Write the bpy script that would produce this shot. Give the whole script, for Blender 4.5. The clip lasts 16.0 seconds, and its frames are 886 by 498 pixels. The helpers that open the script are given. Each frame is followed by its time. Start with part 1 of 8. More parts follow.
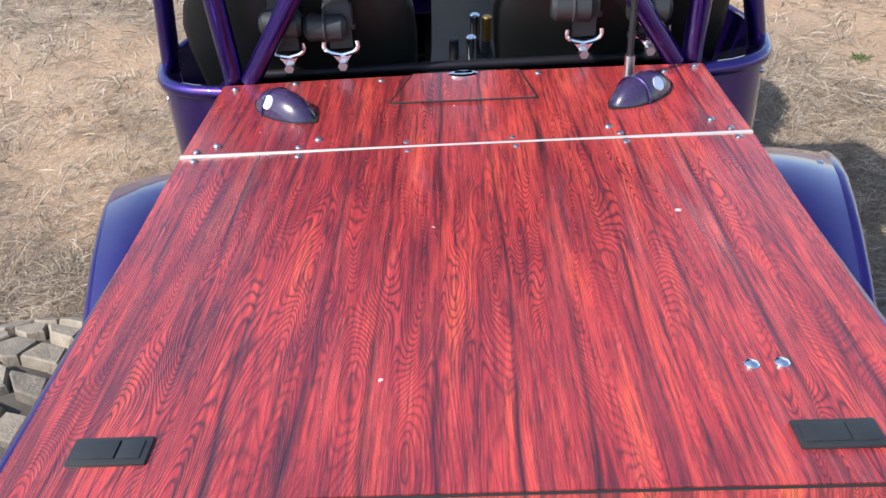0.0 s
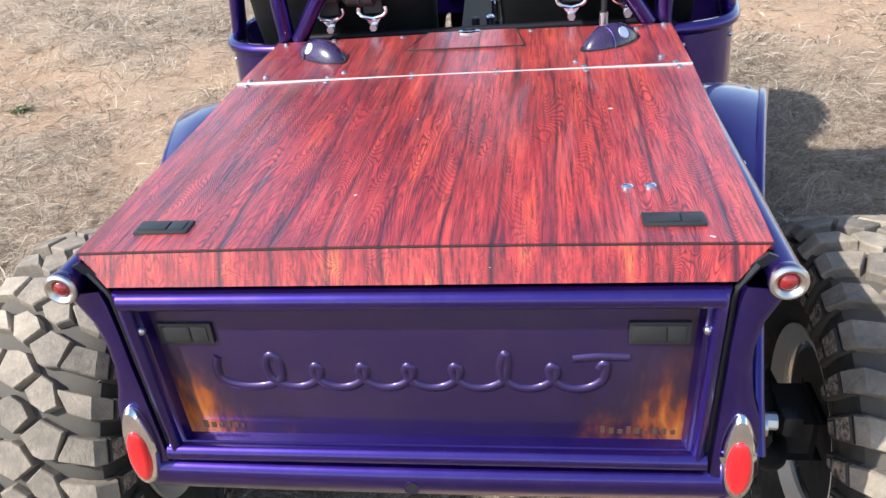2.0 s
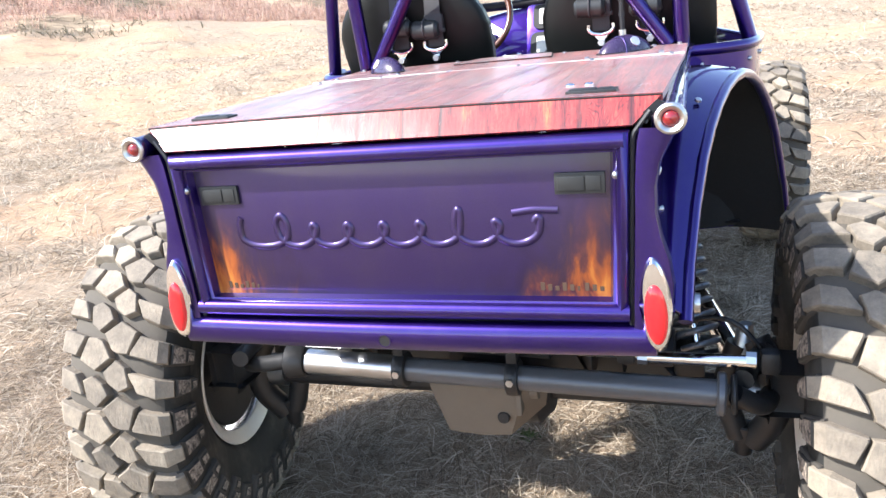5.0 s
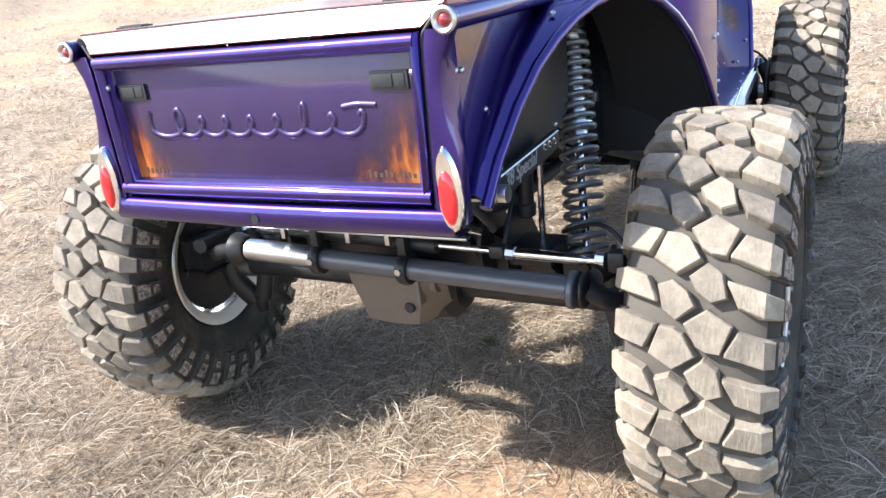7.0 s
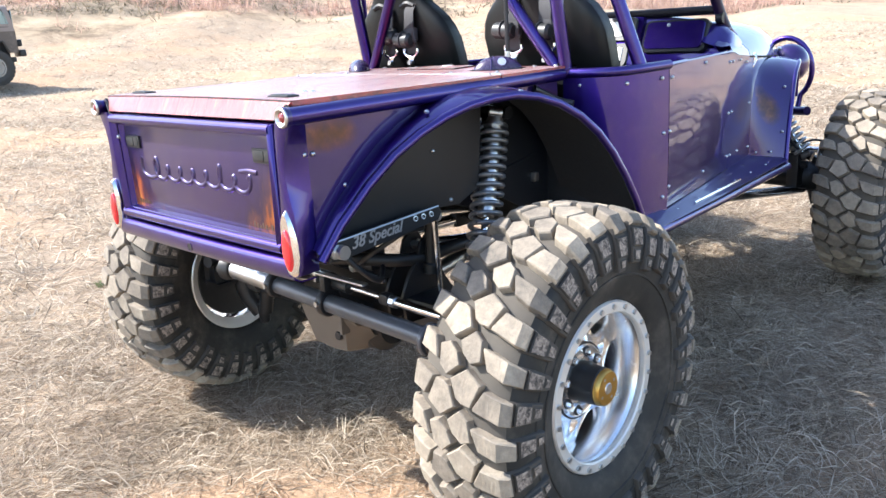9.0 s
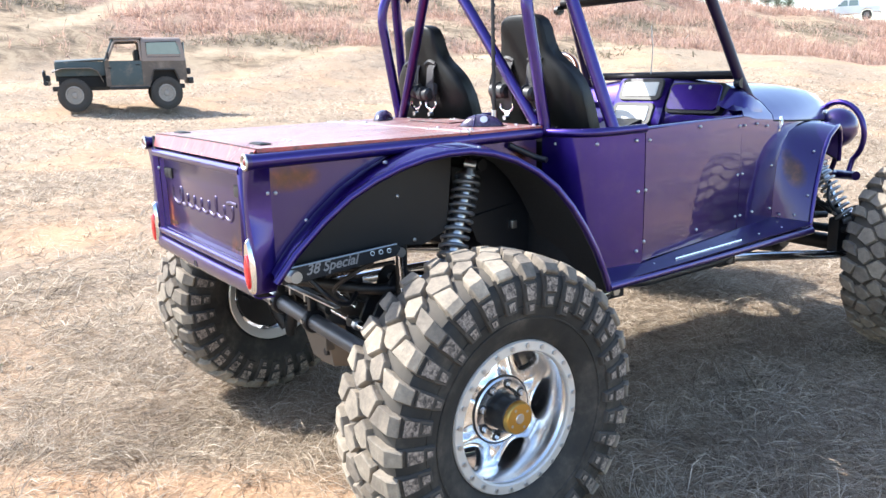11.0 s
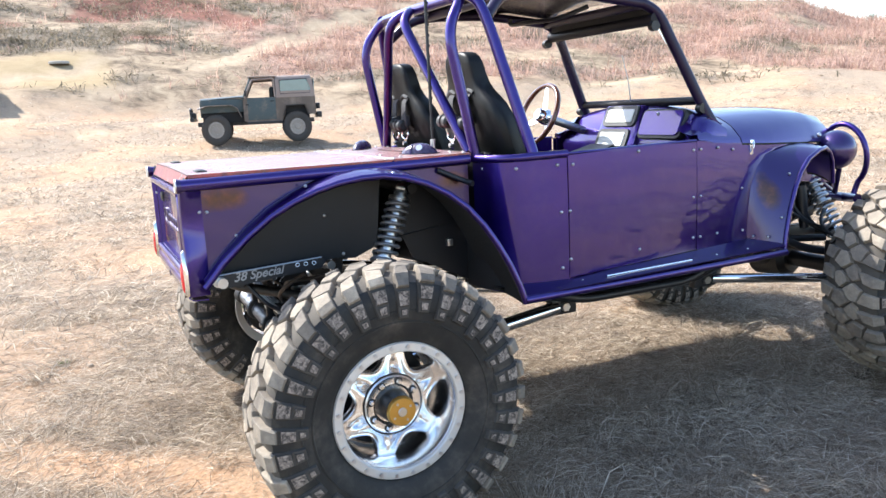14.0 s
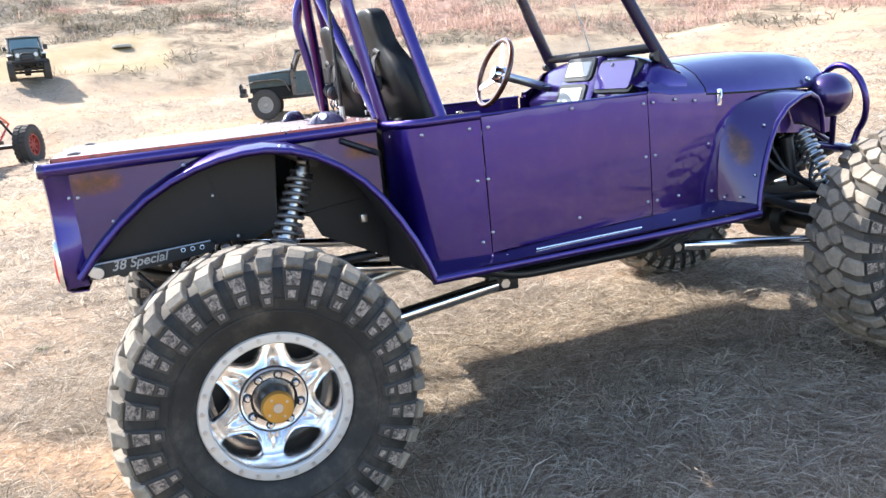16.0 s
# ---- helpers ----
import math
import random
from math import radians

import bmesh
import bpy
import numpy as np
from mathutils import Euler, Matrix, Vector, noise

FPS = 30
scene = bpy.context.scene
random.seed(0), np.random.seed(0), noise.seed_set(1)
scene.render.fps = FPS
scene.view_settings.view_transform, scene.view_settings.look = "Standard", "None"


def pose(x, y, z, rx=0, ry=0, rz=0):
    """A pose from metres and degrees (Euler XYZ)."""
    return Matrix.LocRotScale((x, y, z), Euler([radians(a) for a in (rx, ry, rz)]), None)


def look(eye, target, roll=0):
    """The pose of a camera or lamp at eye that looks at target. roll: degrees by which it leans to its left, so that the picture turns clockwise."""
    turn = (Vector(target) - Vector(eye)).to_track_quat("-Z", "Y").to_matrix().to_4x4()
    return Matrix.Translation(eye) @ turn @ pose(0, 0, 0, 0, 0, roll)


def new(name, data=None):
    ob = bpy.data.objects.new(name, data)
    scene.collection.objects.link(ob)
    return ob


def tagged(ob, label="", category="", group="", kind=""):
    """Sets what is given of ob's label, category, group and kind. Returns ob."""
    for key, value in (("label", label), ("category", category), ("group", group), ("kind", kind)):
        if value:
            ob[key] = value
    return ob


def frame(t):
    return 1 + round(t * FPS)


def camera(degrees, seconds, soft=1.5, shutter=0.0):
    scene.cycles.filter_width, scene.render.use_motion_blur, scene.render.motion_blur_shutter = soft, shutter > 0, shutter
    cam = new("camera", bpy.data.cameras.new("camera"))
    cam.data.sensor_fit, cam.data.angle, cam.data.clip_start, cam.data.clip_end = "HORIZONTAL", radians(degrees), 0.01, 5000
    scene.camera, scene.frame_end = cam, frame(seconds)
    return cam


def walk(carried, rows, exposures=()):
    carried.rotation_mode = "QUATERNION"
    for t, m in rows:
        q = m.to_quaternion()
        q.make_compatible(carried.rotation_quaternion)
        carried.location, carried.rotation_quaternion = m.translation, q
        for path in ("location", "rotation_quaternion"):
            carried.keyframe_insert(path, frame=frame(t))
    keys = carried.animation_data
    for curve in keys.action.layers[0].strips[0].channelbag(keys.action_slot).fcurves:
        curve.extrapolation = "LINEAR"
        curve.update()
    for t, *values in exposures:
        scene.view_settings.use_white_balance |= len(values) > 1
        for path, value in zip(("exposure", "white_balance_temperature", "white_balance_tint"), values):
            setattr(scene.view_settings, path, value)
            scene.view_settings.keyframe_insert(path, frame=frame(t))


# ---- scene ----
cam = camera(58.9, 16.0)
PATH = [
    (0, (0.007, -0.003, 1.915), (-0.065, 1.662, 0.81), -3.7),
    (0.5, (0.043, -0.054, 1.906), (-0.041, 1.616, 0.808), -3.5),
    (1, (0.112, -0.133, 1.887), (-0.033, 1.541, 0.802), -4.1),
    (1.5, (0.155, -0.241, 1.866), (-0.061, 1.444, 0.81), -4.8),
    (2, (0.193, -0.413, 1.833), (-0.078, 1.301, 0.84), -5.4),
    (2.5, (0.226, -0.511, 1.775), (-0.096, 1.263, 0.91), -5.0),
    (3, (0.283, -0.55, 1.681), (-0.089, 1.283, 0.974), -5.1),
    (3.2, (0.307, -0.563, 1.653), (-0.083, 1.266, 0.944), -5.3),
    (5.3, (0.584, -0.779, 1.44), (-0.073, 1.032, 0.902), -6.3),
    (5.5, (0.629, -0.772, 1.42), (-0.033, 1.041, 0.895), -6.3),
    (6, (0.805, -0.724, 1.348), (0.124, 1.079, 0.815), -5.7),
    (6.5, (0.932, -0.718, 1.329), (0.137, 0.999, 0.68), -6.3),
    (7, (1.118, -0.773, 1.359), (0.182, 0.867, 0.7), -6.8),
    (7.5, (1.339, -0.781, 1.403), (0.319, 0.801, 0.728), -5.6),
    (8, (1.576, -0.681, 1.402), (0.391, 0.796, 0.759), -5.4),
    (8.5, (1.759, -0.652, 1.417), (0.467, 0.764, 0.846), -4.6),
    (9, (1.958, -0.598, 1.452), (0.618, 0.788, 0.918), -3.3),
    (9.2, (2.015, -0.559, 1.466), (0.674, 0.825, 0.931), -2.7),
    (11.3, (2.646, -0.312, 1.508), (1.022, 0.779, 1.097), -1.2),
    (11.5, (2.727, -0.263, 1.505), (1.084, 0.807, 1.112), -1.0),
    (12, (2.89, -0.187, 1.505), (1.197, 0.815, 1.147), -0.7),
    (12.5, (2.997, -0.154, 1.488), (1.266, 0.794, 1.166), -0.7),
    (13, (3.094, -0.108, 1.503), (1.341, 0.797, 1.179), -0.3),
    (13.5, (3.134, -0.037, 1.507), (1.373, 0.839, 1.146), -1.8),
    (14, (3.185, 0.13, 1.496), (1.401, 0.963, 1.144), -2.8),
    (14.5, (3.216, 0.287, 1.48), (1.391, 1.024, 1.127), -3.6),
    (15, (3.168, 0.414, 1.45), (1.332, 1.095, 1.043), -4.7),
    (15.5, (3.141, 0.569, 1.458), (1.316, 1.26, 1.019), -5.0),
    (16, (3.18, 0.775, 1.443), (1.336, 1.423, 1.019), -5.9),
]
walk(cam, [(t, look(eye, target, roll)) for t, eye, target, roll in PATH], ((0, 0.82), (1.0, 0.76), (2.0, 1.02), (3.0, 1.46), (5.5, 1.64), (9.0, 1.68), (12.5, 1.57), (15, 1.53), (16, 1.70)))

# ---- world and sun ----
SUN_WAY = Vector((0.86, 0.57, -1.0)).normalized()
SUN_UP = math.asin(-SUN_WAY.z)
world = bpy.data.worlds.new("sky")
scene.world = world
world.use_nodes = True
_nt = world.node_tree
_sky = _nt.nodes.new("ShaderNodeTexSky")
_sky.sky_type = "NISHITA"
_sky.sun_disc = False
_sky.sun_elevation = SUN_UP
_sky.sun_rotation = math.atan2(-SUN_WAY.x, -SUN_WAY.y)
_sky.dust_density = 1.0
_sky.air_density = 1.0
_nt.links.new(_sky.outputs[0], _nt.nodes["Background"].inputs[0])
_nt.nodes["Background"].inputs[1].default_value = 0.15
sun = new("sun", bpy.data.lights.new("sun", "SUN"))
sun.data.energy = 3.8
sun.data.angle = radians(0.6)
sun.data.color = (1.0, 0.975, 0.935)
sun.matrix_world = look((-30, -25, 40), Vector((-30, -25, 40)) + SUN_WAY)


# ---- materials ----
class Mat:
    """A small builder for procedural node materials."""

    def __init__(self, name):
        self.m = bpy.data.materials.new(name)
        self.m.use_nodes = True
        self.t = self.m.node_tree
        self.b = self.t.nodes["Principled BSDF"]

    def node(self, kind, **values):
        n = self.t.nodes.new("ShaderNode" + kind)
        for k, v in values.items():
            if k in n.inputs:
                n.inputs[k].default_value = v
        return n

    def link(self, a, b):
        self.t.links.new(a, b)

    def coords(self, sx=1, sy=1, sz=1, space="Object"):
        c = self.node("TexCoord")
        m = self.node("Mapping")
        m.inputs["Scale"].default_value = (sx, sy, sz)
        self.link(c.outputs[space], m.inputs["Vector"])
        return m.outputs[0]

    def world(self, sx=1, sy=1, sz=1):
        g = self.node("NewGeometry")
        m = self.node("Mapping")
        m.inputs["Scale"].default_value = (sx, sy, sz)
        self.link(g.outputs["Position"], m.inputs["Vector"])
        return m.outputs[0]

    def noise(self, vec, scale, detail=4.0, rough=0.55, distort=0.0):
        n = self.node("TexNoise", Scale=scale, Detail=detail, Roughness=rough, Distortion=distort)
        self.link(vec, n.inputs["Vector"])
        return n.outputs["Fac"]

    def ramp(self, fac, stops):
        r = self.node("ValToRGB")
        e = r.color_ramp.elements
        while len(e) < len(stops):
            e.new(0.5)
        for k, (p, c) in zip(e, stops):
            k.position = p
            k.color = (*c, 1) if not isinstance(c, (int, float)) else (c, c, c, 1)
        self.link(fac, r.inputs["Fac"])
        return r.outputs["Color"]

    def math(self, op, a, b=None, c=None, clamp=False):
        n = self.node("Math")
        n.operation, n.use_clamp = op, clamp
        for i, v in enumerate((a, b, c)):
            if v is None:
                continue
            if isinstance(v, (int, float)):
                n.inputs[i].default_value = v
            else:
                self.link(v, n.inputs[i])
        return n.outputs[0]

    def mix(self, fac, a, b, blend="MIX"):
        n = self.node("Mix")
        n.data_type, n.blend_type = "RGBA", blend
        for s, v in ((n.inputs[0], fac), (n.inputs[6], a), (n.inputs[7], b)):
            if isinstance(v, (int, float)):
                s.default_value = v
            elif isinstance(v, tuple):
                s.default_value = (*v, 1)
            else:
                self.link(v, s)
        return n.outputs[2]

    def put(self, **kw):
        names = dict(color="Base Color", rough="Roughness", metal="Metallic", coat="Coat Weight", coat_rough="Coat Roughness",
                     spec="Specular IOR Level", trans="Transmission Weight", alpha="Alpha", ior="IOR", emit="Emission Strength", glow="Emission Color",
                     sheen="Sheen Weight")
        for k, v in kw.items():
            s = self.b.inputs[names[k]]
            if isinstance(v, tuple):
                s.default_value = (*v, 1)
            elif isinstance(v, (int, float)):
                s.default_value = v
            else:
                self.link(v, s)
        return self

    def bump(self, height, strength=0.3, distance=0.002):
        n = self.node("Bump", Strength=strength, Distance=distance)
        self.link(height, n.inputs["Height"])
        self.link(n.outputs[0], self.b.inputs["Normal"])
        return self


def paint(name, color, dark, metal=0.5, rough=0.28, dust=0.08, coat=1.0):
    m = Mat(name)
    v = m.world()
    flake = m.noise(v, 900, 1)
    big = m.noise(v, 3.5, 4)
    c = m.mix(m.math("MULTIPLY", flake, 0.7), dark, color)
    film = m.math("MULTIPLY", m.math("MULTIPLY_ADD", m.noise(v, 14, 6, 0.7), 1.6, -0.75, clamp=True), dust)
    c = m.mix(film, c, (0.35, 0.29, 0.24))
    m.b.inputs["Coat IOR"].default_value = 1.5
    m.put(color=c, metal=metal, rough=m.math("MULTIPLY_ADD", big, 0.18, rough - 0.06), coat=coat, coat_rough=m.math("MULTIPLY_ADD", m.noise(v, 9, 5), 0.06, 0.0))
    # hand-formed sheet: slow waves in the gloss
    m.bump(m.noise(v, 3.2, 2, 0.5), 0.22, 0.012)
    for n in m.t.nodes:
        if n.bl_idname == "ShaderNodeBump":
            m.link(n.outputs[0], m.b.inputs["Coat Normal"])
    return m.m


PURPLE = paint("purple_metallic_paint", (0.050, 0.016, 0.275), (0.016, 0.005, 0.105), 0.88, 0.30)
PURPLE_DARK = paint("deep_purple_paint", (0.04, 0.014, 0.15), (0.016, 0.006, 0.07), 0.6)


def plain(name, color, rough=0.5, metal=0.0, grain=40, vary=0.35, bump=0.0, coat=0.0, spec=0.5):
    m = Mat(name)
    v = m.world()
    n = m.noise(v, grain, 5, 0.6)
    n2 = m.noise(v, grain * 0.12, 3)
    lo = tuple(c * (1 - vary) for c in color)
    hi = tuple(min(1, c * (1 + vary)) for c in color)
    c = m.mix(m.math("MULTIPLY_ADD", n2, 0.6, m.math("MULTIPLY", n, 0.4)), lo, hi)
    m.put(color=c, rough=m.math("MULTIPLY_ADD", n, 0.2, rough - 0.1, clamp=True), metal=metal, coat=coat, spec=spec)
    if bump:
        m.bump(n, bump, 0.002)
    return m.m


PLUM = plain("dark_plum_paint", (0.032, 0.019, 0.060), 0.28, grain=60, coat=0.6)
CAGE_DARK = plain("near_black_purple_paint", (0.013, 0.006, 0.032), 0.35, grain=120, spec=0.3, coat=0.12)
SCREEN_BLACK = plain("soft_black_paint", (0.008, 0.007, 0.011), 0.5, grain=90, spec=0.25)
ROOF_GLOSS = plain("glossy_black_roof", (0.012, 0.012, 0.014), 0.25, grain=90, coat=1.0)
ROOF_BLACK = plain("matt_black_roof", (0.010, 0.010, 0.011), 0.75, grain=90)
WORN = Mat("worn_pale_rubber")
_v = WORN.world()
_k = WORN.ramp(WORN.noise(_v, 70, 5, 0.7, 0.8), [(0.38, (0.04, 0.035, 0.031)), (0.48, (0.17, 0.14, 0.118)), (0.62, (0.38, 0.315, 0.26))])
WORN.put(color=_k, rough=0.88)
WORN.bump(WORN.noise(_v, 120, 4), 0.4, 0.002)
WORN = WORN.m
RUST = plain("dusty_brown_steel", (0.16, 0.12, 0.09), 0.55, 0.4, grain=60, vary=0.4)
BLACK = plain("black_powder_coat", (0.012, 0.013, 0.016), 0.42, grain=300, bump=0.1)
BLACK_SATIN = plain("black_liner_panel", (0.009, 0.010, 0.013), 0.42, grain=60, spec=0.3)
PLASTIC = plain("black_plastic", (0.022, 0.024, 0.026), 0.45, grain=120)
FABRIC = plain("black_seat_fabric", (0.010, 0.011, 0.012), 0.85, grain=500, bump=0.4)
VINYL = plain("black_seat_vinyl", (0.007, 0.008, 0.008), 0.45, grain=200, bump=0.2, spec=0.3)
WEBBING = plain("black_belt_webbing", (0.035, 0.035, 0.04), 0.7, grain=400, bump=0.4)
CHROME = plain("polished_chrome", (0.86, 0.87, 0.89), 0.10, 1.0, grain=30, vary=0.06)
WHEEL_CHROME = plain("dusty_chrome", (0.88, 0.88, 0.89), 0.24, 1.0, grain=30, vary=0.08)
STEEL = plain("brushed_steel", (0.55, 0.56, 0.58), 0.32, 1.0, grain=90, vary=0.15)
ALU = plain("machined_aluminium", (0.62, 0.61, 0.59), 0.34, 1.0, grain=70, vary=0.15)
GREY_TUBE = plain("grey_painted_tube", (0.11, 0.115, 0.13), 0.34, 0.35, grain=50, vary=0.3)
DIFF = plain("dusty_tan_cast_iron", (0.135, 0.112, 0.09), 0.6, 0.1, grain=45, vary=0.3, bump=0.2)
IRON = plain("dark_greasy_iron", (0.035, 0.035, 0.037), 0.45, 0.5, grain=60, vary=0.5, bump=0.3)
SPRING = plain("dark_spring_steel", (0.19, 0.195, 0.21), 0.3, 0.5, grain=60)
GOLD = plain("gold_anodised_flange", (0.58, 0.36, 0.10), 0.36, 1.0, grain=50, vary=0.2)
WOOD_RIM = plain("dark_wood_rim", (0.10, 0.03, 0.015), 0.25, grain=60, coat=0.8)
SIDEWALL = Mat("dusty_rubber_sidewall")
_v = SIDEWALL.coords()
_n = SIDEWALL.noise(_v, 9, 6, 0.65)
SIDEWALL.put(color=SIDEWALL.ramp(_n, [(0.34, (0.012, 0.012, 0.012)), (0.50, (0.021, 0.020, 0.018)), (0.62, (0.048, 0.042, 0.036)), (0.76, (0.11, 0.095, 0.078))]), rough=0.7)
SIDEWALL.bump(SIDEWALL.noise(_v, 220, 3), 0.3, 0.001)
SIDEWALL = SIDEWALL.m
TREAD = Mat("dusty_rubber_tread")
_v = TREAD.world()
_n = TREAD.math("MULTIPLY_ADD", TREAD.noise(_v, 5, 3, 0.6), 0.45, TREAD.math("MULTIPLY", TREAD.noise(_v, 26, 7, 0.75), 0.62))
_r = TREAD.node("ObjectInfo").outputs["Random"]
_c = TREAD.ramp(TREAD.math("MULTIPLY_ADD", _r, 0.22, TREAD.math("SUBTRACT", _n, 0.1)), [(0.25, (0.060, 0.053, 0.046)), (0.46, (0.195, 0.163, 0.127)), (0.65, (0.335, 0.28, 0.213)), (0.80, (0.50, 0.425, 0.325))])
_s = TREAD.noise(TREAD.world(160, 160, 30), 1, 4)
TREAD.put(color=TREAD.mix(TREAD.math("MULTIPLY", _s, 0.35), _c, (0.12, 0.11, 0.10)), rough=0.85)
TREAD.bump(TREAD.math("MULTIPLY_ADD", _n, 1.5, _s), 0.7, 0.003)
TREAD = TREAD.m
LUG = plain("dusty_black_lug_rubber", (0.060, 0.053, 0.046), 0.8, grain=26, vary=0.75, bump=0.3)
CARCASS = plain("tread_groove_rubber", (0.085, 0.074, 0.061), 0.85, grain=70, vary=0.5, bump=0.3)
LENS_DARK = Mat("dark_red_lamp_lens").put(color=(0.22, 0.008, 0.012), rough=0.10, coat=1.0, spec=0.6).m
LENS_RED = Mat("red_lamp_lens").put(color=(0.75, 0.012, 0.02), rough=0.12, coat=1.0, spec=0.6).m
# glass given a pale colour in place of the bright sky it mirrors
DASH_GLASS = plain("sky_paled_glass", (0.74, 0.75, 0.72), 0.35, grain=20, vary=0.15)
EMBLEM = plain("pale_blue_badge", (0.45, 0.50, 0.62), 0.3, 0.3, grain=60)
WHITE = plain("white_badge", (0.78, 0.78, 0.76), 0.4, grain=60, vary=0.1)
TAN_MARK = plain("brown_lettering_ink", (0.07, 0.04, 0.025), 0.5)
LABEL = plain("engraved_pale_lettering", (0.36, 0.36, 0.37), 0.4, 0.5)
GLASS = Mat("windscreen_glass").put(color=(0.95, 0.97, 0.97), rough=0.02, trans=1.0, ior=1.05).m


def wood_lid(name, high, gloss, bloom, depth):
    m = Mat(name)
    v = m.world(1, 1, 1)
    g = m.node("NewGeometry")
    sep = m.node("SeparateXYZ")
    m.link(g.outputs["Position"], sep.inputs[0])
    # planks along the bed with wavering seams
    wander = m.noise(m.world(7, 1.3, 2), 1.0, 3, 0.5)
    across = m.math("MULTIPLY_ADD", sep.outputs[0], 13.0, m.math("MULTIPLY", wander, 0.9))
    plank = m.math("FLOOR", across)
    seam = m.math("ABSOLUTE", m.math("SUBTRACT", m.math("FRACT", across), 0.5))
    seam = m.math("MULTIPLY", m.math("SUBTRACT", seam, 0.42), 12.5, clamp=True)
    seam = m.math("MULTIPLY", seam, m.math("MULTIPLY_ADD", m.noise(m.world(9, 3.2, 3), 1.0, 4), 3.0, -0.85, clamp=True))
    # slow waves across the boards, drawn out along them: their contour lines are the growth rings
    field = m.noise(m.world(12, 2.1, 8.0), 1.0, 1.2, 0.4, 0.4)
    ring = m.math("SINE", m.math("MULTIPLY", m.math("MULTIPLY_ADD", m.noise(m.world(60, 8, 6), 1.0, 3, 0.6), 0.012, m.math("MULTIPLY_ADD", m.noise(m.world(26, 2.6, 6), 1.0, 2, 0.5), 0.05, field)), 640))
    ring = m.math("MULTIPLY_ADD", ring, 0.5, 0.5)
    fine = m.noise(m.world(240, 9, 30), 1.0, 6, 0.78)
    dash = m.noise(m.world(170, 20, 30), 1.0, 3, 0.6)
    strength = m.noise(m.world(6, 2.2, 2), 1.0, 3)
    line = m.math("MULTIPLY", m.math("POWER", ring, 3.0), m.math("MULTIPLY_ADD", strength, 2.6, -0.60, clamp=True))
    base = m.noise(m.world(30, 3.0, 9), 1.0, 7, 0.66)
    base = m.math("MULTIPLY_ADD", m.math("SINE", m.math("MULTIPLY", plank, 12.9)), 0.035, base)
    col = m.ramp(base, [(0.30, (0.13, 0.008, 0.018)), (0.42, (0.34, 0.024, 0.026)), (0.56, (0.53, 0.048, 0.040)), (0.75, high)])
    pale = m.math("MULTIPLY_ADD", m.noise(m.world(200, 13, 30), 1.0, 5, 0.8), 4.0, -2.15, clamp=True)
    col = m.mix(m.math("MULTIPLY", pale, 0.5), col, (0.80, 0.22, 0.16))
    dark = (0.040, 0.006, 0.012)
    c = m.mix(m.math("MULTIPLY", line, 0.82), col, dark)
    c = m.mix(m.math("MULTIPLY_ADD", fine, 4.4, -1.95, clamp=True), c, dark)
    # long darker streaks between the figured parts
    streak = m.noise(m.world(34, 2.2, 6), 1.0, 5, 0.62, 0.3)
    c = m.mix(m.math("MULTIPLY_ADD", streak, 5.0, -2.8, clamp=True), c, (0.055, 0.005, 0.016))
    c = m.mix(m.math("MULTIPLY", m.math("MULTIPLY_ADD", dash, 6.0, -3.7, clamp=True), 0.8), c, dark)
    c = m.mix(m.math("MULTIPLY", seam, 0.93), c, (0.014, 0.003, 0.010))
    # pale scuffs
    chip = m.math("GREATER_THAN", m.noise(v, 42, 2, 0.4), 0.79)
    c = m.mix(m.math("MULTIPLY", chip, 0.8), c, (0.75, 0.62, 0.58))
    m.put(color=c, rough=m.math("MULTIPLY_ADD", m.noise(v, 24, 5), 0.12, 0.42), spec=0.35, coat=1.0, coat_rough=m.math("MULTIPLY_ADD", m.noise(v, 7, 5), 0.08, 0.22), sheen=bloom)
    m.b.inputs["Coat IOR"].default_value = gloss
    m.b.inputs["Sheen Roughness"].default_value = 0.20
    m.b.inputs["Sheen Tint"].default_value = (1.0, 0.93, 0.88, 1)
    # stamped relief: rings and fibres stand proud, seams are sunk
    relief = m.math("ADD", m.math("MULTIPLY", ring, m.math("MULTIPLY_ADD", strength, 1.2, 0.0)), m.math("MULTIPLY_ADD", dash, 0.7, m.math("MULTIPLY", fine, 0.8)))
    m.bump(m.math("SUBTRACT", relief, m.math("MULTIPLY", seam, 1.5)), depth, 0.0010)
    for n in m.t.nodes:
        if n.bl_idname == "ShaderNodeBump":
            m.link(n.outputs[0], m.b.inputs["Coat Normal"])
    return m.m


WOOD = wood_lid("red_stained_woodgrain", (0.78, 0.10, 0.045), 1.64, 0.8, 0.34)
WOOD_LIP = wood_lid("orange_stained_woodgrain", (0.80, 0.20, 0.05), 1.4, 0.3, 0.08)


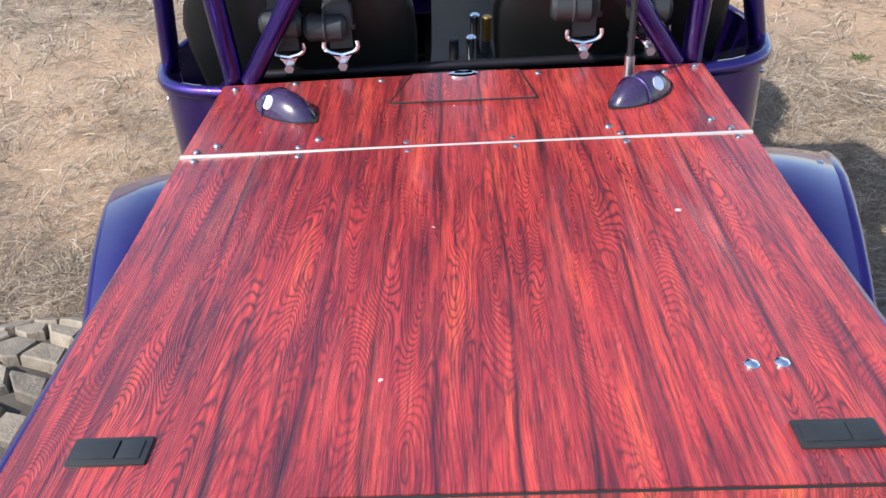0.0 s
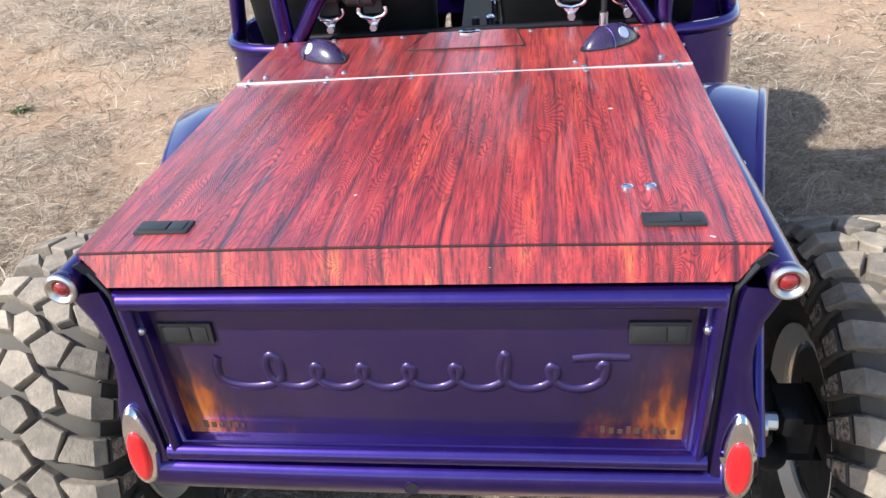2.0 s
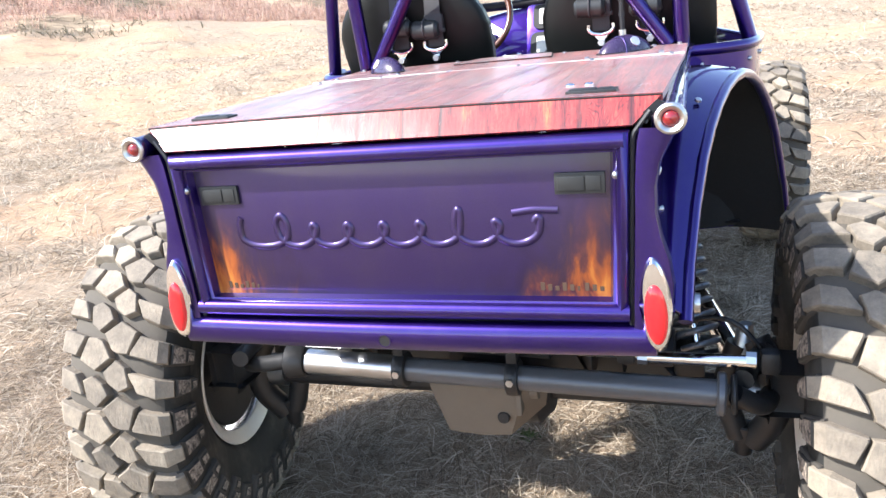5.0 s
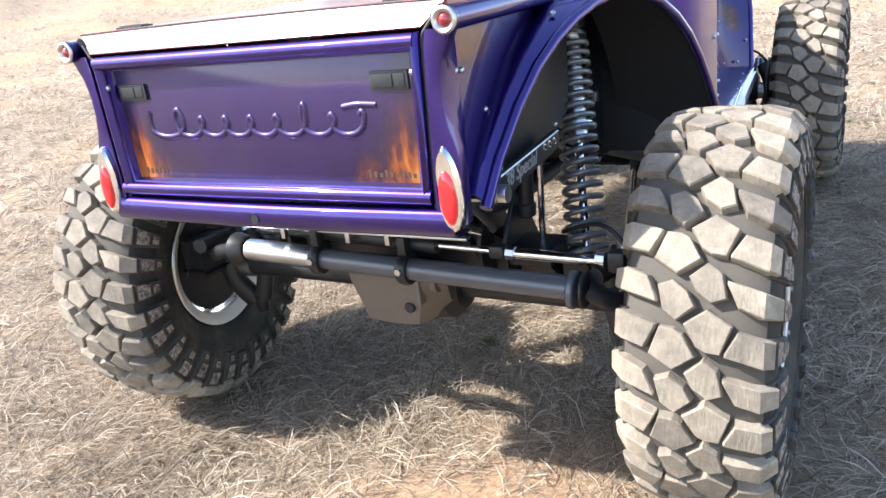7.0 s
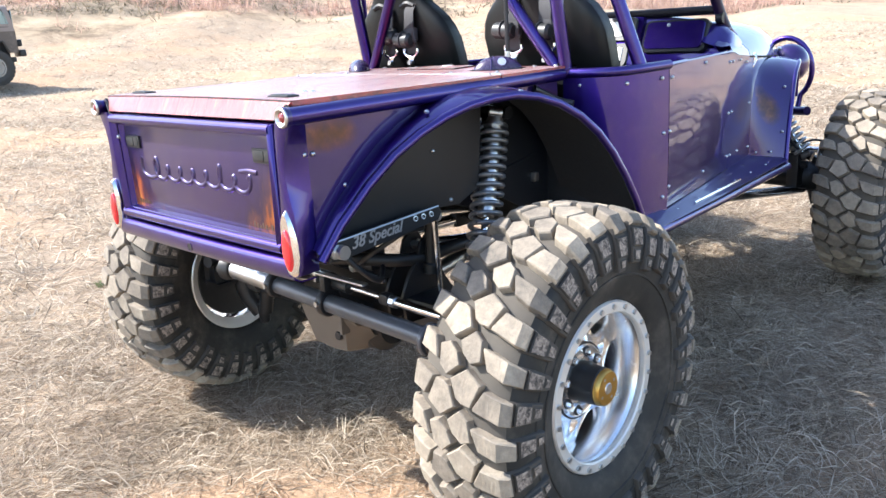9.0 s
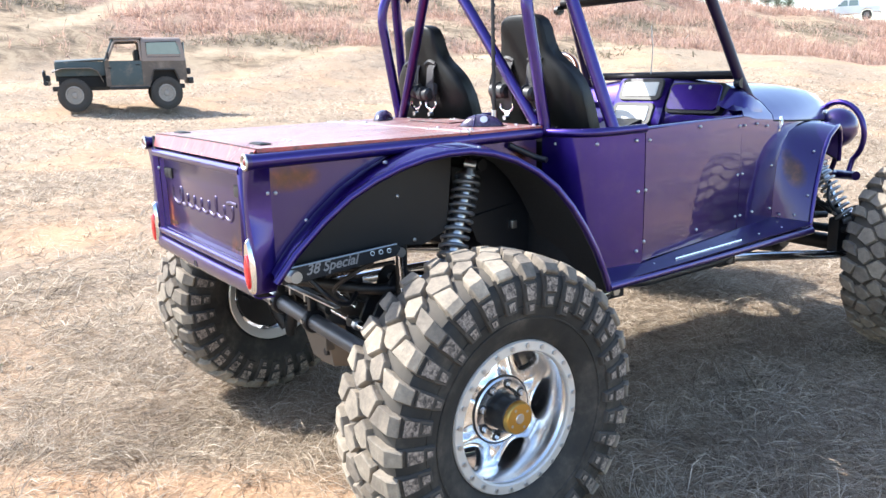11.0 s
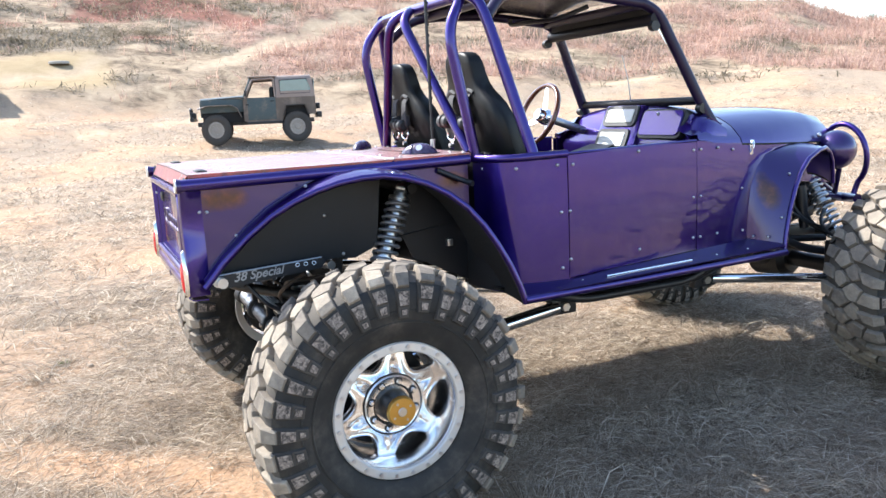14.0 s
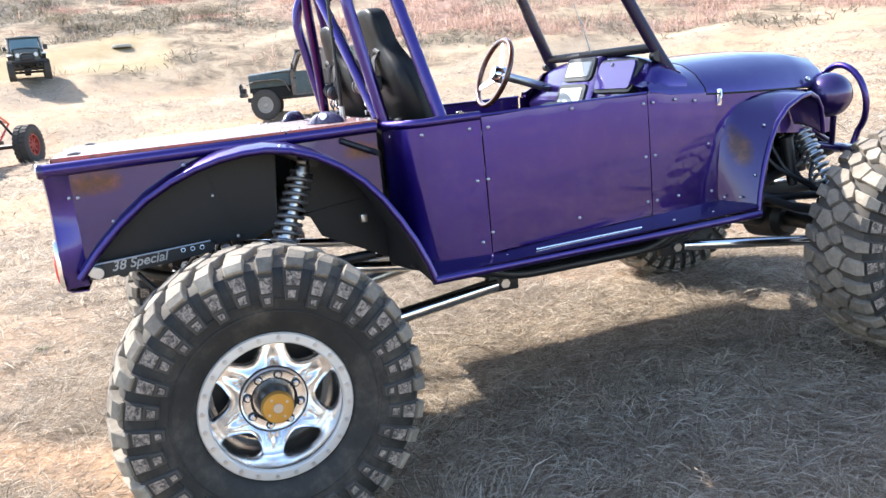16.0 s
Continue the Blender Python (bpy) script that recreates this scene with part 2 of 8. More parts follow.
def flame_paint():
    """Purple gate panel with airbrushed flames licking up from its lower corners."""
    m = Mat("purple_paint_with_flames")
    g = m.node("NewGeometry")
    s = m.node("SeparateXYZ")
    m.link(g.outputs["Position"], s.inputs[0])
    x, z = s.outputs[0], s.outputs[2]
    warp = m.noise(m.world(16, 1, 6), 1.0, 4, 0.6, 1.2)
    lick = m.noise(m.world(30, 1, 9), 1.0, 3, 0.55, 1.6)
    ax = m.math("ABSOLUTE", x)
    out = m.math("MULTIPLY", m.math("SUBTRACT", ax, 0.185), 5.6)
    up = m.math("MULTIPLY", m.math("SUBTRACT", z, 0.985), 6.5)
    body = m.math("SUBTRACT", m.math("MULTIPLY_ADD", m.math("SUBTRACT", warp, 0.5), 1.4, out), up)
    tongue = m.math("MULTIPLY", m.math("SUBTRACT", 1.0, m.math("MULTIPLY", m.math("ABSOLUTE", m.math("SUBTRACT", ax, m.math("MULTIPLY_ADD", m.math("SUBTRACT", warp, 0.5), 0.10, 0.345))), 22), clamp=True),
                    m.math("SUBTRACT", 1.12, m.math("MULTIPLY", m.math("SUBTRACT", z, 0.985), 6.0), clamp=True))
    heat = m.math("MAXIMUM", m.math("MULTIPLY", body, m.math("MULTIPLY_ADD", lick, 2.0, -0.35, clamp=True)), m.math("MULTIPLY", tongue, m.math("MULTIPLY_ADD", lick, 2.2, -0.4, clamp=True)))
    fire = m.ramp(heat, [(0.0, (0.030, 0.010, 0.012)), (0.28, (0.11, 0.022, 0.010)), (0.60, (0.30, 0.070, 0.012)), (1.0, (0.52, 0.19, 0.03))])
    v = m.world()
    flake = m.noise(v, 900, 1)
    c = m.mix(m.math("MULTIPLY", flake, 0.7), (0.024, 0.012, 0.070), (0.052, 0.026, 0.140))
    film = m.math("MULTIPLY_ADD", m.noise(m.world(6, 1, 2), 1, 6, 0.65), 0.8, -0.36, clamp=True)
    c = m.mix(film, c, (0.085, 0.066, 0.078))
    # smoky brown shading sprayed round the flames and along the ends of the panel
    smoke = m.math("MULTIPLY_ADD", m.math("SUBTRACT", ax, 0.33), 11.0, m.math("MULTIPLY_ADD", warp, 0.9, -0.35))
    smoke = m.math("MAXIMUM", smoke, m.math("MULTIPLY_ADD", body, 0.8, 0.35))
    c = m.mix(m.math("MULTIPLY", smoke, 0.75, clamp=True), c, (0.030, 0.016, 0.014))
    c = m.mix(m.math("MULTIPLY", heat, 2.2, clamp=True), c, fire)
    m.put(color=c, metal=m.math("SUBTRACT", 0.65, m.math("MULTIPLY", heat, 1.5, clamp=True), clamp=True), rough=0.42, coat=0.8, coat_rough=0.10)
    return m.m


FLAME = flame_paint()


def scorched_paint():
    """Purple panel paint with a dark orange airbrushed cloud."""
    m = Mat("purple_paint_with_orange_cloud")
    v = m.world()
    g = m.node("NewGeometry")
    s = m.node("SeparateXYZ")
    m.link(g.outputs["Position"], s.inputs[0])
    y, z = s.outputs[1], s.outputs[2]
    warp = m.noise(v, 9, 4, 0.6)

    def cloud(cy, cz, ry, rz):
        a = m.math("DIVIDE", m.math("SUBTRACT", y, cy), ry)
        b = m.math("DIVIDE", m.math("SUBTRACT", z, cz), rz)
        d = m.math("ADD", m.math("MULTIPLY", a, a), m.math("MULTIPLY", b, b))
        return m.math("SUBTRACT", m.math("MULTIPLY_ADD", warp, 1.5, 0.25), d, clamp=True)

    hot = m.math("MAXIMUM", m.math("MAXIMUM", cloud(0.585, 1.225, 0.10, 0.045), cloud(1.47, 1.22, 0.08, 0.04)), cloud(3.045, 1.045, 0.040, 0.10))
    flake = m.noise(v, 900, 1)
    c = m.mix(m.math("MULTIPLY", flake, 0.7), (0.015, 0.006, 0.07), (0.045, 0.018, 0.175))
    fire = m.ramp(m.noise(v, 30, 4), [(0.3, (0.035, 0.010, 0.008)), (0.55, (0.085, 0.023, 0.010)), (0.75, (0.17, 0.055, 0.016))])
    c = m.mix(hot, c, fire)
    m.b.inputs["Coat IOR"].default_value = 1.5
    m.put(color=c, metal=0.5, rough=0.28, coat=1.0, coat_rough=0.03)
    return m.m


SCORCH = scorched_paint()


def ground_mat():
    m = Mat("dry_grass_and_orange_dirt")
    v = m.world()
    big = m.noise(v, 0.35, 5, 0.6)
    mid = m.noise(v, 2.6, 6, 0.65)
    fine = m.noise(v, 45, 6, 0.75)
    straw = m.noise(m.world(30, 130, 10), 1.0, 4, 0.7, 2.0)
    dirt = m.node("Attribute")
    dirt.attribute_name = "dirt"
    grass = m.ramp(m.math("MULTIPLY_ADD", straw, 0.6, m.math("MULTIPLY", fine, 0.4)), [(0.30, (0.08, 0.06, 0.043)), (0.47, (0.30, 0.23, 0.165)), (0.66, (0.60, 0.495, 0.375))])
    grass = m.mix(m.math("MULTIPLY_ADD", mid, 1.2, -0.42, clamp=True), grass, (0.31, 0.22, 0.155))
    soil = m.ramp(fine, [(0.3, (0.32, 0.185, 0.11)), (0.55, (0.52, 0.33, 0.20)), (0.8, (0.66, 0.47, 0.32))])
    k = m.math("MULTIPLY_ADD", m.math("SUBTRACT", mid, 0.5), 0.8, dirt.outputs["Fac"], clamp=True)
    c = m.mix(k, grass, soil)
    worn = m.noise(v, 0.9, 9, 0.8, 0.8)
    c = m.mix(m.math("MULTIPLY_ADD", worn, 7.0, -3.75, clamp=True), c, (0.47, 0.345, 0.235))
    c = m.mix(m.math("MULTIPLY_ADD", worn, -7.0, 3.25, clamp=True), c, (0.17, 0.13, 0.098))
    # hillside: tan straw, pink sedge, grey-olive scrub, golden flat and bare tracks
    tan = m.ramp(m.noise(v, 0.8, 8, 0.75, 0.6), [(0.36, (0.11, 0.083, 0.057)), (0.46, (0.24, 0.178, 0.12)), (0.55, (0.36, 0.275, 0.185)), (0.68, (0.46, 0.37, 0.255))])
    pink = m.ramp(m.noise(m.world(1.0, 1.0, 3.0), 1.1, 10, 0.80, 0.7), [(0.36, (0.15, 0.095, 0.07)), (0.45, (0.27, 0.17, 0.125)), (0.54, (0.39, 0.25, 0.19)), (0.66, (0.47, 0.33, 0.25))])
    brush = m.ramp(m.noise(v, 1.1, 8, 0.78), [(0.36, (0.055, 0.05, 0.036)), (0.47, (0.15, 0.125, 0.09)), (0.57, (0.25, 0.20, 0.15)), (0.70, (0.32, 0.25, 0.19))])
    red = m.ramp(m.noise(v, 2.0, 6, 0.7), [(0.35, (0.14, 0.055, 0.04)), (0.6, (0.27, 0.11, 0.08))])

    def at(name):
        n = m.node("Attribute")
        n.attribute_name = name
        return n.outputs["Fac"]

    c = m.mix(at("hill"), c, m.mix(at("sedge"), tan, pink))
    c = m.mix(m.math("MULTIPLY", at("scrub"), 0.9), c, brush)
    c = m.mix(m.math("MULTIPLY", at("red"), 0.85), c, red)
    c = m.mix(m.math("MULTIPLY", at("gold"), 0.75), c, m.mix(fine, (0.33, 0.24, 0.125), (0.46, 0.35, 0.20)))
    c = m.mix(m.math("MULTIPLY", at("track"), 0.8), c, m.mix(m.math("MULTIPLY_ADD", worn, 2.6, -0.8, clamp=True), (0.32, 0.235, 0.155), (0.56, 0.445, 0.315)))
    m.put(color=c, rough=0.95, spec=0.15)
    m.bump(m.math("MULTIPLY_ADD", straw, 0.5, fine), 0.7, 0.02)
    return m.m


GROUND = ground_mat()


def straw_mat(name, stops, clump=(0.33, 0.25, 0.18), tuft_dark=None, size=1.1):
    m = Mat(name)
    g = m.node("NewGeometry")
    c = m.ramp(g.outputs["Random Per Island"], stops)
    c = m.mix(m.math("MULTIPLY_ADD", m.noise(m.world(), size, 4), 1.2, -0.45, clamp=True), c, clump)
    if tuft_dark is not None:
        # tufts picked out darker by noise
        c = m.mix(m.math("MULTIPLY", m.math("MULTIPLY_ADD", m.noise(m.world(), size * 3.1, 5, 0.65), 5.0, -2.6, clamp=True), 0.45), c, tuft_dark)
    m.put(color=c, rough=0.75, spec=0.25)
    # thin blades let light through
    thin = m.node("BsdfTranslucent")
    m.link(c, thin.inputs["Color"])
    both = m.node("MixShader")
    both.inputs[0].default_value = 0.42
    m.link(m.b.outputs[0], both.inputs[1])
    m.link(thin.outputs[0], both.inputs[2])
    m.link(both.outputs[0], m.t.nodes["Material Output"].inputs["Surface"])
    return m.m


STRAW = straw_mat("dead_straw", [(0.0, (0.09, 0.068, 0.05)), (0.35, (0.36, 0.292, 0.220)), (0.7, (0.60, 0.51, 0.40)), (1.0, (0.80, 0.71, 0.59))], (0.33, 0.255, 0.195), (0.15, 0.115, 0.088))
SEDGE = straw_mat("pink_tan_sedge", [(0.0, (0.33, 0.21, 0.165)), (0.45, (0.49, 0.32, 0.26)), (0.8, (0.62, 0.43, 0.355)), (1.0, (0.50, 0.385, 0.285))], (0.50, 0.375, 0.285), (0.27, 0.195, 0.15), 0.22)
GREEN = straw_mat("green_weed_leaf", [(0.0, (0.06, 0.12, 0.03)), (1.0, (0.16, 0.24, 0.07))])
BRUSH = straw_mat("dull_green_brush_leaf", [(0.0, (0.11, 0.10, 0.07)), (0.5, (0.22, 0.19, 0.135)), (1.0, (0.36, 0.29, 0.22))], (0.27, 0.21, 0.155))
# grey-green leaf, paled so that distance haze sits in its colour
PINE = straw_mat("haze_paled_tree_leaf", [(0.0, (0.10, 0.135, 0.10)), (0.6, (0.18, 0.215, 0.155)), (1.0, (0.27, 0.29, 0.22))], (0.18, 0.20, 0.15))
BARK = plain("grey_brown_bark", (0.12, 0.085, 0.06), 0.9, grain=30, bump=0.4)
STONE = plain("pale_concrete", (0.40, 0.37, 0.33), 0.9, grain=20, bump=0.4)
PEBBLE = plain("tan_pebble", (0.42, 0.33, 0.24), 0.9, grain=60)


def muddy(name, base, mud, cover=0.0):
    """Dull paint with dried mud in splashes and fine spatter."""
    m = Mat(name)
    big, small = m.noise(m.world(), 3.5, 6, 0.7), m.noise(m.world(), 26, 5, 0.7)
    k = m.math("MULTIPLY_ADD", m.math("MULTIPLY_ADD", small, 0.45, big), 3.2, -2.45 + cover, clamp=True)
    m.put(color=m.mix(k, base, mud), rough=0.5, spec=0.4)
    return m.m


WAGON_BLUE = muddy("mud_splashed_teal_paint", (0.06, 0.085, 0.09), (0.20, 0.16, 0.13))
WAGON_MUD = muddy("mud_over_paint", (0.12, 0.095, 0.078), (0.25, 0.195, 0.16), 0.2)
WAGON_TAN = plain("dusty_taupe_hardtop", (0.27, 0.215, 0.185), 0.6, grain=8, vary=0.25)
WAGON_PALE = plain("pale_dusty_roof_paint", (0.50, 0.475, 0.45), 0.5, grain=8, vary=0.2)
WAGON_DARK = plain("dark_green_grey_paint", (0.045, 0.06, 0.06), 0.4, grain=8, vary=0.4, coat=0.5)
# blue-green base colour stands in for sky reflected in the windows
SKY_TINT = plain("sky_coloured_window", (0.13, 0.205, 0.225), 0.06, 0.0, grain=4, vary=0.4, coat=1.0)
DARK_TYRE = plain("dusty_black_tyre", (0.055, 0.05, 0.045), 0.85, grain=14, vary=0.5)
SILVER = plain("silver_car_paint", (0.62, 0.66, 0.70), 0.35, 0.3, grain=6, vary=0.1, coat=0.6)
SANDED = plain("pale_sanded_alloy", (0.66, 0.64, 0.61), 0.42, 0.4, grain=60, vary=0.2)
RED_RIM = plain("dusty_red_rim", (0.30, 0.045, 0.035), 0.5, grain=18, vary=0.5)
RED_PAINT = plain("bright_red_paint", (0.70, 0.06, 0.03), 0.35, grain=20, coat=0.6)
DULL_ALU = plain("dull_alloy_wheel", (0.30, 0.28, 0.265), 0.4, 0.5, grain=14)


# ---- mesh helpers ----
def finish(me, material, smooth=40):
    me.materials.append(material)
    me.polygons.foreach_set("use_smooth", [smooth > 0] * len(me.polygons))
    if smooth:
        me.set_sharp_from_angle(angle=radians(smooth))
    me.update()
    return me


def mesh_of(name, verts, faces, material, smooth=40):
    me = bpy.data.meshes.new(name)
    me.from_pydata([tuple(v) for v in verts], [], faces)
    return finish(me, material, smooth)


BASE = {}


def thing(name, place, label, category, group="", kind=""):
    ob = new(name)
    ob.location = place
    ob.empty_display_size = 0.1
    BASE[ob] = Matrix.Translation(place)
    return tagged(ob, label, category, group, kind)


def part(name, shape, material, parent, label="", smooth=40):
    """One mesh object, given in the world's metres, under a thing or a part."""
    if isinstance(shape, bmesh.types.BMesh):
        me = bpy.data.meshes.new(name)
        bmesh.ops.recalc_face_normals(shape, faces=shape.faces)
        shape.to_mesh(me)
        shape.free()
        finish(me, material, smooth)
    elif isinstance(shape, tuple):
        me = mesh_of(name, shape[0], shape[1], material, smooth)
    else:
        me = shape
    ob = new(name, me)
    if parent is not None:
        ob.parent = parent
        ob.matrix_parent_inverse = BASE[parent].inverted()
    BASE[ob] = Matrix.Identity(4)
    if label:
        ob["label"] = label
    return ob


def join(*shapes):
    vs, fs = [], []
    for v, f in shapes:
        k = len(vs)
        vs += list(v)
        fs += [tuple(i + k for i in q) for q in f]
    return vs, fs


def moved(shape, m):
    return [m @ Vector(v) for v in shape[0]], shape[1]


def rounded(points, bend=0.06, steps=5):
    """A polyline with its corners rounded."""
    p = [Vector(q) for q in points]
    out = [p[0]]
    for a, b, c in zip(p, p[1:], p[2:]):
        d1 = min(bend, (a - b).length * 0.49)
        d2 = min(bend, (c - b).length * 0.49)
        s, e = b + (a - b).normalized() * d1, b + (c - b).normalized() * d2
        for i in range(steps + 1):
            t = i / steps
            out.append(s * (1 - t) ** 2 + b * 2 * t * (1 - t) + e * t * t)
    return out + [p[-1]]


def tube(points, r, n=12, bend=0.06, closed=False, steps=5, flat=1.0):
    p = [Vector(q) for q in points] if closed or bend == 0 else rounded(points, bend, steps)
    vs, fs = [], []
    up = None
    m = len(p)
    for i, q in enumerate(p):
        if closed:
            d = p[(i + 1) % m] - p[i - 1]
        else:
            d = p[min(i + 1, m - 1)] - p[max(i - 1, 0)]
        d.normalize()
        if up is None:
            up = d.orthogonal().normalized() if abs(d.z) > 0.9 else d.cross(Vector((0, 0, 1))).normalized()
        up = (up - d * up.dot(d)).normalized()
        side = d.cross(up)
        rr = r[i] if isinstance(r, (list, tuple)) else r
        for k in range(n):
            a = 2 * math.pi * k / n
            vs.append(q + (up * math.cos(a) + side * math.sin(a) * flat) * rr)
    for i in range(m if closed else m - 1):
        j = (i + 1) % m
        for k in range(n):
            l = (k + 1) % n
            fs.append((i * n + k, i * n + l, j * n + l, j * n + k))
    if not closed:
        fs += [tuple(range(n - 1, -1, -1)), tuple((m - 1) * n + k for k in range(n))]
    return vs, fs


def lathe(profile, n=40, close=True):
    """Turns (along x, radius) pairs round the x axis."""
    vs, fs = [], []
    for x, r in profile:
        for k in range(n):
            a = 2 * math.pi * k / n
            vs.append((x, r * math.cos(a), r * math.sin(a)))
    m = len(profile)
    for i in range(m if close else m - 1):
        j = (i + 1) % m
        for k in range(n):
            l = (k + 1) % n
            fs.append((i * n + k, j * n + k, j * n + l, i * n + l))
    return vs, fs


def disc_solid(a, b, r, n=20, r2=None, bevel=0.0):
    """A capped cylinder or cone between two places."""
    a, b = Vector(a), Vector(b)
    r2 = r if r2 is None else r2
    m = (b - a).to_track_quat("X", "Z").to_matrix().to_4x4()
    m.translation = a
    h = (b - a).length
    c = bevel
    prof = [(0, 0.0005), (0, r - c), (c, r), (h - c, r2), (h, r2 - c), (h, 0.0005)] if c else [(0, 0.0005), (0, r), (h, r2), (h, 0.0005)]
    return moved(lathe(prof, n, False), m)


def block(lo, hi, bevel=0.004, m=None):
    """A box with chamfered edges."""
    bm = bmesh.new()
    bmesh.ops.create_cube(bm, size=1)
    size = [hi[i] - lo[i] for i in range(3)]
    for v in bm.verts:
        v.co = Vector([lo[i] + (v.co[i] + 0.5) * size[i] for i in range(3)])
    if bevel:
        bmesh.ops.bevel(bm, geom=list(bm.edges), offset=min(bevel, min(abs(s) for s in size) * 0.45), segments=2, profile=0.6, affect="EDGES")
    out = ([v.co.copy() for v in bm.verts], [tuple(v.index for v in f.verts) for f in bm.faces])
    bm.verts.index_update()
    out = ([v.co.copy() for v in bm.verts], [tuple(v.index for v in f.verts) for f in bm.faces])
    bm.free()
    return moved(out, m) if m is not None else out


def prism(outline, depth, m=Matrix.Identity(4), bevel=0.0):
    """A flat outline in x, y thickened along z, with its upper rim chamfered."""
    n = len(outline)
    c = Vector((sum(p[0] for p in outline) / n, sum(p[1] for p in outline) / n))
    vs = [(x, y, 0) for x, y in outline]
    vs += [(x, y, depth - bevel) for x, y in outline]
    fs = [tuple(range(n - 1, -1, -1))]
    fs += [(i, (i + 1) % n, n + (i + 1) % n, n + i) for i in range(n)]
    if bevel:
        for x, y in outline:
            q = Vector((x, y)) - c
            q = c + q * max(0.0, 1 - bevel / max(q.length, 1e-6))
            vs.append((q.x, q.y, depth))
        fs += [(n + i, n + (i + 1) % n, 2 * n + (i + 1) % n, 2 * n + i) for i in range(n)]
        fs.append(tuple(range(2 * n, 3 * n)))
    else:
        fs.append(tuple(range(n, 2 * n)))
    return moved((vs, fs), m)


def sheet(rows, thick=0.0, way=None):
    """A skin over rows of places, thickened inwards against its normals or along a way."""
    h, w = len(rows), len(rows[0])
    p = [[Vector(q) for q in r] for r in rows]
    vs = [q for r in p for q in r]
    fs = [(i * w + j, i * w + j + 1, (i + 1) * w + j + 1, (i + 1) * w + j) for i in range(h - 1) for j in range(w - 1)]
    if not thick:
        return vs, fs
    k = len(vs)
    inner = []
    for i in range(h):
        for j in range(w):
            a = p[min(i + 1, h - 1)][j] - p[max(i - 1, 0)][j]
            b = p[i][min(j + 1, w - 1)] - p[i][max(j - 1, 0)]
            nrm = b.cross(a)
            nrm = nrm.normalized() if nrm.length > 1e-9 else Vector((0, 0, 1))
            inner.append(p[i][j] + (Vector(way) if way else nrm) * thick)
    vs = vs + inner
    fs += [tuple(k + i for i in reversed(f)) for f in fs]
    rim = [(0, j) for j in range(w)] + [(i, w - 1) for i in range(1, h)] + [(h - 1, j) for j in range(w - 2, -1, -1)] + [(i, 0) for i in range(h - 2, 0, -1)]
    ids = [i * w + j for i, j in rim]
    fs += [(b, a, a + k, b + k) for a, b in zip(ids, ids[1:] + ids[:1])]
    return vs, fs


def dome(place, way, r=0.007, h=0.005, n=10):
    """A round bolt head."""
    m = Vector(way).to_track_quat("X", "Z").to_matrix().to_4x4()
    m.translation = place
    return moved(lathe([(-0.003, r), (h * 0.35, r), (h * 0.8, r * 0.7), (h, r * 0.01)], n, False), m)


def lerp_rows(rows, y):
    """The values that go with y, between rows (y, value, ...)."""
    return [float(np.interp(y, [r[0] for r in rows], [r[k] for r in rows])) for k in range(1, len(rows[0]))]


# ---- terrain ----
AZ = (-180, -30, 0, 20, 34, 42, 47.5, 58.7, 76.7, 96.7, 122, 150, 180)
RING = (0, 20, 30, 45, 62, 120, 500)
LEVEL = (
    (0.07, 0.0, -0.1, -0.2, -0.3, -0.6, -2),
    (0.07, 0.2, 0.3, 0.4, 0.5, 0.3, -1),
    (0.07, 0.4, 0.55, 0.75, 1.0, 0.8, -2),
    (0.07, 0.6, 0.95, 1.8, 3.4, 5.6, 5),
    (0.07, 0.75, 1.25, 3.0, 5.9, 9.0, 11),
    (0.07, 0.62, 1.35, 4.0, 8.3, 10.4, 17),
    (0.07, 0.56, 1.45, 4.5, 9.2, 11.8, 20),
    (0.07, 0.48, 1.55, 5.2, 10.0, 14.0, 26),
    (0.07, 0.47, 1.75, 6.2, 12.0, 17.0, 30),
    (0.07, 0.45, 2.3, 6.5, 12.5, 18.0, 30),
    (0.07, 0.3, 1.6, 4.0, 8.0, 12.0, 20),
    (0.07, 0.1, 0.3, 0.6, 1.0, 2.0, 4),
    (0.07, 0.0, -0.1, -0.2, -0.3, -0.6, -2),
)


def ground_at(x, y, rough=True):
    """The height of the ground, for numpy arrays of x and y."""
    x, y = np.asarray(x, float), np.asarray(y, float)
    dx, dy = x, y - 1.0
    r = np.hypot(dx, dy)
    az = np.degrees(np.arctan2(-dx, dy))
    tab = np.array(LEVEL)
    i = np.clip(np.searchsorted(AZ, az, "right") - 1, 0, len(AZ) - 2)
    w = (az - np.array(AZ)[i]) / (np.array(AZ)[i + 1] - np.array(AZ)[i])
    w = w * w * (3 - 2 * w)
    j = np.clip(np.searchsorted(RING, r, "right") - 1, 0, len(RING) - 2)
    u = np.clip((r - np.array(RING)[j]) / (np.array(RING)[j + 1] - np.array(RING)[j]), 0, 1)
    z = (tab[i, j] * (1 - u) + tab[i, j + 1] * u) * (1 - w) + (tab[i + 1, j] * (1 - u) + tab[i + 1, j + 1] * u) * w
    near = np.clip(1 - r / 6.0, 0, 1)
    z = z * (1 - near) + near * (0.07 + 0.02 * dy - 0.012 * dx)
    if rough:
        far = np.clip((r - 3.5) / 20, 0, 1)
        z = z + far * 0.25 * (np.sin(x * 0.31 + 1.3) * np.sin(y * 0.27 + 0.4) + 0.4 * np.sin(x * 0.93 + y * 0.51))
        z = z + np.clip((r - 1.2) / 4, 0.08, 1) * 0.02 * (np.sin(x * 2.9 + 0.6 * np.sin(y * 2.1)) * np.sin(y * 3.3) + 0.5 * np.sin(x * 6.1 + y * 5.2))
    return z


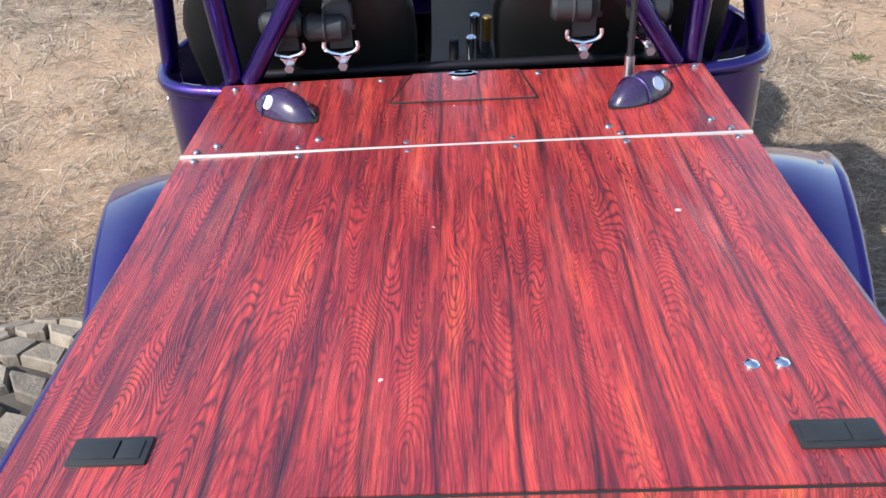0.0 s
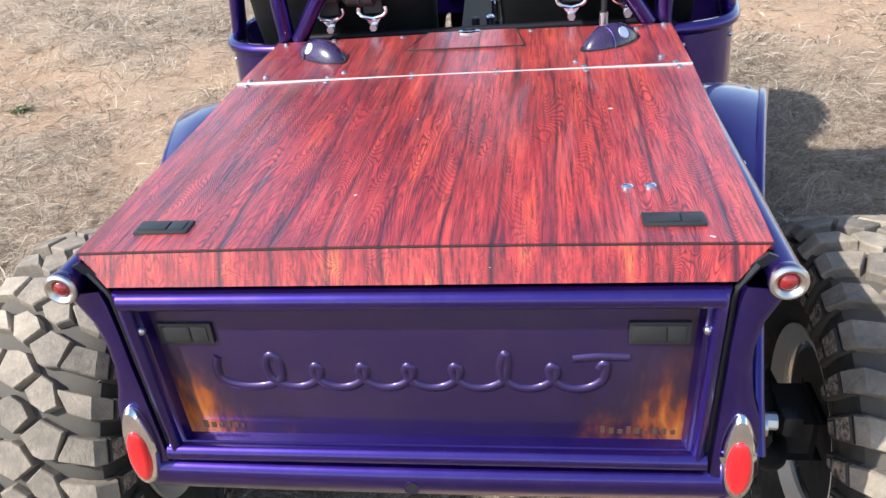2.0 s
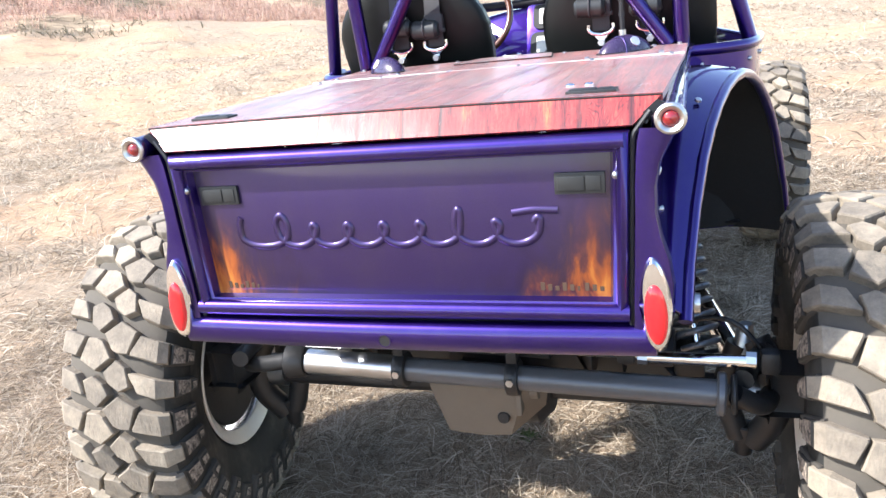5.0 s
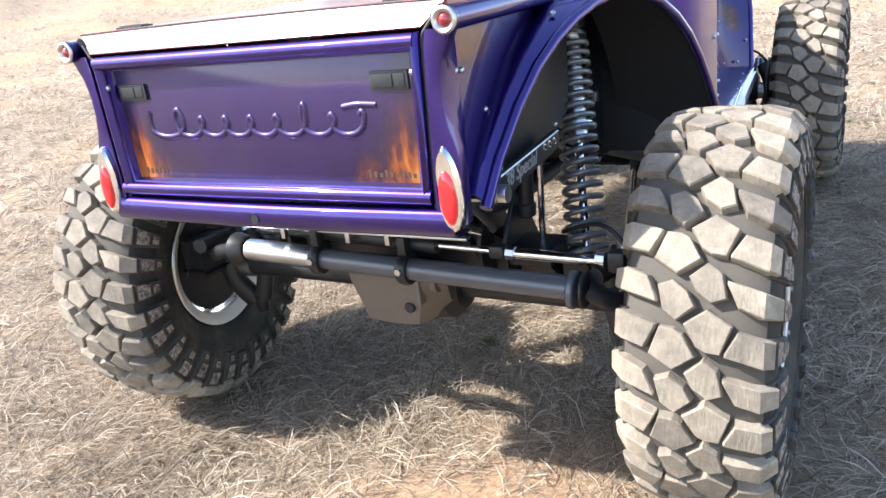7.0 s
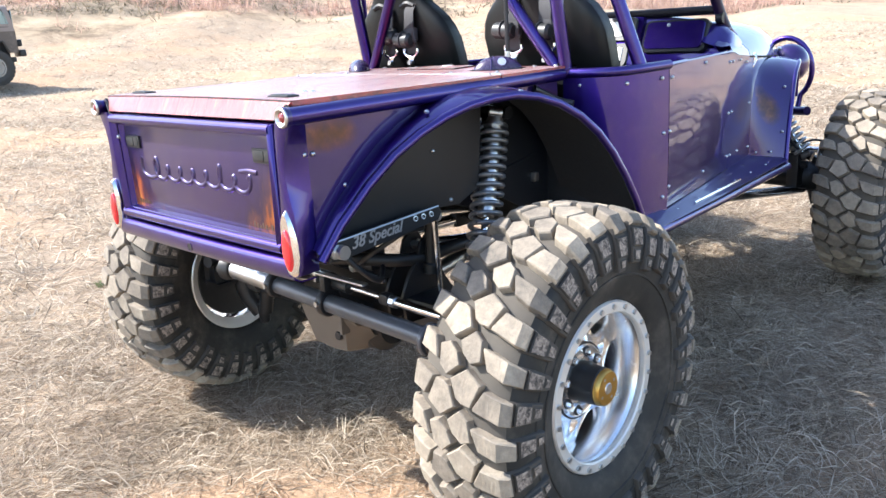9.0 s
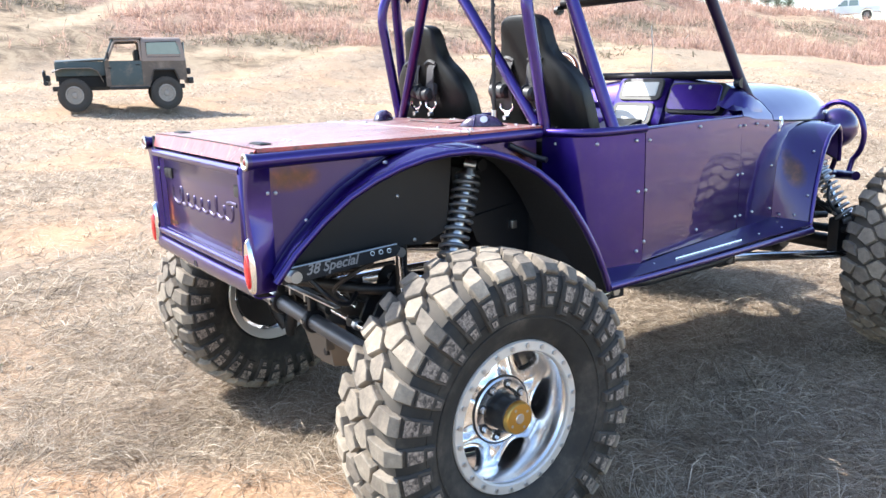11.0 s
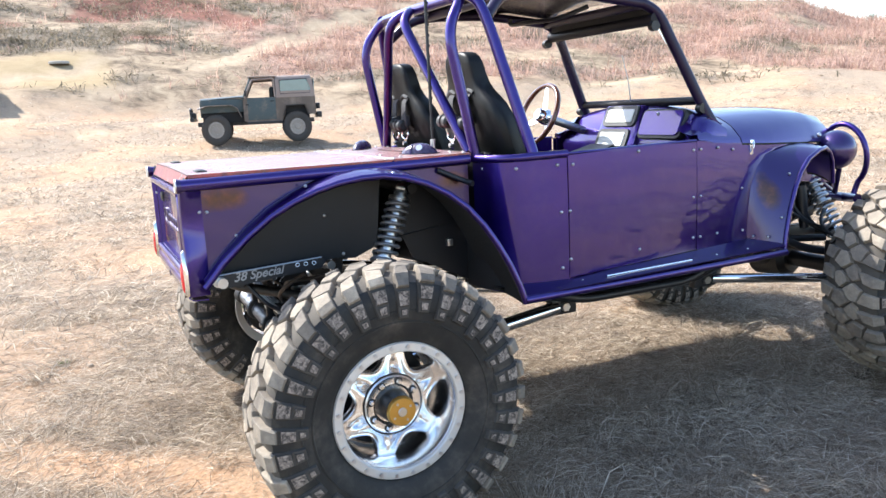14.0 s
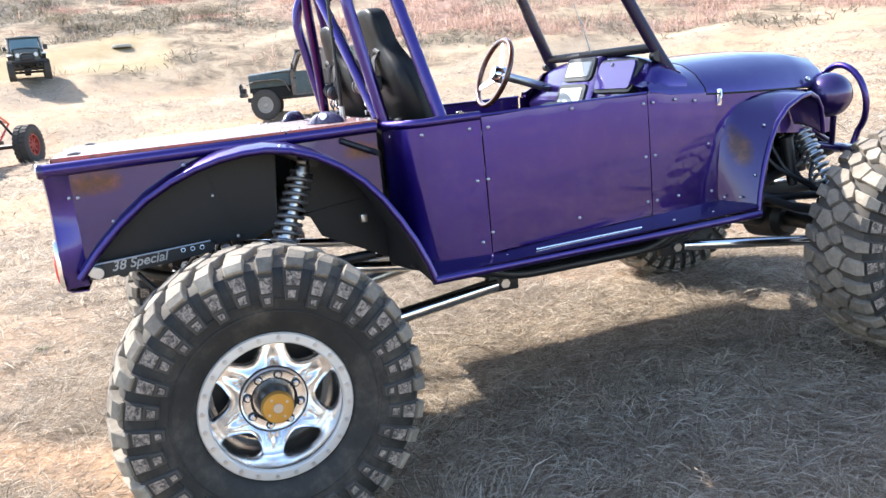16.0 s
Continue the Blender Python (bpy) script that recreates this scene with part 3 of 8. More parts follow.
def spots(x, y, seed, scale):
    """Soft random patches between 0 and 1."""
    g = np.random.RandomState(seed)
    total = np.zeros_like(np.asarray(x, float))
    for k in range(14):
        a, s, p = g.uniform(0, 6.28), scale * g.uniform(0.5, 2.2), g.uniform(0, 6.28)
        total = total + np.sin((x * np.cos(a) + y * np.sin(a)) * s + p + 1.3 * np.sin((y * np.cos(a) - x * np.sin(a)) * s * 0.7)) / 14
    return np.clip(total * 1.9 + 0.5, 0, 1)


TRACKS = (((-19.5, -6.9), (-24.3, -4.0), (-30.4, -0.3), (-33.1, 3.0), (-34.6, 4.9), (-37.0, 7.9), (-41.0, 11.2), (-44.4, 15.0), (-48.9, 20.1), (-56.2, 31.3)), ((-34.6, 4.9), (-38.6, 8.2), (-42.4, 11.6), (-45.6, 15.3)), ((-24.0, 1.0), (-29.5, 5.6), (-31.3, 8.6), (-31.0, 12.0), (-29.4, 17.0), (-25.7, 23.5), (-24.3, 31.4)), ((-29.2, -1.3), (-34.8, -1.8), (-36.0, 0.9), (-38.0, 2.0)))


def track_at(x, y):
    """Nearness to the worn dirt tracks that climb the hill, 0 to 1."""
    x, y = np.asarray(x, float), np.asarray(y, float)
    d = np.full(x.shape, 1e9)
    for line in TRACKS:
        for (ax, ay), (bx, by) in zip(line, line[1:]):
            t = np.clip(((x - ax) * (bx - ax) + (y - ay) * (by - ay)) / ((bx - ax) ** 2 + (by - ay) ** 2), 0, 1)
            d = np.minimum(d, np.hypot(x - ax - t * (bx - ax), y - ay - t * (by - ay)))
    d = d + 0.8 * (spots(x, y, 41, 0.9) - 0.5)
    return np.clip(1.15 - d * 1.7, 0, 1)


def round_hill(x, y):
    """Distance and bearing from the crawler."""
    x, y = np.asarray(x, float), np.asarray(y, float)
    return np.hypot(x, y - 1), np.degrees(np.arctan2(-x, y - 1))


def scrub_at(x, y):
    """Patches of grey-olive brush: the upper hill beyond the track, and along the foot."""
    r, az = round_hill(x, y)
    wobble = 3.0 * (spots(x, y, 51, 0.35) - 0.5)
    top = np.clip((az - 74 + (r - 45) * 0.45) / 3, 0, 1) * np.clip((r + wobble - 38.5 + np.clip(88 - az, 0, 12) * 0.12) / 1.5, 0, 1)
    band = np.clip((az - 77) / 3, 0, 1) * np.clip((r + wobble - 32.2 - np.clip(88 - az, 0, 20) * 0.55) / 1.0, 0, 1) * 0.75
    foot = np.clip((az - 34) / 10, 0, 1) * np.clip((79 - az) / 3, 0, 1) * np.clip((r - 32.5) / 1.0, 0, 1) * np.clip((39.5 + wobble - r) / 3, 0, 1)
    far = 0.6 * np.clip((r - 40) / 4, 0, 1) * np.clip((75 - az) / 10, 0, 1) * np.clip((spots(x, y, 54, 0.4) - 0.62) * 6, 0, 1)
    p = np.clip((spots(x, y, 52, 0.75) - 0.28) * 4, 0, 1)
    q = np.clip((spots(x, y, 53, 0.8) - 0.34) * 4, 0, 1)
    return np.maximum(np.maximum(np.maximum(top, band) * p, foot * q * 0.75), far) * (1 - track_at(x, y)) * (1 - gold_at(x, y))


def gold_at(x, y):
    """The golden level beside the slab."""
    r, az = round_hill(x, y)
    return np.clip((az - 87.3) / 1.5, 0, 1) * np.clip((r - 32.5) / 1, 0, 1) * np.clip((38.6 + 2 * (spots(x, y, 56, 0.6) - 0.5) - r) / 1.0, 0, 1)


def red_at(x, y):
    """Bare red soil between the brush on the upper hill."""
    r, az = round_hill(x, y)
    zone = np.clip((az - 73) / 3, 0, 1) * np.clip((r - 42) / 3, 0, 1)
    return zone * np.clip((spots(x, y, 57, 0.5) - 0.60) * 6, 0, 1) * (1 - track_at(x, y))


def sedge_at(x, y):
    """Pink broom sedge below and beside the track."""
    r, az = round_hill(x, y)
    zone = np.clip((82 - az + (r - 45) * 0.3) / 4, 0, 1) * np.clip((r - 33.5) / 2.5, 0, 1)
    return zone * np.clip((spots(x, y, 77, 0.40) - 0.22) * 3.2, 0, 1) * (1 - track_at(x, y))


def dirt_at(x, y):
    d = np.clip((spots(x, y, 5, 1.0) - 0.60) * 3.2, 0, 1)
    r = np.hypot(x, y - 1)
    trail = np.clip(1 - np.abs(spots(x, y, 9, 0.16) - 0.5) * 9, 0, 1) * np.clip((r - 4) / 6, 0, 1)
    patch = np.clip(1.35 - np.hypot((x - 0.45) / 0.42, (y - 0.55) / 0.50), 0, 1) * (0.7 + 0.3 * spots(x, y, 14, 6.0))
    t = np.clip(((x + 0.9) * 1.15 + (y + 0.6) * 1.35) / (1.15 ** 2 + 1.35 ** 2), 0, 1)
    strip = np.clip(1.35 - np.hypot(x + 0.9 - 1.15 * t, y + 0.6 - 1.35 * t) / 0.20, 0, 1) * (0.72 + 0.28 * spots(x, y, 15, 7.0))
    far_patch = np.clip(1.4 - np.hypot((x + 5.1) / 0.9, (y - 0.9) / 0.7), 0, 1) * 0.8
    patch = np.maximum(patch, np.maximum(strip, far_patch))
    return np.clip(np.maximum(np.maximum(d * (0.42 + 0.2 * np.clip((r - 3) / 5, 0, 1)), trail * 0.75), np.maximum(patch, track_at(x, y) * 0.95)), 0, 1)


def hill_at(x, y):
    r, az = round_hill(x, y)
    side = np.clip((az - 14) / 10, 0, 1) * np.clip((150 - az) / 25, 0, 1)
    foot = 31.0 + np.clip(62 - az, 0, 30) * 0.26 + 2.5 * (spots(x, y, 58, 0.5) - 0.5)
    return np.clip((r - foot) / 1.6, 0, 1) * side


def build_ground():
    radii = [0.0]
    while radii[-1] < 1800:
        r = radii[-1]
        radii.append(r + (0.75 if 29 < r < 56 else max(0.09, r * 0.042)))
    # closer spokes over the hill
    turn = np.radians(np.concatenate([np.arange(-180, 20, 2.5), np.arange(20, 104, 0.5), np.arange(104, 180, 2.5)]))
    n = len(turn)
    turn = np.append(turn, np.pi)
    xs, ys = [0.0], [1.0]
    for k, r in enumerate(radii[1:]):
        a = turn[:-1] + (k % 2) * 0.5 * np.diff(turn)
        xs += list(-r * np.sin(a))
        ys += list(1.0 + r * np.cos(a))
    x, y = np.array(xs), np.array(ys)
    z = ground_at(x, y)
    fs = [(0, 1 + i, 1 + (i + 1) % n) for i in range(n)]
    for k in range(len(radii) - 2):
        a, b = 1 + k * n, 1 + (k + 1) * n
        for i in range(n):
            j = (i + 1) % n
            if k % 2 == 0:
                fs += [(a + i, b + i, a + j), (a + j, b + i, b + j)]
            else:
                fs += [(a + i, b + i, b + j), (a + i, b + j, a + j)]
    me = mesh_of("ground", np.stack([x, y, z], 1).tolist(), fs, GROUND, 180)
    for name, value in (("dirt", dirt_at(x, y)), ("hill", hill_at(x, y)), ("track", track_at(x, y)), ("scrub", scrub_at(x, y)), ("sedge", sedge_at(x, y)), ("red", red_at(x, y)), ("gold", gold_at(x, y))):
        at = me.attributes.new(name, "FLOAT", "POINT")
        at.data.foreach_set("value", value)
    ob = new("ground", me)
    return tagged(ob, "dry straw-covered field with bare orange dirt patches", "ground", kind="structure")


build_ground()


def blades(name, x, y, length, width, lift, material, label, category, seed, bow=0.35, way=None):
    """Many curved straws, two quads each, in one mesh."""
    g = np.random.RandomState(seed)
    n = len(x)
    a = g.uniform(0, 2 * np.pi, n) if way is None else way
    lx, ly = np.cos(a), np.sin(a)
    z = ground_at(x, y) - 0.004
    length = length * g.uniform(0.45, 1.35, n)
    width = width * g.uniform(0.6, 1.4, n)
    up = lift * g.uniform(0.05, 1.0, n) ** 1.6
    turn = g.uniform(-bow, bow, n)
    mx, my = lx * length * 0.5, ly * length * 0.5
    ex = mx + np.cos(a + turn) * length * 0.5
    ey = my + np.sin(a + turn) * length * 0.5
    zm, ze = z + up * length * 0.75, z + up * length * g.uniform(0.55, 1.15, n)
    sx, sy = -ly * width * 0.5, lx * width * 0.5
    tilt = g.uniform(-0.6, 0.6, n) * width
    v = np.empty((n, 5, 3))
    v[:, 0] = np.stack([x - sx, y - sy, z], 1)
    v[:, 1] = np.stack([x + sx, y + sy, z + 0.001], 1)
    v[:, 2] = np.stack([x + mx + sx, y + my + sy, zm + tilt], 1)
    v[:, 3] = np.stack([x + mx - sx, y + my - sy, zm - tilt], 1)
    v[:, 4] = np.stack([x + ex, y + ey, ze], 1)
    base = (np.arange(n) * 5)[:, None]
    quads = base + np.array([[0, 1, 2, 3]])
    tris = base + np.array([[3, 2, 4]])
    me = bpy.data.meshes.new(name)
    me.vertices.add(n * 5)
    me.vertices.foreach_set("co", v.reshape(-1))
    me.loops.add(n * 7)
    idx = np.concatenate([quads, tris], 1).reshape(-1)
    me.loops.foreach_set("vertex_index", idx.astype(np.int32))
    me.polygons.add(n * 2)
    starts = (np.arange(n)[:, None] * 7 + np.array([[0, 4]])).reshape(-1)
    me.polygons.foreach_set("loop_start", starts.astype(np.int32))
    me.update(calc_edges=True)
    me.validate()
    me.materials.append(material)
    ob = new(name, me)
    return tagged(ob, label, category, kind="stuff")


def scatter(n, cx, cy, sx, sy, seed, keep=None):
    g = np.random.RandomState(seed)
    x, y = g.uniform(cx - sx, cx + sx, n), g.uniform(cy - sy, cy + sy, n)
    thin = g.uniform(0, 1, n) > dirt_at(x, y) * 0.93
    clump = g.uniform(0, 1, n) < 0.42 + 0.9 * spots(x, y, seed % 2 + 24, 6.0) ** 1.4
    ok = thin & clump
    if keep is not None:
        ok &= keep(x, y, g)
    return x[ok], y[ok]


# straw: thick where the walk passes, thinning out softly into the field
def near_by(x, y, g):
    return g.uniform(0, 1, len(x)) < np.clip((4.3 - np.hypot(x - 0.7, y - 1.6) + 1.2 * (spots(x, y, 71, 1.3) - 0.5)) / 1.9, 0, 1)


def mid_field(x, y, g):
    d = np.hypot(x - 0.7, y - 1.6) + 1.2 * (spots(x, y, 72, 1.3) - 0.5)
    e = np.hypot(x + 3.0, y - 4.0) + 3.0 * (spots(x, y, 73, 0.6) - 0.5)
    return g.uniform(0, 1, len(x)) < np.clip((d - 2.4) / 1.9, 0, 1) * np.clip((10.5 - e) / 4.0, 0, 1)


def far_field(x, y, g):
    e = np.hypot(x + 3.0, y - 4.0) + 3.0 * (spots(x, y, 73, 0.6) - 0.5)
    return (g.uniform(0, 1, len(x)) < np.clip((e - 5.0) / 4.0, 0, 1) * np.clip((36 - np.hypot(x, y)) / 10, 0, 1)) & (hill_at(x, y) < 0.6)


x, y = scatter(860000, 0.7, 1.6, 4.4, 4.4, 21, near_by)
blades("straw_litter", x, y, 0.10, 0.0020, 0.42, STRAW, "flattened dead straw lying over the dirt", "straw", 31)
# swaths of longer straw matted in one direction
g = np.random.RandomState(61)
cx, cy = scatter(11000, 0.7, 1.6, 4.4, 4.4, 62, near_by)
x = np.repeat(cx, 26) + g.normal(0, 0.045, len(cx) * 26)
y = np.repeat(cy, 26) + g.normal(0, 0.045, len(cx) * 26)
blades("matted_straw", x, y, 0.14, 0.0022, 0.55, STRAW, "swaths of pale matted straw lying in tufts", "straw", 63, 0.5, np.repeat(g.uniform(0, 6.283, len(cx)), 26) + g.normal(0, 0.45, len(x)))
x, y = scatter(60000, 0.7, 1.6, 4.4, 4.4, 22, near_by)
blades("grass_tufts", x, y, 0.095, 0.0021, 0.85, STRAW, "short upright tufts of dead grass", "grass", 32)
x, y = scatter(240000, -3.0, 4.0, 11, 11, 23, mid_field)
cx, cy = scatter(24000, -3.0, 4.0, 11, 11, 64, mid_field)
sx = np.repeat(cx, 16) + g.normal(0, 0.07, len(cx) * 16)
sy = np.repeat(cy, 16) + g.normal(0, 0.07, len(cx) * 16)
blades("field_swaths", sx, sy, 0.13, 0.0045, 0.75, STRAW, "clumps of matted dry grass across the field", "straw", 65, 0.5, np.repeat(g.uniform(0, 6.283, len(cx)), 16) + g.normal(0, 0.5, len(sx)))
blades("field_straw", x, y, 0.15, 0.0045, 0.35, STRAW, "sun-bleached straw across the field", "straw", 33)
x, y = scatter(430000, -14, 12, 26, 26, 24, far_field)
blades("far_straw", x, y, 0.14, 0.010, 0.60, STRAW, "pale dry grass further out in the field", "straw", 34)
cx, cy = scatter(60000, -32, 28, 46, 46, 25, lambda x, y, g: (hill_at(x, y) > 0.35) & (g.uniform(0, 1, len(x)) < (0.07 + sedge_at(x, y)) * (1 - track_at(x, y)) * (1 - 0.8 * scrub_at(x, y)) * (1 - gold_at(x, y))))
x = np.repeat(cx, 12) + g.normal(0, 0.22, len(cx) * 12)
y = np.repeat(cy, 12) + g.normal(0, 0.22, len(cx) * 12)
blades("hill_sedge", x, y, 0.34, 0.026, 2.0, SEDGE, "pinkish tan broom sedge covering the hillside in tufts", "sedge", 35)
x, y = scatter(420000, -42, 18, 30, 36, 26, lambda x, y, g: g.uniform(0, 1, len(x)) < scrub_at(x, y) * 0.8 * (0.25 + spots(x, y, 88, 1.6)))
blades("hill_brush", x, y, 0.26, 0.040, 1.3, BRUSH, "low dull green brush on the upper hillside", "brush", 36)



# ---- rock crawler ----
CRAWLER = thing("rock_crawler", (0, 2.2, 0.1), "purple open-topped rock crawler with red woodgrain bed cover on the field", "off-road truck")
C = CRAWLER
LID_Z = 1.32
BED_X = 0.455

# bed cover: hinged lid, its drop lip, and the fixed panel in front of it
LID_EDGE = ((0.478, 0.470), (1.207, 0.487), (1.535, 0.486))


def lid_half(y):
    return lerp_rows(LID_EDGE, y)[0]


def lid_panel(y0, y1, z=LID_Z, thick=0.012, n=14, gap=0.0):
    rows = []
    for i in range(n + 1):
        y = y0 + (y1 - y0) * i / n
        h = lid_half(y)
        rows.append([(h * (2 * k / 12 - 1), y, z + 0.004 * (1 - (2 * k / 12 - 1) ** 2)) for k in range(13)])
    return sheet(rows, thick, (0, 0, -1))


lid = part("bed_cover", lid_panel(0.478, 1.205), WOOD, C, "red stained woodgrain lid with hinge strip and bolts", 30)
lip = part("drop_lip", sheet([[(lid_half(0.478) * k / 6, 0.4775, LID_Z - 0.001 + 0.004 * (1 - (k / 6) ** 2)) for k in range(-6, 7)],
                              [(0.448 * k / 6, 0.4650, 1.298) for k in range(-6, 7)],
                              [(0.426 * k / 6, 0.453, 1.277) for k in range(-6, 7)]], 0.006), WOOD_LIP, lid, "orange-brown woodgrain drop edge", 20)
part("bend_line", tube([(lid_half(0.478) * k / 6, 0.4765, LID_Z - 0.0022 + 0.004 * (1 - (k / 6) ** 2)) for k in range(-6, 7)], 0.0016, 6, 0), ROOF_BLACK, lip, "dark line along the bend")
front_deck = part("front_deck", lid_panel(1.213, 1.535), WOOD, C, "fixed red woodgrain panel in front of the hinge")
part("hinge_strip", block((-0.486, 1.2055, LID_Z - 0.004), (0.486, 1.2125, LID_Z + 0.0045), 0.002), SANDED, C, "thin bright hinge strip")
for x in (-0.458, -0.279, -0.093, 0.089, 0.272, 0.458):
    part("bolt", dome((x, 1.192, LID_Z + 0.002), (0, 0, 1), 0.0062, 0.004), STEEL, lid)
    part("bolt", dome((x - 0.004, 1.226, LID_Z + 0.002), (0, 0, 1), 0.0062, 0.004), STEEL, front_deck)
for x, y in ((0.305, 0.638), (0.338, 0.639)):
    part("bolt", dome((x, y, LID_Z + 0.003), (0, 0, 1), 0.0085), CHROME, lid)
for x, y in ((-0.252, 1.252), (0.252, 1.252), (0.43, 1.262), (-0.43, 1.245), (-0.455, 1.505), (-0.335, 1.52), (-0.16, 1.515), (0.155, 1.515), (0.40, 1.49), (0.465, 1.515)):
    part("bolt", dome((x, y, LID_Z + 0.003), (0, 0, 1), 0.007), STEEL, front_deck)

# access hatch in the fixed panel with its badge
hatch_line = [(-0.136, 1.390), (0.142, 1.386), (0.118, 1.532), (-0.098, 1.533)]
part("hatch", prism(hatch_line, 0.006, Matrix.Translation((0, 0, LID_Z + 0.002)), 0.003), WOOD, front_deck, "raised trapezoid hatch panel")
part("hatch_gap", tube([(x, y, LID_Z + 0.0065) for x, y in (hatch_line[3], hatch_line[0], hatch_line[1], hatch_line[2])], 0.0016, 6, 0.004), ROOF_BLACK, front_deck)
part("badge", moved(lathe([(0, 0.001), (0, 0.022), (0.004, 0.022), (0.006, 0.016), (0.004, 0.012), (0.004, 0.001)], 24, False),
                            Matrix.Translation((0.005, 1.512, LID_Z + 0.008)) @ Matrix.Diagonal((1.3, 0.8, 1, 1)) @ Euler((0, -math.pi / 2, 0)).to_matrix().to_4x4()), CHROME, front_deck, "oval chrome badge")

# slots in the deck through which the shock towers' rounded purple domes stick out
for s in (-1, 1):
    c = Vector((s * 0.333, 1.385, LID_Z - 0.012))
    turned = Matrix.Translation(c) @ Euler((0, 0, radians(s * 42 + 90))).to_matrix().to_4x4()
    ax, ay, az = 0.040, 0.082, 0.057
    vs = [(ax * math.sin(u) * math.cos(w), -ay * math.cos(u), az * math.sin(u) * math.sin(w)) for u in [math.pi * i / 16 for i in range(17)] for w in [math.pi * k / 16 for k in range(17)]]
    fs = [(i * 17 + k, i * 17 + k + 1, (i + 1) * 17 + k + 1, (i + 1) * 17 + k) for i in range(16) for k in range(16)]
    shell = part("shock_dome", moved((vs, fs), turned), PLUM, C, "rounded dark purple dome through a slot in the deck", 80)
    part("ridge", tube([turned @ Vector((0.004 * math.sin(w * 2), (ay * 0.30) * (1 - 0.2 * math.sin(w)), az * 0.955 * math.sin(w)) ) + turned.to_3x3() @ Vector((ax * 0.955 * math.cos(w), 0, 0)) for w in [math.pi * (k + 1) / 12 for k in range(11)]], 0.0022, 6, 0), PURPLE_DARK, shell)
    slot = [(0.040 * math.sin(a) * abs(math.sin(a)) ** 0.5, 0.090 * math.cos(a)) for a in [2 * math.pi * i / 32 for i in range(32)]]
    part("slot_edge", moved(prism(slot, 0.002), Matrix.Translation((0, 0, 0.0155)) @ turned), ROOF_BLACK, shell)
    along = 0.010 if s < 0 else -0.012
    k = math.sqrt(1 - (along / ay) ** 2) * math.sqrt(0.5)
    at = Vector((-ax * k, along, az * k))
    way = (turned.to_3x3() @ Vector((at.x / ax ** 2, at.y / ay ** 2, at.z / az ** 2))).normalized()
    at = turned @ at
    part("badge", disc_solid(at - way * 0.004, at + way * 0.0015, 0.0135, 20), EMBLEM if s > 0 else WHITE, shell, "round pale badge" if s > 0 else "round white badge")


def paddle_latch(place, way, up, parent, material=PLASTIC):
    """A flush black paddle latch: bezel, flap and button."""
    n, u = Vector(way).normalized(), Vector(up).normalized()
    m = Matrix((u.cross(n), u, n)).transposed().to_4x4()
    m.translation = place
    bezel = part("paddle_latch", block((-0.041, -0.018, -0.002), (0.041, 0.018, 0.004), 0.002, m), material, parent, "flush black paddle latch")
    part("flap", block((-0.036, -0.012, 0.003), (0.008, 0.012, 0.0062), 0.0015, m), material, bezel)
    part("button", block((0.010, -0.012, 0.003), (0.034, 0.012, 0.0055), 0.0018, m), material, bezel)
    return bezel


paddle_latch((-0.366, 0.542, LID_Z + 0.002), (0, 0, 1), (0, 1, 0), lid)
paddle_latch((0.356, 0.536, LID_Z + 0.002), (0, 0, 1), (0, 1, 0), lid)

# bed side panels, with the arch left open, flares and rails
LIP = ((0.495, 0.945), (0.56, 1.022), (0.648, 1.105), (0.73, 1.168), (0.812, 1.213), (0.89, 1.245), (0.97, 1.268), (1.045, 1.279), (1.12, 1.281), (1.195, 1.269), (1.27, 1.243), (1.345, 1.200),
       (1.41, 1.145), (1.465, 1.077), (1.51, 1.005), (1.552, 0.925), (1.585, 0.845), (1.607, 0.775))


def lip_x(y, s=1):
    return 0.497 + (0.25 if s > 0 else 0.215) * max(0.0, (y - 0.495) / 1.11) ** 1.45


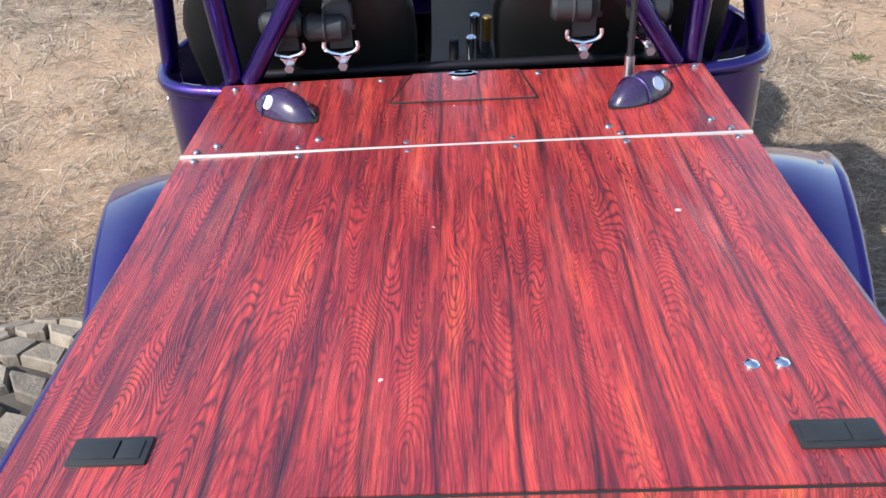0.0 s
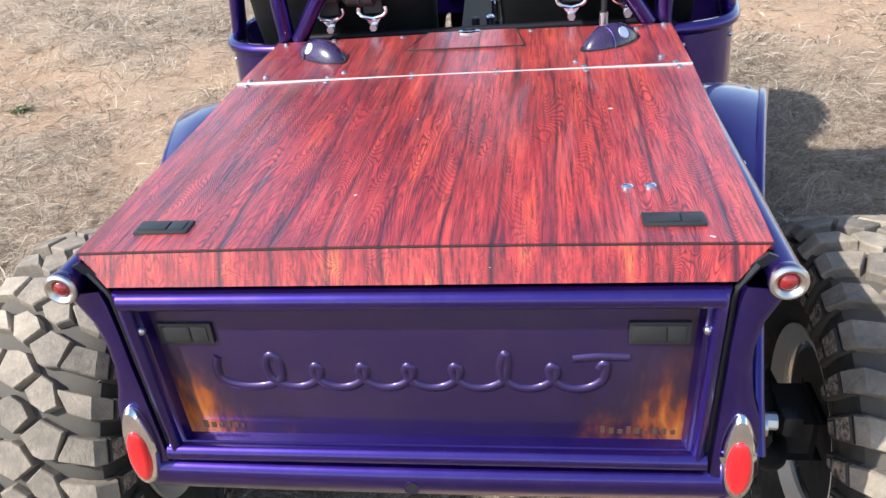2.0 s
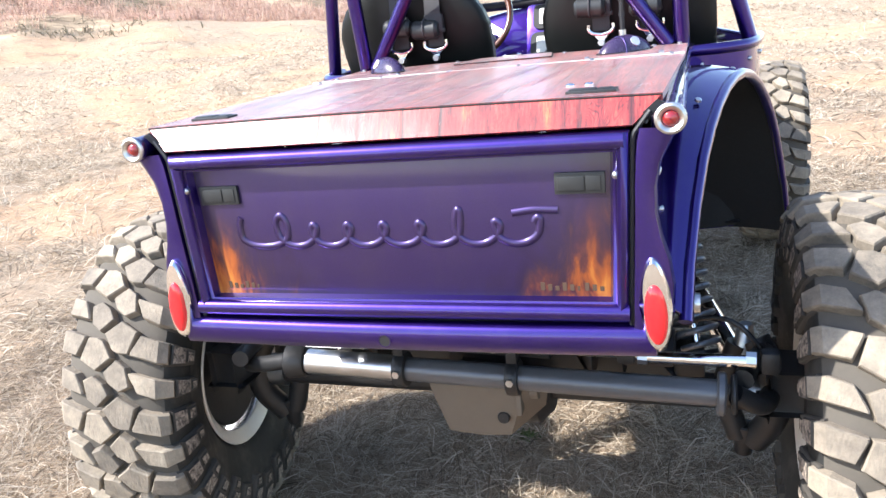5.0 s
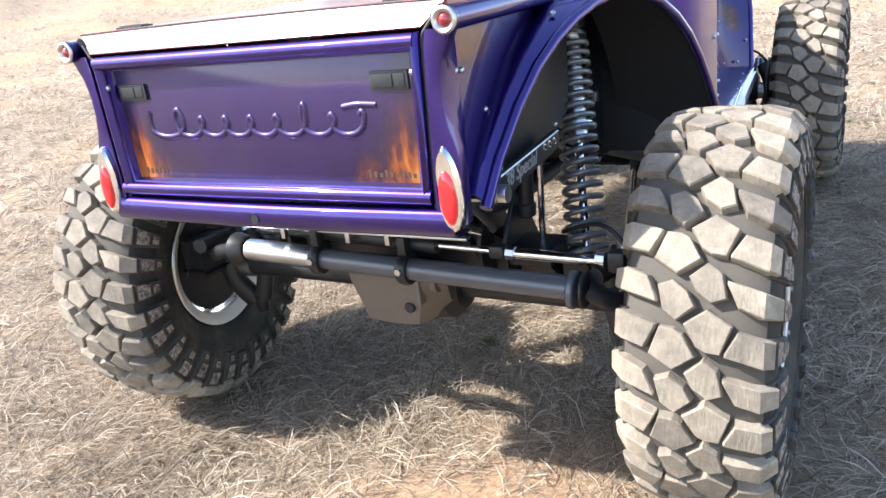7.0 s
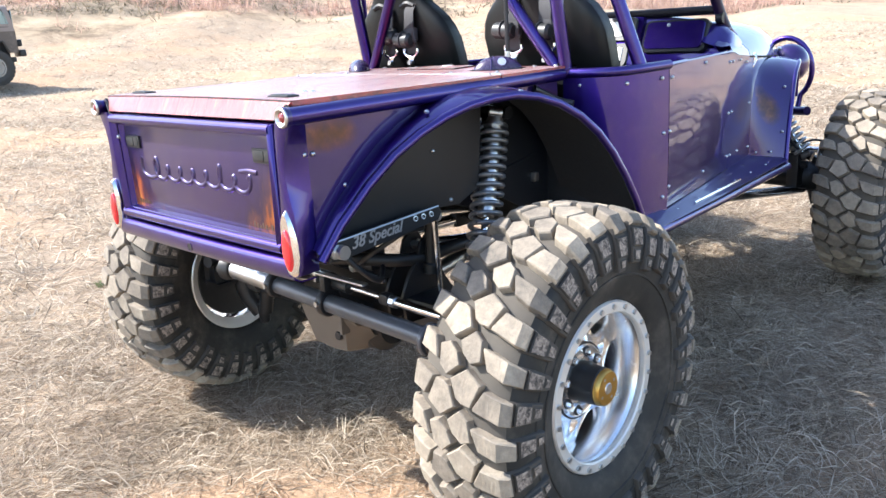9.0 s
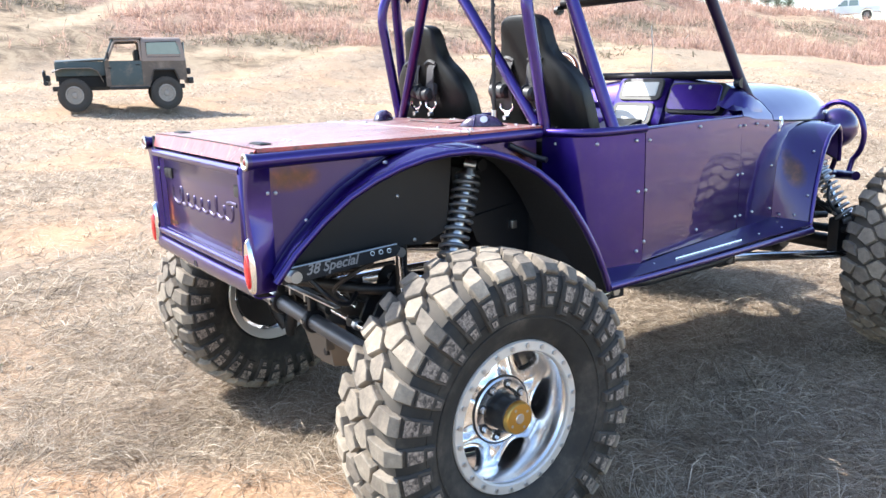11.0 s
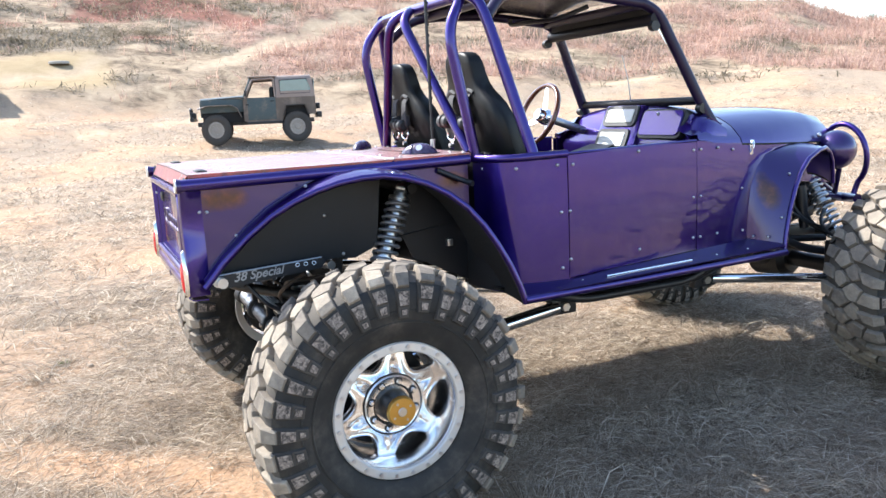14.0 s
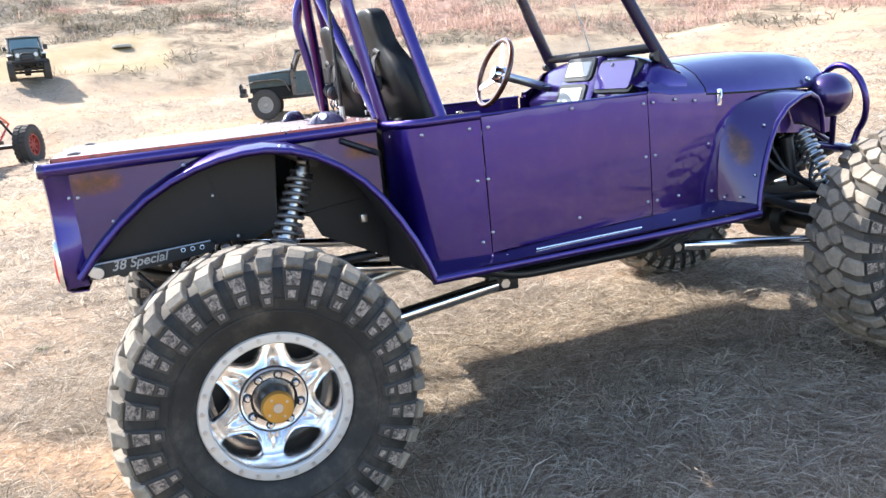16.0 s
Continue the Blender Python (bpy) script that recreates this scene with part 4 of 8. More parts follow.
for s in (-1, 1):
    # upper panel strip between the rail and the arch
    rows = [[(s * BED_X, y, 1.300) for y, z in LIP[:15] + ((1.535, 0.99),)], [(s * (BED_X + 0.002), y, max(z + 0.012, 0.93)) for y, z in LIP[:15] + ((1.535, 0.99),)]]
    shape = sheet(rows, 0.004)
    part("bed_side", shape, SCORCH, C, "purple bed side with orange airbrushed cloud")
    # flare: rolls out from the bed side to a rolled lip
    rows = []
    for f in range(6):
        t = f / 5
        rows.append([(s * (BED_X + (lip_x(y, s) - BED_X) * t), y, z + 0.014 * (1 - t) + 0.010 * math.sin(t * math.pi)) for y, z in LIP])
    part("arch_liner", sheet([[(q[0], q[1] + (1.05 - q[1]) * 0.018, q[2] - 0.010) for q in r] for r in rows] + [[(s * (lip_x(y, s) - 0.004), y + (1.05 - y) * 0.024, z - 0.016) for y, z in LIP]], 0.002), ROOF_BLACK, C, "black arch liner", 60)
    flare = part("wheel_flare", sheet(rows, 0.004), PURPLE, C, "wide purple wheel arch flare with rolled lip", 60)
    part("rolled_lip", tube([(s * lip_x(y, s), y, z - 0.008) for y, z in LIP], 0.0125, 10, 0), PURPLE, flare)
    for i in (5, 9):
        y, z = LIP[i]
        part("bolt", dome((s * (lip_x(y, s) - 0.035), y - 0.03, z + 0.010), (s * 0.3, -0.2, 0.9), 0.007), STEEL, flare)
    for y, z in ((0.505, 1.192), (0.530, 1.190)):
        part("bolt", dome((s * (BED_X + 0.003), y, z), (s, 0, 0), 0.006), STEEL, C)
    # top rail tube under the lid's edge, ending in the small lamp
    part("bed_rail", tube([(s * 0.482, 0.445, 1.286), (s * 0.476, 1.0, 1.292), (s * 0.474, 1.53, 1.296)], 0.0215, 14, 0.02), PURPLE, C)
    lamp = part("bullet_lamp", moved(lathe([(0.010, 0.001), (0.010, 0.0222), (0.0, 0.0245), (-0.006, 0.0238), (-0.0085, 0.0195), (-0.006, 0.0145), (-0.003, 0.0125), (-0.003, 0.001)], 28, False),
                                     Matrix.Translation((s * 0.482, 0.440, 1.286)) @ Euler((0, 0, math.pi / 2)).to_matrix().to_4x4()), PURPLE_DARK, C, "small round tail lamp with alloy bezel")
    part("bezel", moved(lathe([(-0.0045, 0.0242), (-0.0075, 0.0232), (-0.0095, 0.0195), (-0.0068, 0.0143), (-0.0035, 0.0126)], 28, False),
                        Matrix.Translation((s * 0.482, 0.440, 1.286)) @ Euler((0, 0, math.pi / 2)).to_matrix().to_4x4()), ALU, lamp, "bright alloy bezel")
    part("lens", moved(lathe([(-0.003, 0.0122), (-0.006, 0.0105), (-0.008, 0.006), (-0.009, 0.001)], 20, False),
                       Matrix.Translation((s * 0.482, 0.440, 1.286)) @ Euler((0, 0, math.pi / 2)).to_matrix().to_4x4()), LENS_DARK, lamp, "dark red glass lens")
    # black inner panels behind the wheel
    inner = part("inner_panel", prism([(0.50, 0.955), (0.52, 0.985), (0.84, 1.255), (0.99, 1.268), (0.88, 1.262), (1.0, 0.975), (0.94, 0.965), (0.70, 0.965)][0:3] + [(0.905, 1.262), (1.012, 0.98), (0.9, 0.968)], 0.006,
                                      Matrix(((0, 0, s, s * 0.448), (1, 0, 0, 0), (0, 1, 0, 0), (0, 0, 0, 1)))), BLACK_SATIN, C, "black inner fender panel")
    part("inner_panel", prism([(0.905, 1.265), (1.17, 1.275), (1.14, 1.0), (1.05, 0.965), (0.985, 0.97)], 0.005,
                              Matrix(((0, 0, s, s * 0.436), (1, 0, 0, 0), (0, 1, 0, 0), (0, 0, 0, 1)))), BLACK_SATIN, C, "black inner fender panel")
    part("inner_panel", prism([(1.28, 1.27), (1.56, 1.27), (1.56, 0.80), (1.30, 0.93), (1.24, 1.06)], 0.005,
                              Matrix(((0, 0, s, s * 0.40), (1, 0, 0, 0), (0, 1, 0, 0), (0, 0, 0, 1)))), BLACK_SATIN, C, "black inner fender panel")
    for y, z in ((0.938, 1.137), (1.0, 0.989), (0.62, 1.10)):
        part("bolt", dome((s * 0.456, y, z), (s, 0, 0), 0.006), STEEL, inner)
    part("bulkhead", sheet([[(s * 0.10, 1.570, z), (s * 0.30, 1.570, z), (s * 0.46, 1.570, z)] for z in (1.29, 1.0, 0.79)], 0.005), BLACK_SATIN, C, "black rear cab bulkhead")
    part("arch_liner", sheet([[(s * x, y - 0.006, top + (0.79 - top) * k / 3) for x, y, top in ((0.40, 1.550, 1.045), (0.47, 1.549, 1.00), (0.51, 1.556, 0.945), (0.56, 1.567, 0.885), (0.60, 1.586, 0.83), (0.64, 1.628, 0.80))] for k in range(4)], 0.003), ROOF_BLACK, C, "black arch liner", 60)
    part("corner_brace", tube([(s * 0.462, 1.40, 1.262), (s * 0.485, 1.50, 1.215), (s * 0.53, 1.515, 1.205)], 0.011, 10, 0.02), BLACK, C, "short black corner brace")
    part("bracket", block((s * 0.30, 1.45, 0.955), (s * 0.42, 1.475, 0.985), 0.004), STEEL, C)

# tailgate


def gate_frame_shape():
    """Rolled gate frame: an outer rim and an inner slope down to the recessed panel."""
    def ring(hx_top, hx_bot, z0, z1, y):
        return [(-hx_bot, y, z0), (hx_bot, y, z0), (hx_top, y, z1), (-hx_top, y, z1)]
    loops = [ring(0.421, 0.409, 0.952, 1.269, 0.478), ring(0.421, 0.409, 0.952, 1.269, 0.452), ring(0.416, 0.405, 0.957, 1.264, 0.444), ring(0.408, 0.398, 0.966, 1.252, 0.440), ring(0.402, 0.393, 0.975, 1.243, 0.446),
             ring(0.400, 0.390, 0.980, 1.240, 0.456), ring(0.394, 0.384, 0.986, 1.236, 0.458), ring(0.388, 0.379, 0.990, 1.233, 0.474)]
    vs = [p for l in loops for p in l]
    fs = []
    for i in range(len(loops) - 1):
        for k in range(4):
            l = (k + 1) % 4
            fs.append((i * 4 + k, i * 4 + l, (i + 1) * 4 + l, (i + 1) * 4 + k))
    return vs, fs


gate = part("tailgate", gate_frame_shape(), PURPLE, C, "purple tailgate with rolled frame and airbrushed flames", 50)
part("gate_panel", block((-0.392, 0.473, 0.984), (0.392, 0.480, 1.238), 0.001), FLAME, gate, "recessed panel with orange flames in its corners")
for z0, z1 in ((0.955, 0.984), (1.241, 1.268)):
    zc = (z0 + z1) / 2
    part("rolled_bead", tube([(-0.412, 0.452, zc), (0.412, 0.452, zc)], 0.0145, 14, 0), PURPLE, gate)
# black block darkens the gap under the gate in place of shade
part("gap_filler", block((-0.405, 0.468, 0.915), (0.405, 0.482, 0.962), 0.002), ROOF_BLACK, C, "black strip for the shade in the gap below the gate")
# raised flourish pressed into the panel: a plain looping stroke
stroke = []
for i in range(361):
    t = i / 360
    lap = 2 * math.pi * 8.0 * t + 2.2
    tall = 1.5 * math.exp(-((t - 0.05) / 0.06) ** 2) + 1.0 * math.exp(-((t - 0.17) / 0.03) ** 2) + 1.35 * math.exp(-((t - 0.70) / 0.04) ** 2) + 1.2 * math.exp(-((t - 0.935) / 0.035) ** 2)
    wide = 0.020 + 0.016 * math.exp(-((t - 0.05) / 0.06) ** 2)
    stroke.append((-0.285 + 0.555 * t + wide * math.cos(lap), 0.4765, 1.104 + 0.020 * math.sin(lap) + 0.034 * tall * max(0.0, math.sin(lap))))
part("pressed_flourish", tube(stroke, 0.0080, 8, 0), FLAME, gate, "raised looping script-like flourish", 80)
part("pressed_flourish", tube([(0.222, 0.4765, 1.138), (0.258, 0.4765, 1.143), (0.300, 0.4765, 1.141)], 0.0078, 8, 0.01), FLAME, gate, smooth=80)
paddle_latch((-0.338, 0.4715, 1.186), (0, -1, 0), (0, 0, 1), gate)
paddle_latch((0.338, 0.4715, 1.186), (0, -1, 0), (0, 0, 1), gate)
for x, z in ((-0.397, 1.200), (0.397, 1.200)):
    part("bolt", dome((x, 0.455, z), (0, -1, 0), 0.0065), STEEL, gate)
# unreadable lettering in the panel's lower corners
for x0, n in ((0.262, 9), (-0.355, 6)):
    for i in range(n):
        w = 0.007 if i != 5 else 0.004
        part("lettering_bar", block((x0 + i * 0.0125, 0.4722, 1.000), (x0 + i * 0.0125 + w, 0.4735, 1.014 - 0.003 * (i % 3)), 0), TAN_MARK, gate, smooth=0)

# posts beside the gate, with the long oval lamps
POST = ((0.905, 0.409, 0.452), (0.93, 0.411, 0.470), (0.97, 0.412, 0.478), (1.02, 0.414, 0.480), (1.06, 0.416, 0.474), (1.10, 0.418, 0.462), (1.14, 0.420, 0.455), (1.18, 0.421, 0.455), (1.22, 0.423, 0.463), (1.25, 0.425, 0.478), (1.272, 0.43, 0.490))
for s in (-1, 1):
    rows = []
    for z, xi, xo in POST:
        rows.append([(s * (xi + 0.006), 0.462, z), (s * (xi + 0.008), 0.449, z), (s * (xo - 0.012), 0.443, z), (s * (xo - 0.002), 0.448, z), (s * (xo + 0.001), 0.462, z), (s * BED_X, 0.515, z)])
    part("corner_post", sheet(rows, 0.003), PURPLE, C, "curved purple corner post beside the tailgate", 50)
    part("gate_seal", tube([(s * 0.412, 0.458, 0.925), (s * 0.425, 0.456, 1.262), (s * 0.452, 0.462, 1.296)], 0.0045, 8, 0.01), BLACK, C)
    part("corner_gusset", prism([(0.428, 1.268), (0.475, 1.306), (0.462, 1.312), (0.43, 1.285)], 0.006, Matrix(((s, 0, 0, 0), (0, 0, -1, 0.468), (0, 1, 0, 0), (0, 0, 0, 1)))), BLACK, C)
    oval = [(0.0255 * math.cos(a) * (1 - 0.12 * math.sin(a)), 0.081 * math.sin(a)) for a in [2 * math.pi * i / 36 for i in range(36)]]
    m = Matrix(((1, 0, 0, s * 0.453), (0, 0, -1, 0.446), (0, 1, 0, 0.988), (0, 0, 0, 1))) @ Euler((0, 0, radians(s * 3.0))).to_matrix().to_4x4()
    lamp = part("tail_lamp", prism(oval, 0.014, m, 0.008), CHROME, C, "long oval tail lamp with chrome bezel")
    rows = []
    for i in range(9):
        t = i / 8
        rows.append([(0.0185 * math.cos(a) * math.cos(t * math.pi / 2) ** 0.7, -0.014 + 0.052 * math.sin(a) * math.cos(t * math.pi / 2) ** 0.7, 0.0135 + 0.009 * math.sin(t * math.pi / 2)) for a in [2 * math.pi * k / 28 for k in range(29)]])
    part("lens", moved(sheet(rows), m), LENS_RED, lamp, "bright red oval lens", 80)

# rolled apron under the gate, with its round hole
rows = []
for k, (dy, z) in enumerate(((0.012, 0.949), (-0.002, 0.946), (-0.010, 0.938), (-0.010, 0.915), (-0.004, 0.897), (0.012, 0.888), (0.06, 0.886))):
    rows.append([(x, 0.449 + dy, z - 0.004 * (1 - (x / 0.45) ** 2)) for x in (-0.452, -0.40, -0.25, -0.1, 0.0, 0.1, 0.25, 0.40, 0.452)])
part("apron", sheet(rows, 0.004), PURPLE, C, "rolled purple pan under the tailgate", 60)
part("hole_rim", moved(lathe([(0.0, 0.0125), (0.003, 0.0125), (0.003, 0.0105), (-0.0, 0.0105)], 20), Matrix.Translation((-0.026, 0.4375, 0.912)) @ Euler((0, 0, math.pi / 2)).to_matrix().to_4x4()), PURPLE_DARK, C)
# black disc in place of the shade inside the hole
part("hole", disc_solid((-0.026, 0.4382, 0.912), (-0.026, 0.46, 0.912), 0.0106, 18), ROOF_BLACK, C)

# cab: rounded rear corner, scuttle side, doors, cowl
Z0, Z1 = 0.815, 1.292
CAB = ((0.466, 1.552), (0.515, 1.562), (0.560, 1.572), (0.598, 1.590), (0.628, 1.614), (0.648, 1.648), (0.660, 1.700), (0.667, 1.765), (0.672, 1.842))


def door_x(y):
    return 0.672 - 0.155 * (y - 1.842)


FENDER_LIP = ((2.934, 0.753, 0.653), (2.950, 0.858, 0.648), (2.976, 0.958, 0.641), (3.010, 1.048, 0.634), (3.055, 1.118, 0.621), (3.120, 1.173, 0.603), (3.206, 1.206, 0.582), (3.282, 1.215, 0.554),
              (3.343, 1.192, 0.529), (3.380, 1.145, 0.514), (3.398, 1.083, 0.505), (3.405, 1.030, 0.502))

# where the fender leaves the engine side, for each point of its lip
FENDER_ROOT = ((2.862, 0.753), (2.862, 0.858), (2.865, 0.960), (2.875, 1.060), (2.905, 1.145), (2.965, 1.200), (3.070, 1.226), (3.160, 1.234), (3.220, 1.222), (3.260, 1.185), (3.290, 1.135), (3.310, 1.085))

for s in (-1, 1):
    rows = [[(s * (x + d), y, z) for x, y in CAB] for z, d in ((Z1, 0.0), (1.15, 0.003), (1.0, 0.004), (0.88, 0.004), (Z0 - 0.03, 0.002))]
    quarter = part("cab_quarter", sheet(rows, 0.004), PURPLE, C, "rounded purple cab quarter panel", 60)
    part("cab_cap", tube([(s * x, y, Z1 + 0.004) for x, y in CAB], 0.016, 10, 0), PURPLE, C)
    for y, z, x in ((1.567, 1.257, 0.522), (1.640, 1.256, 0.646), (1.80, 1.256, 0.674), (1.812, 1.075, 0.676), (1.812, 0.858, 0.676), (1.60, 0.87, 0.622)):
        part("bolt", dome((s * x, y, z), (s, -0.3 if y < 1.7 else 0, 0), 0.0065), STEEL, quarter)
    ys = [1.847 + (2.535 - 1.847) * i / 8 for i in range(9)]
    rows = [[(s * (door_x(y) + d), y, z) for y in ys] for z, d in ((Z1, 0.0), (1.25, 0.002), (1.05, 0.004), (0.88, 0.003), (Z0, 0.0))]
    door = part("door", sheet(rows, 0.006), PURPLE, C, "flat purple door skin with small bolts", 60)
    part("door_top_edge", tube([(s * (door_x(1.845) - 0.004), 1.845, Z1 + 0.002), (s * (door_x(2.535) - 0.004), 2.535, Z1 + 0.002)], 0.007, 8, 0), PURPLE, door)
    for y, z in ((1.868, 1.252), (1.851, 1.075), (1.851, 0.887), (2.203, 0.870), (2.20, 1.275), (2.515, 1.255), (2.515, 1.05), (2.515, 0.872)):
        part("bolt", dome((s * (door_x(y) + 0.004), y, z), (s, 0, 0), 0.0065), STEEL, door)
    # cowl side, running out to the fender
    ys = [2.541, 2.60, 2.66, 2.72, 2.78, 2.85]
    rows = [[(s * (door_x(y) + d), y, z - 0.095 * max(0, (y - 2.541)) * (1 if z > 1.2 else 0)) for y in ys] for z, d in ((Z1, -0.004), (1.2, 0.0), (1.0, 0.002), (0.80, 0.0))]
    cowl = part("cowl_side", sheet(rows, 0.005), PURPLE, C, "purple cowl side panel")
    for y, z in ((2.56, 1.255), (2.56, 1.05), (2.56, 0.87), (2.66, 1.255), (2.75, 1.24), (2.81, 1.058), (2.82, 0.86), (2.66, 0.87)):
        part("bolt", dome((s * (door_x(y) + 0.003), y, z), (s, 0, 0), 0.006), STEEL, cowl)
    # front fender: rear face turning out, crown and rolled lip
    rows = []
    for f in range(9):
        t = f / 8
        row = []
        for i, (y, z, lip) in enumerate(FENDER_LIP):
            yi, zi = FENDER_ROOT[i]
            xi = 0.508 - 0.165 * (yi - 2.845)
            e = t ** (1.0 + 0.5 * min(1.0, max(0.0, (z - 0.95) / 0.2)))
            row.append((s * (xi + (lip - xi) * e), yi + (y - yi) * t ** 0.85, zi + (z - zi) * t ** 1.3 + 0.006 * math.sin(math.pi * t)))
        rows.append(row)
    part("arch_liner", sheet([[(q[0] - s * 0.006, q[1] + 0.012, q[2] - 0.012) for q in r] for r in rows], 0.002), ROOF_BLACK, C, "black arch liner", 60)
    fender = part("front_fender", sheet(rows, 0.004), SCORCH, C, "purple front fender with orange airbrushed patch", 60)
    part("rolled_lip", tube([(s * (lip + 0.002), y + 0.004, z - 0.004) for y, z, lip in FENDER_LIP], 0.011, 10, 0), PURPLE, fender)
    for x, y, z in ((0.628, 2.945, 0.915), (0.600, 3.015, 1.11), (0.545, 2.862, 0.828), (0.600, 2.895, 0.828)):
        part("bolt", dome((s * x, y, z), (s * 0.4, -1, 0), 0.006), STEEL, fender)
    # step along the sill
    rows = []
    for y in (1.60, 1.8, 2.1, 2.4, 2.7, 2.932):
        o = 0.748 - 0.083 * (y - 1.6) / 1.33
        rows.append([(s * (door_x(max(y, 1.842)) - 0.03), y, 0.812), (s * (door_x(max(y, 1.842)) + 0.002), y, 0.806), (s * (o - 0.018), y, 0.792), (s * o, y, 0.785)])
    step = part("sill_step", sheet(rows, 0.006), PURPLE_DARK, C, "purple sill step along the cab")
    part("sill_tube", tube([(s * 0.748, 1.60, 0.778), (s * 0.665, 2.935, 0.760)], 0.0165, 12, 0), PURPLE, step)
    part("step_trim", tube([(s * 0.700, 1.99, 0.803), (s * 0.672, 2.42, 0.801)], 0.0045, 8, 0), CHROME, step, "thin bright strip")
    for i in range(7):
        y = 1.72 + i * 0.17
        part("bolt", dome((s * (0.705 - 0.055 * (y - 1.6)), y, 0.799), (0, 0, 1), 0.005), STEEL, step)
    # frame rail, link mount and links below the cab
    part("frame_rail", tube([(s * 0.40, 1.56, 0.80), (s * 0.42, 1.98, 0.655), (s * 0.40, 2.70, 0.640), (s * 0.36, 3.05, 0.80), (s * 0.33, 3.62, 0.92)], 0.026, 12, 0.12), BLACK, C, "black chassis tube")
    part("rock_slider", tube([(s * 0.55, 1.75, 0.76), (s * 0.53, 1.98, 0.672), (s * 0.50, 2.56, 0.660), (s * 0.52, 2.72, 0.75)], 0.018, 10, 0.08), BLACK, C, "black slider tube under the sill")
    for y, z, x in ((1.983, 0.619, 0.405), (2.751, 0.607, 0.36)):
        plate = part("link_mount", block((s * (x - 0.035) if s > 0 else s * (x + 0.01), y - 0.06, z - 0.035), (s * (x + 0.01) if s > 0 else s * (x - 0.035), y + 0.06, z + 0.06), 0.01), BLACK, C, "black link mount plate")
        part("bolt", disc_solid((s * (x + 0.008), y, z), (s * (x + 0.026), y, z), 0.019, 6), ALU, plate, "large hex bolt head")
    part("rear_lower_link", tube([(s * 0.40, 1.95, 0.615), (s * 0.60, 1.10, 0.585)], 0.029, 16, 0), CHROME, C, "polished lower suspension link")
    part("rear_upper_link", tube([(s * 0.305, 1.01, 0.830), (s * 0.295, 2.0, 0.675)], 0.021, 14, 0), CHROME, C, "polished upper suspension link")
    part("front_lower_link", tube([(s * 0.36, 2.79, 0.607), (s * 0.55, 3.46, 0.545)], 0.023, 14, 0), CHROME, C, "polished lower suspension link")
part("skid_plate", sheet([[(-0.36, 1.94, 0.63), (0.36, 1.94, 0.63)], [(-0.36, 2.2, 0.60), (0.36, 2.2, 0.60)], [(-0.34, 2.70, 0.60), (0.34, 2.70, 0.60)], [(-0.32, 2.95, 0.68), (0.32, 2.95, 0.68)]], 0.008), BLACK_SATIN, C, "black belly skid plate")
part("cab_floor", sheet([[(-0.62, 1.57, 0.80), (0.62, 1.57, 0.80)], [(-0.62, 2.2, 0.80), (0.62, 2.2, 0.80)], [(-0.5, 2.9, 0.82), (0.5, 2.9, 0.82)]], 0.006), BLACK_SATIN, C, "black cab floor")

# hood, nose and grille shell
HOOD = ((2.635, 0.544, 1.276, 0.440, 1.396), (2.805, 0.516, 1.262, 0.35, 1.400), (2.812, 0.515, 1.262, 0.349, 1.402), (3.0, 0.488, 1.250, 0.33, 1.408), (3.2, 0.446, 1.240, 0.305, 1.408), (3.4, 0.396, 1.230, 0.275, 1.396), (3.55, 0.357, 1.220, 0.243, 1.372), (3.64, 0.322, 1.203, 0.198, 1.326), (3.680, 0.288, 1.178, 0.150, 1.252))


def hood_row(y, xl, zl, xs_, zt):
    right = [(xl, zl), (xl - 0.007, zl + 0.022), (xs_ + 0.60 * (xl - xs_), zl + (zt - zl) * 0.55), (xs_ + 0.02, zl + (zt - zl) * 0.82), (xs_ - 0.05, zt - 0.010), (xs_ * 0.4, zt + 0.006)]
    return [(-x, y, z) for x, z in right] + [(0, y, zt + 0.010)] + [(x, y, z) for x, z in reversed(right)]


part("cowl_top", sheet([hood_row(*h) for h in HOOD[:2]], 0.004), PURPLE, C, "purple cowl panel behind the hood", 60)
corner = [hood_row(*h) for h in ((2.548, 0.558, 1.293, 0.455, 1.326), (2.59, 0.551, 1.288, 0.450, 1.366), (2.639, 0.5435, 1.276, 0.440, 1.3955))]
part("cowl_corner", sheet([r[:4] for r in corner], 0.004), PURPLE, C, smooth=60)
part("cowl_corner", sheet([r[-4:] for r in corner], 0.004), PURPLE, C, smooth=60)
hood = part("hood", sheet([hood_row(*h) for h in HOOD[2:]], 0.004), PURPLE, C, "long rounded purple hood", 60)
# black beads along the hood's edges stand in for shade in its gaps
part("hood_seam", tube([(x * 0.998, y - 0.0035, z - 0.001) for x, y, z in hood_row(*HOOD[2])], 0.0048, 6, 0), ROOF_BLACK, hood, "black bead for the shade in the hood gap")
for s in (-1, 1):
    part("hood_seam", tube([(s * (h[1] + 0.001), h[0], h[2] - 0.003) for h in HOOD[2:7]], 0.0045, 6, 0), ROOF_BLACK, hood)
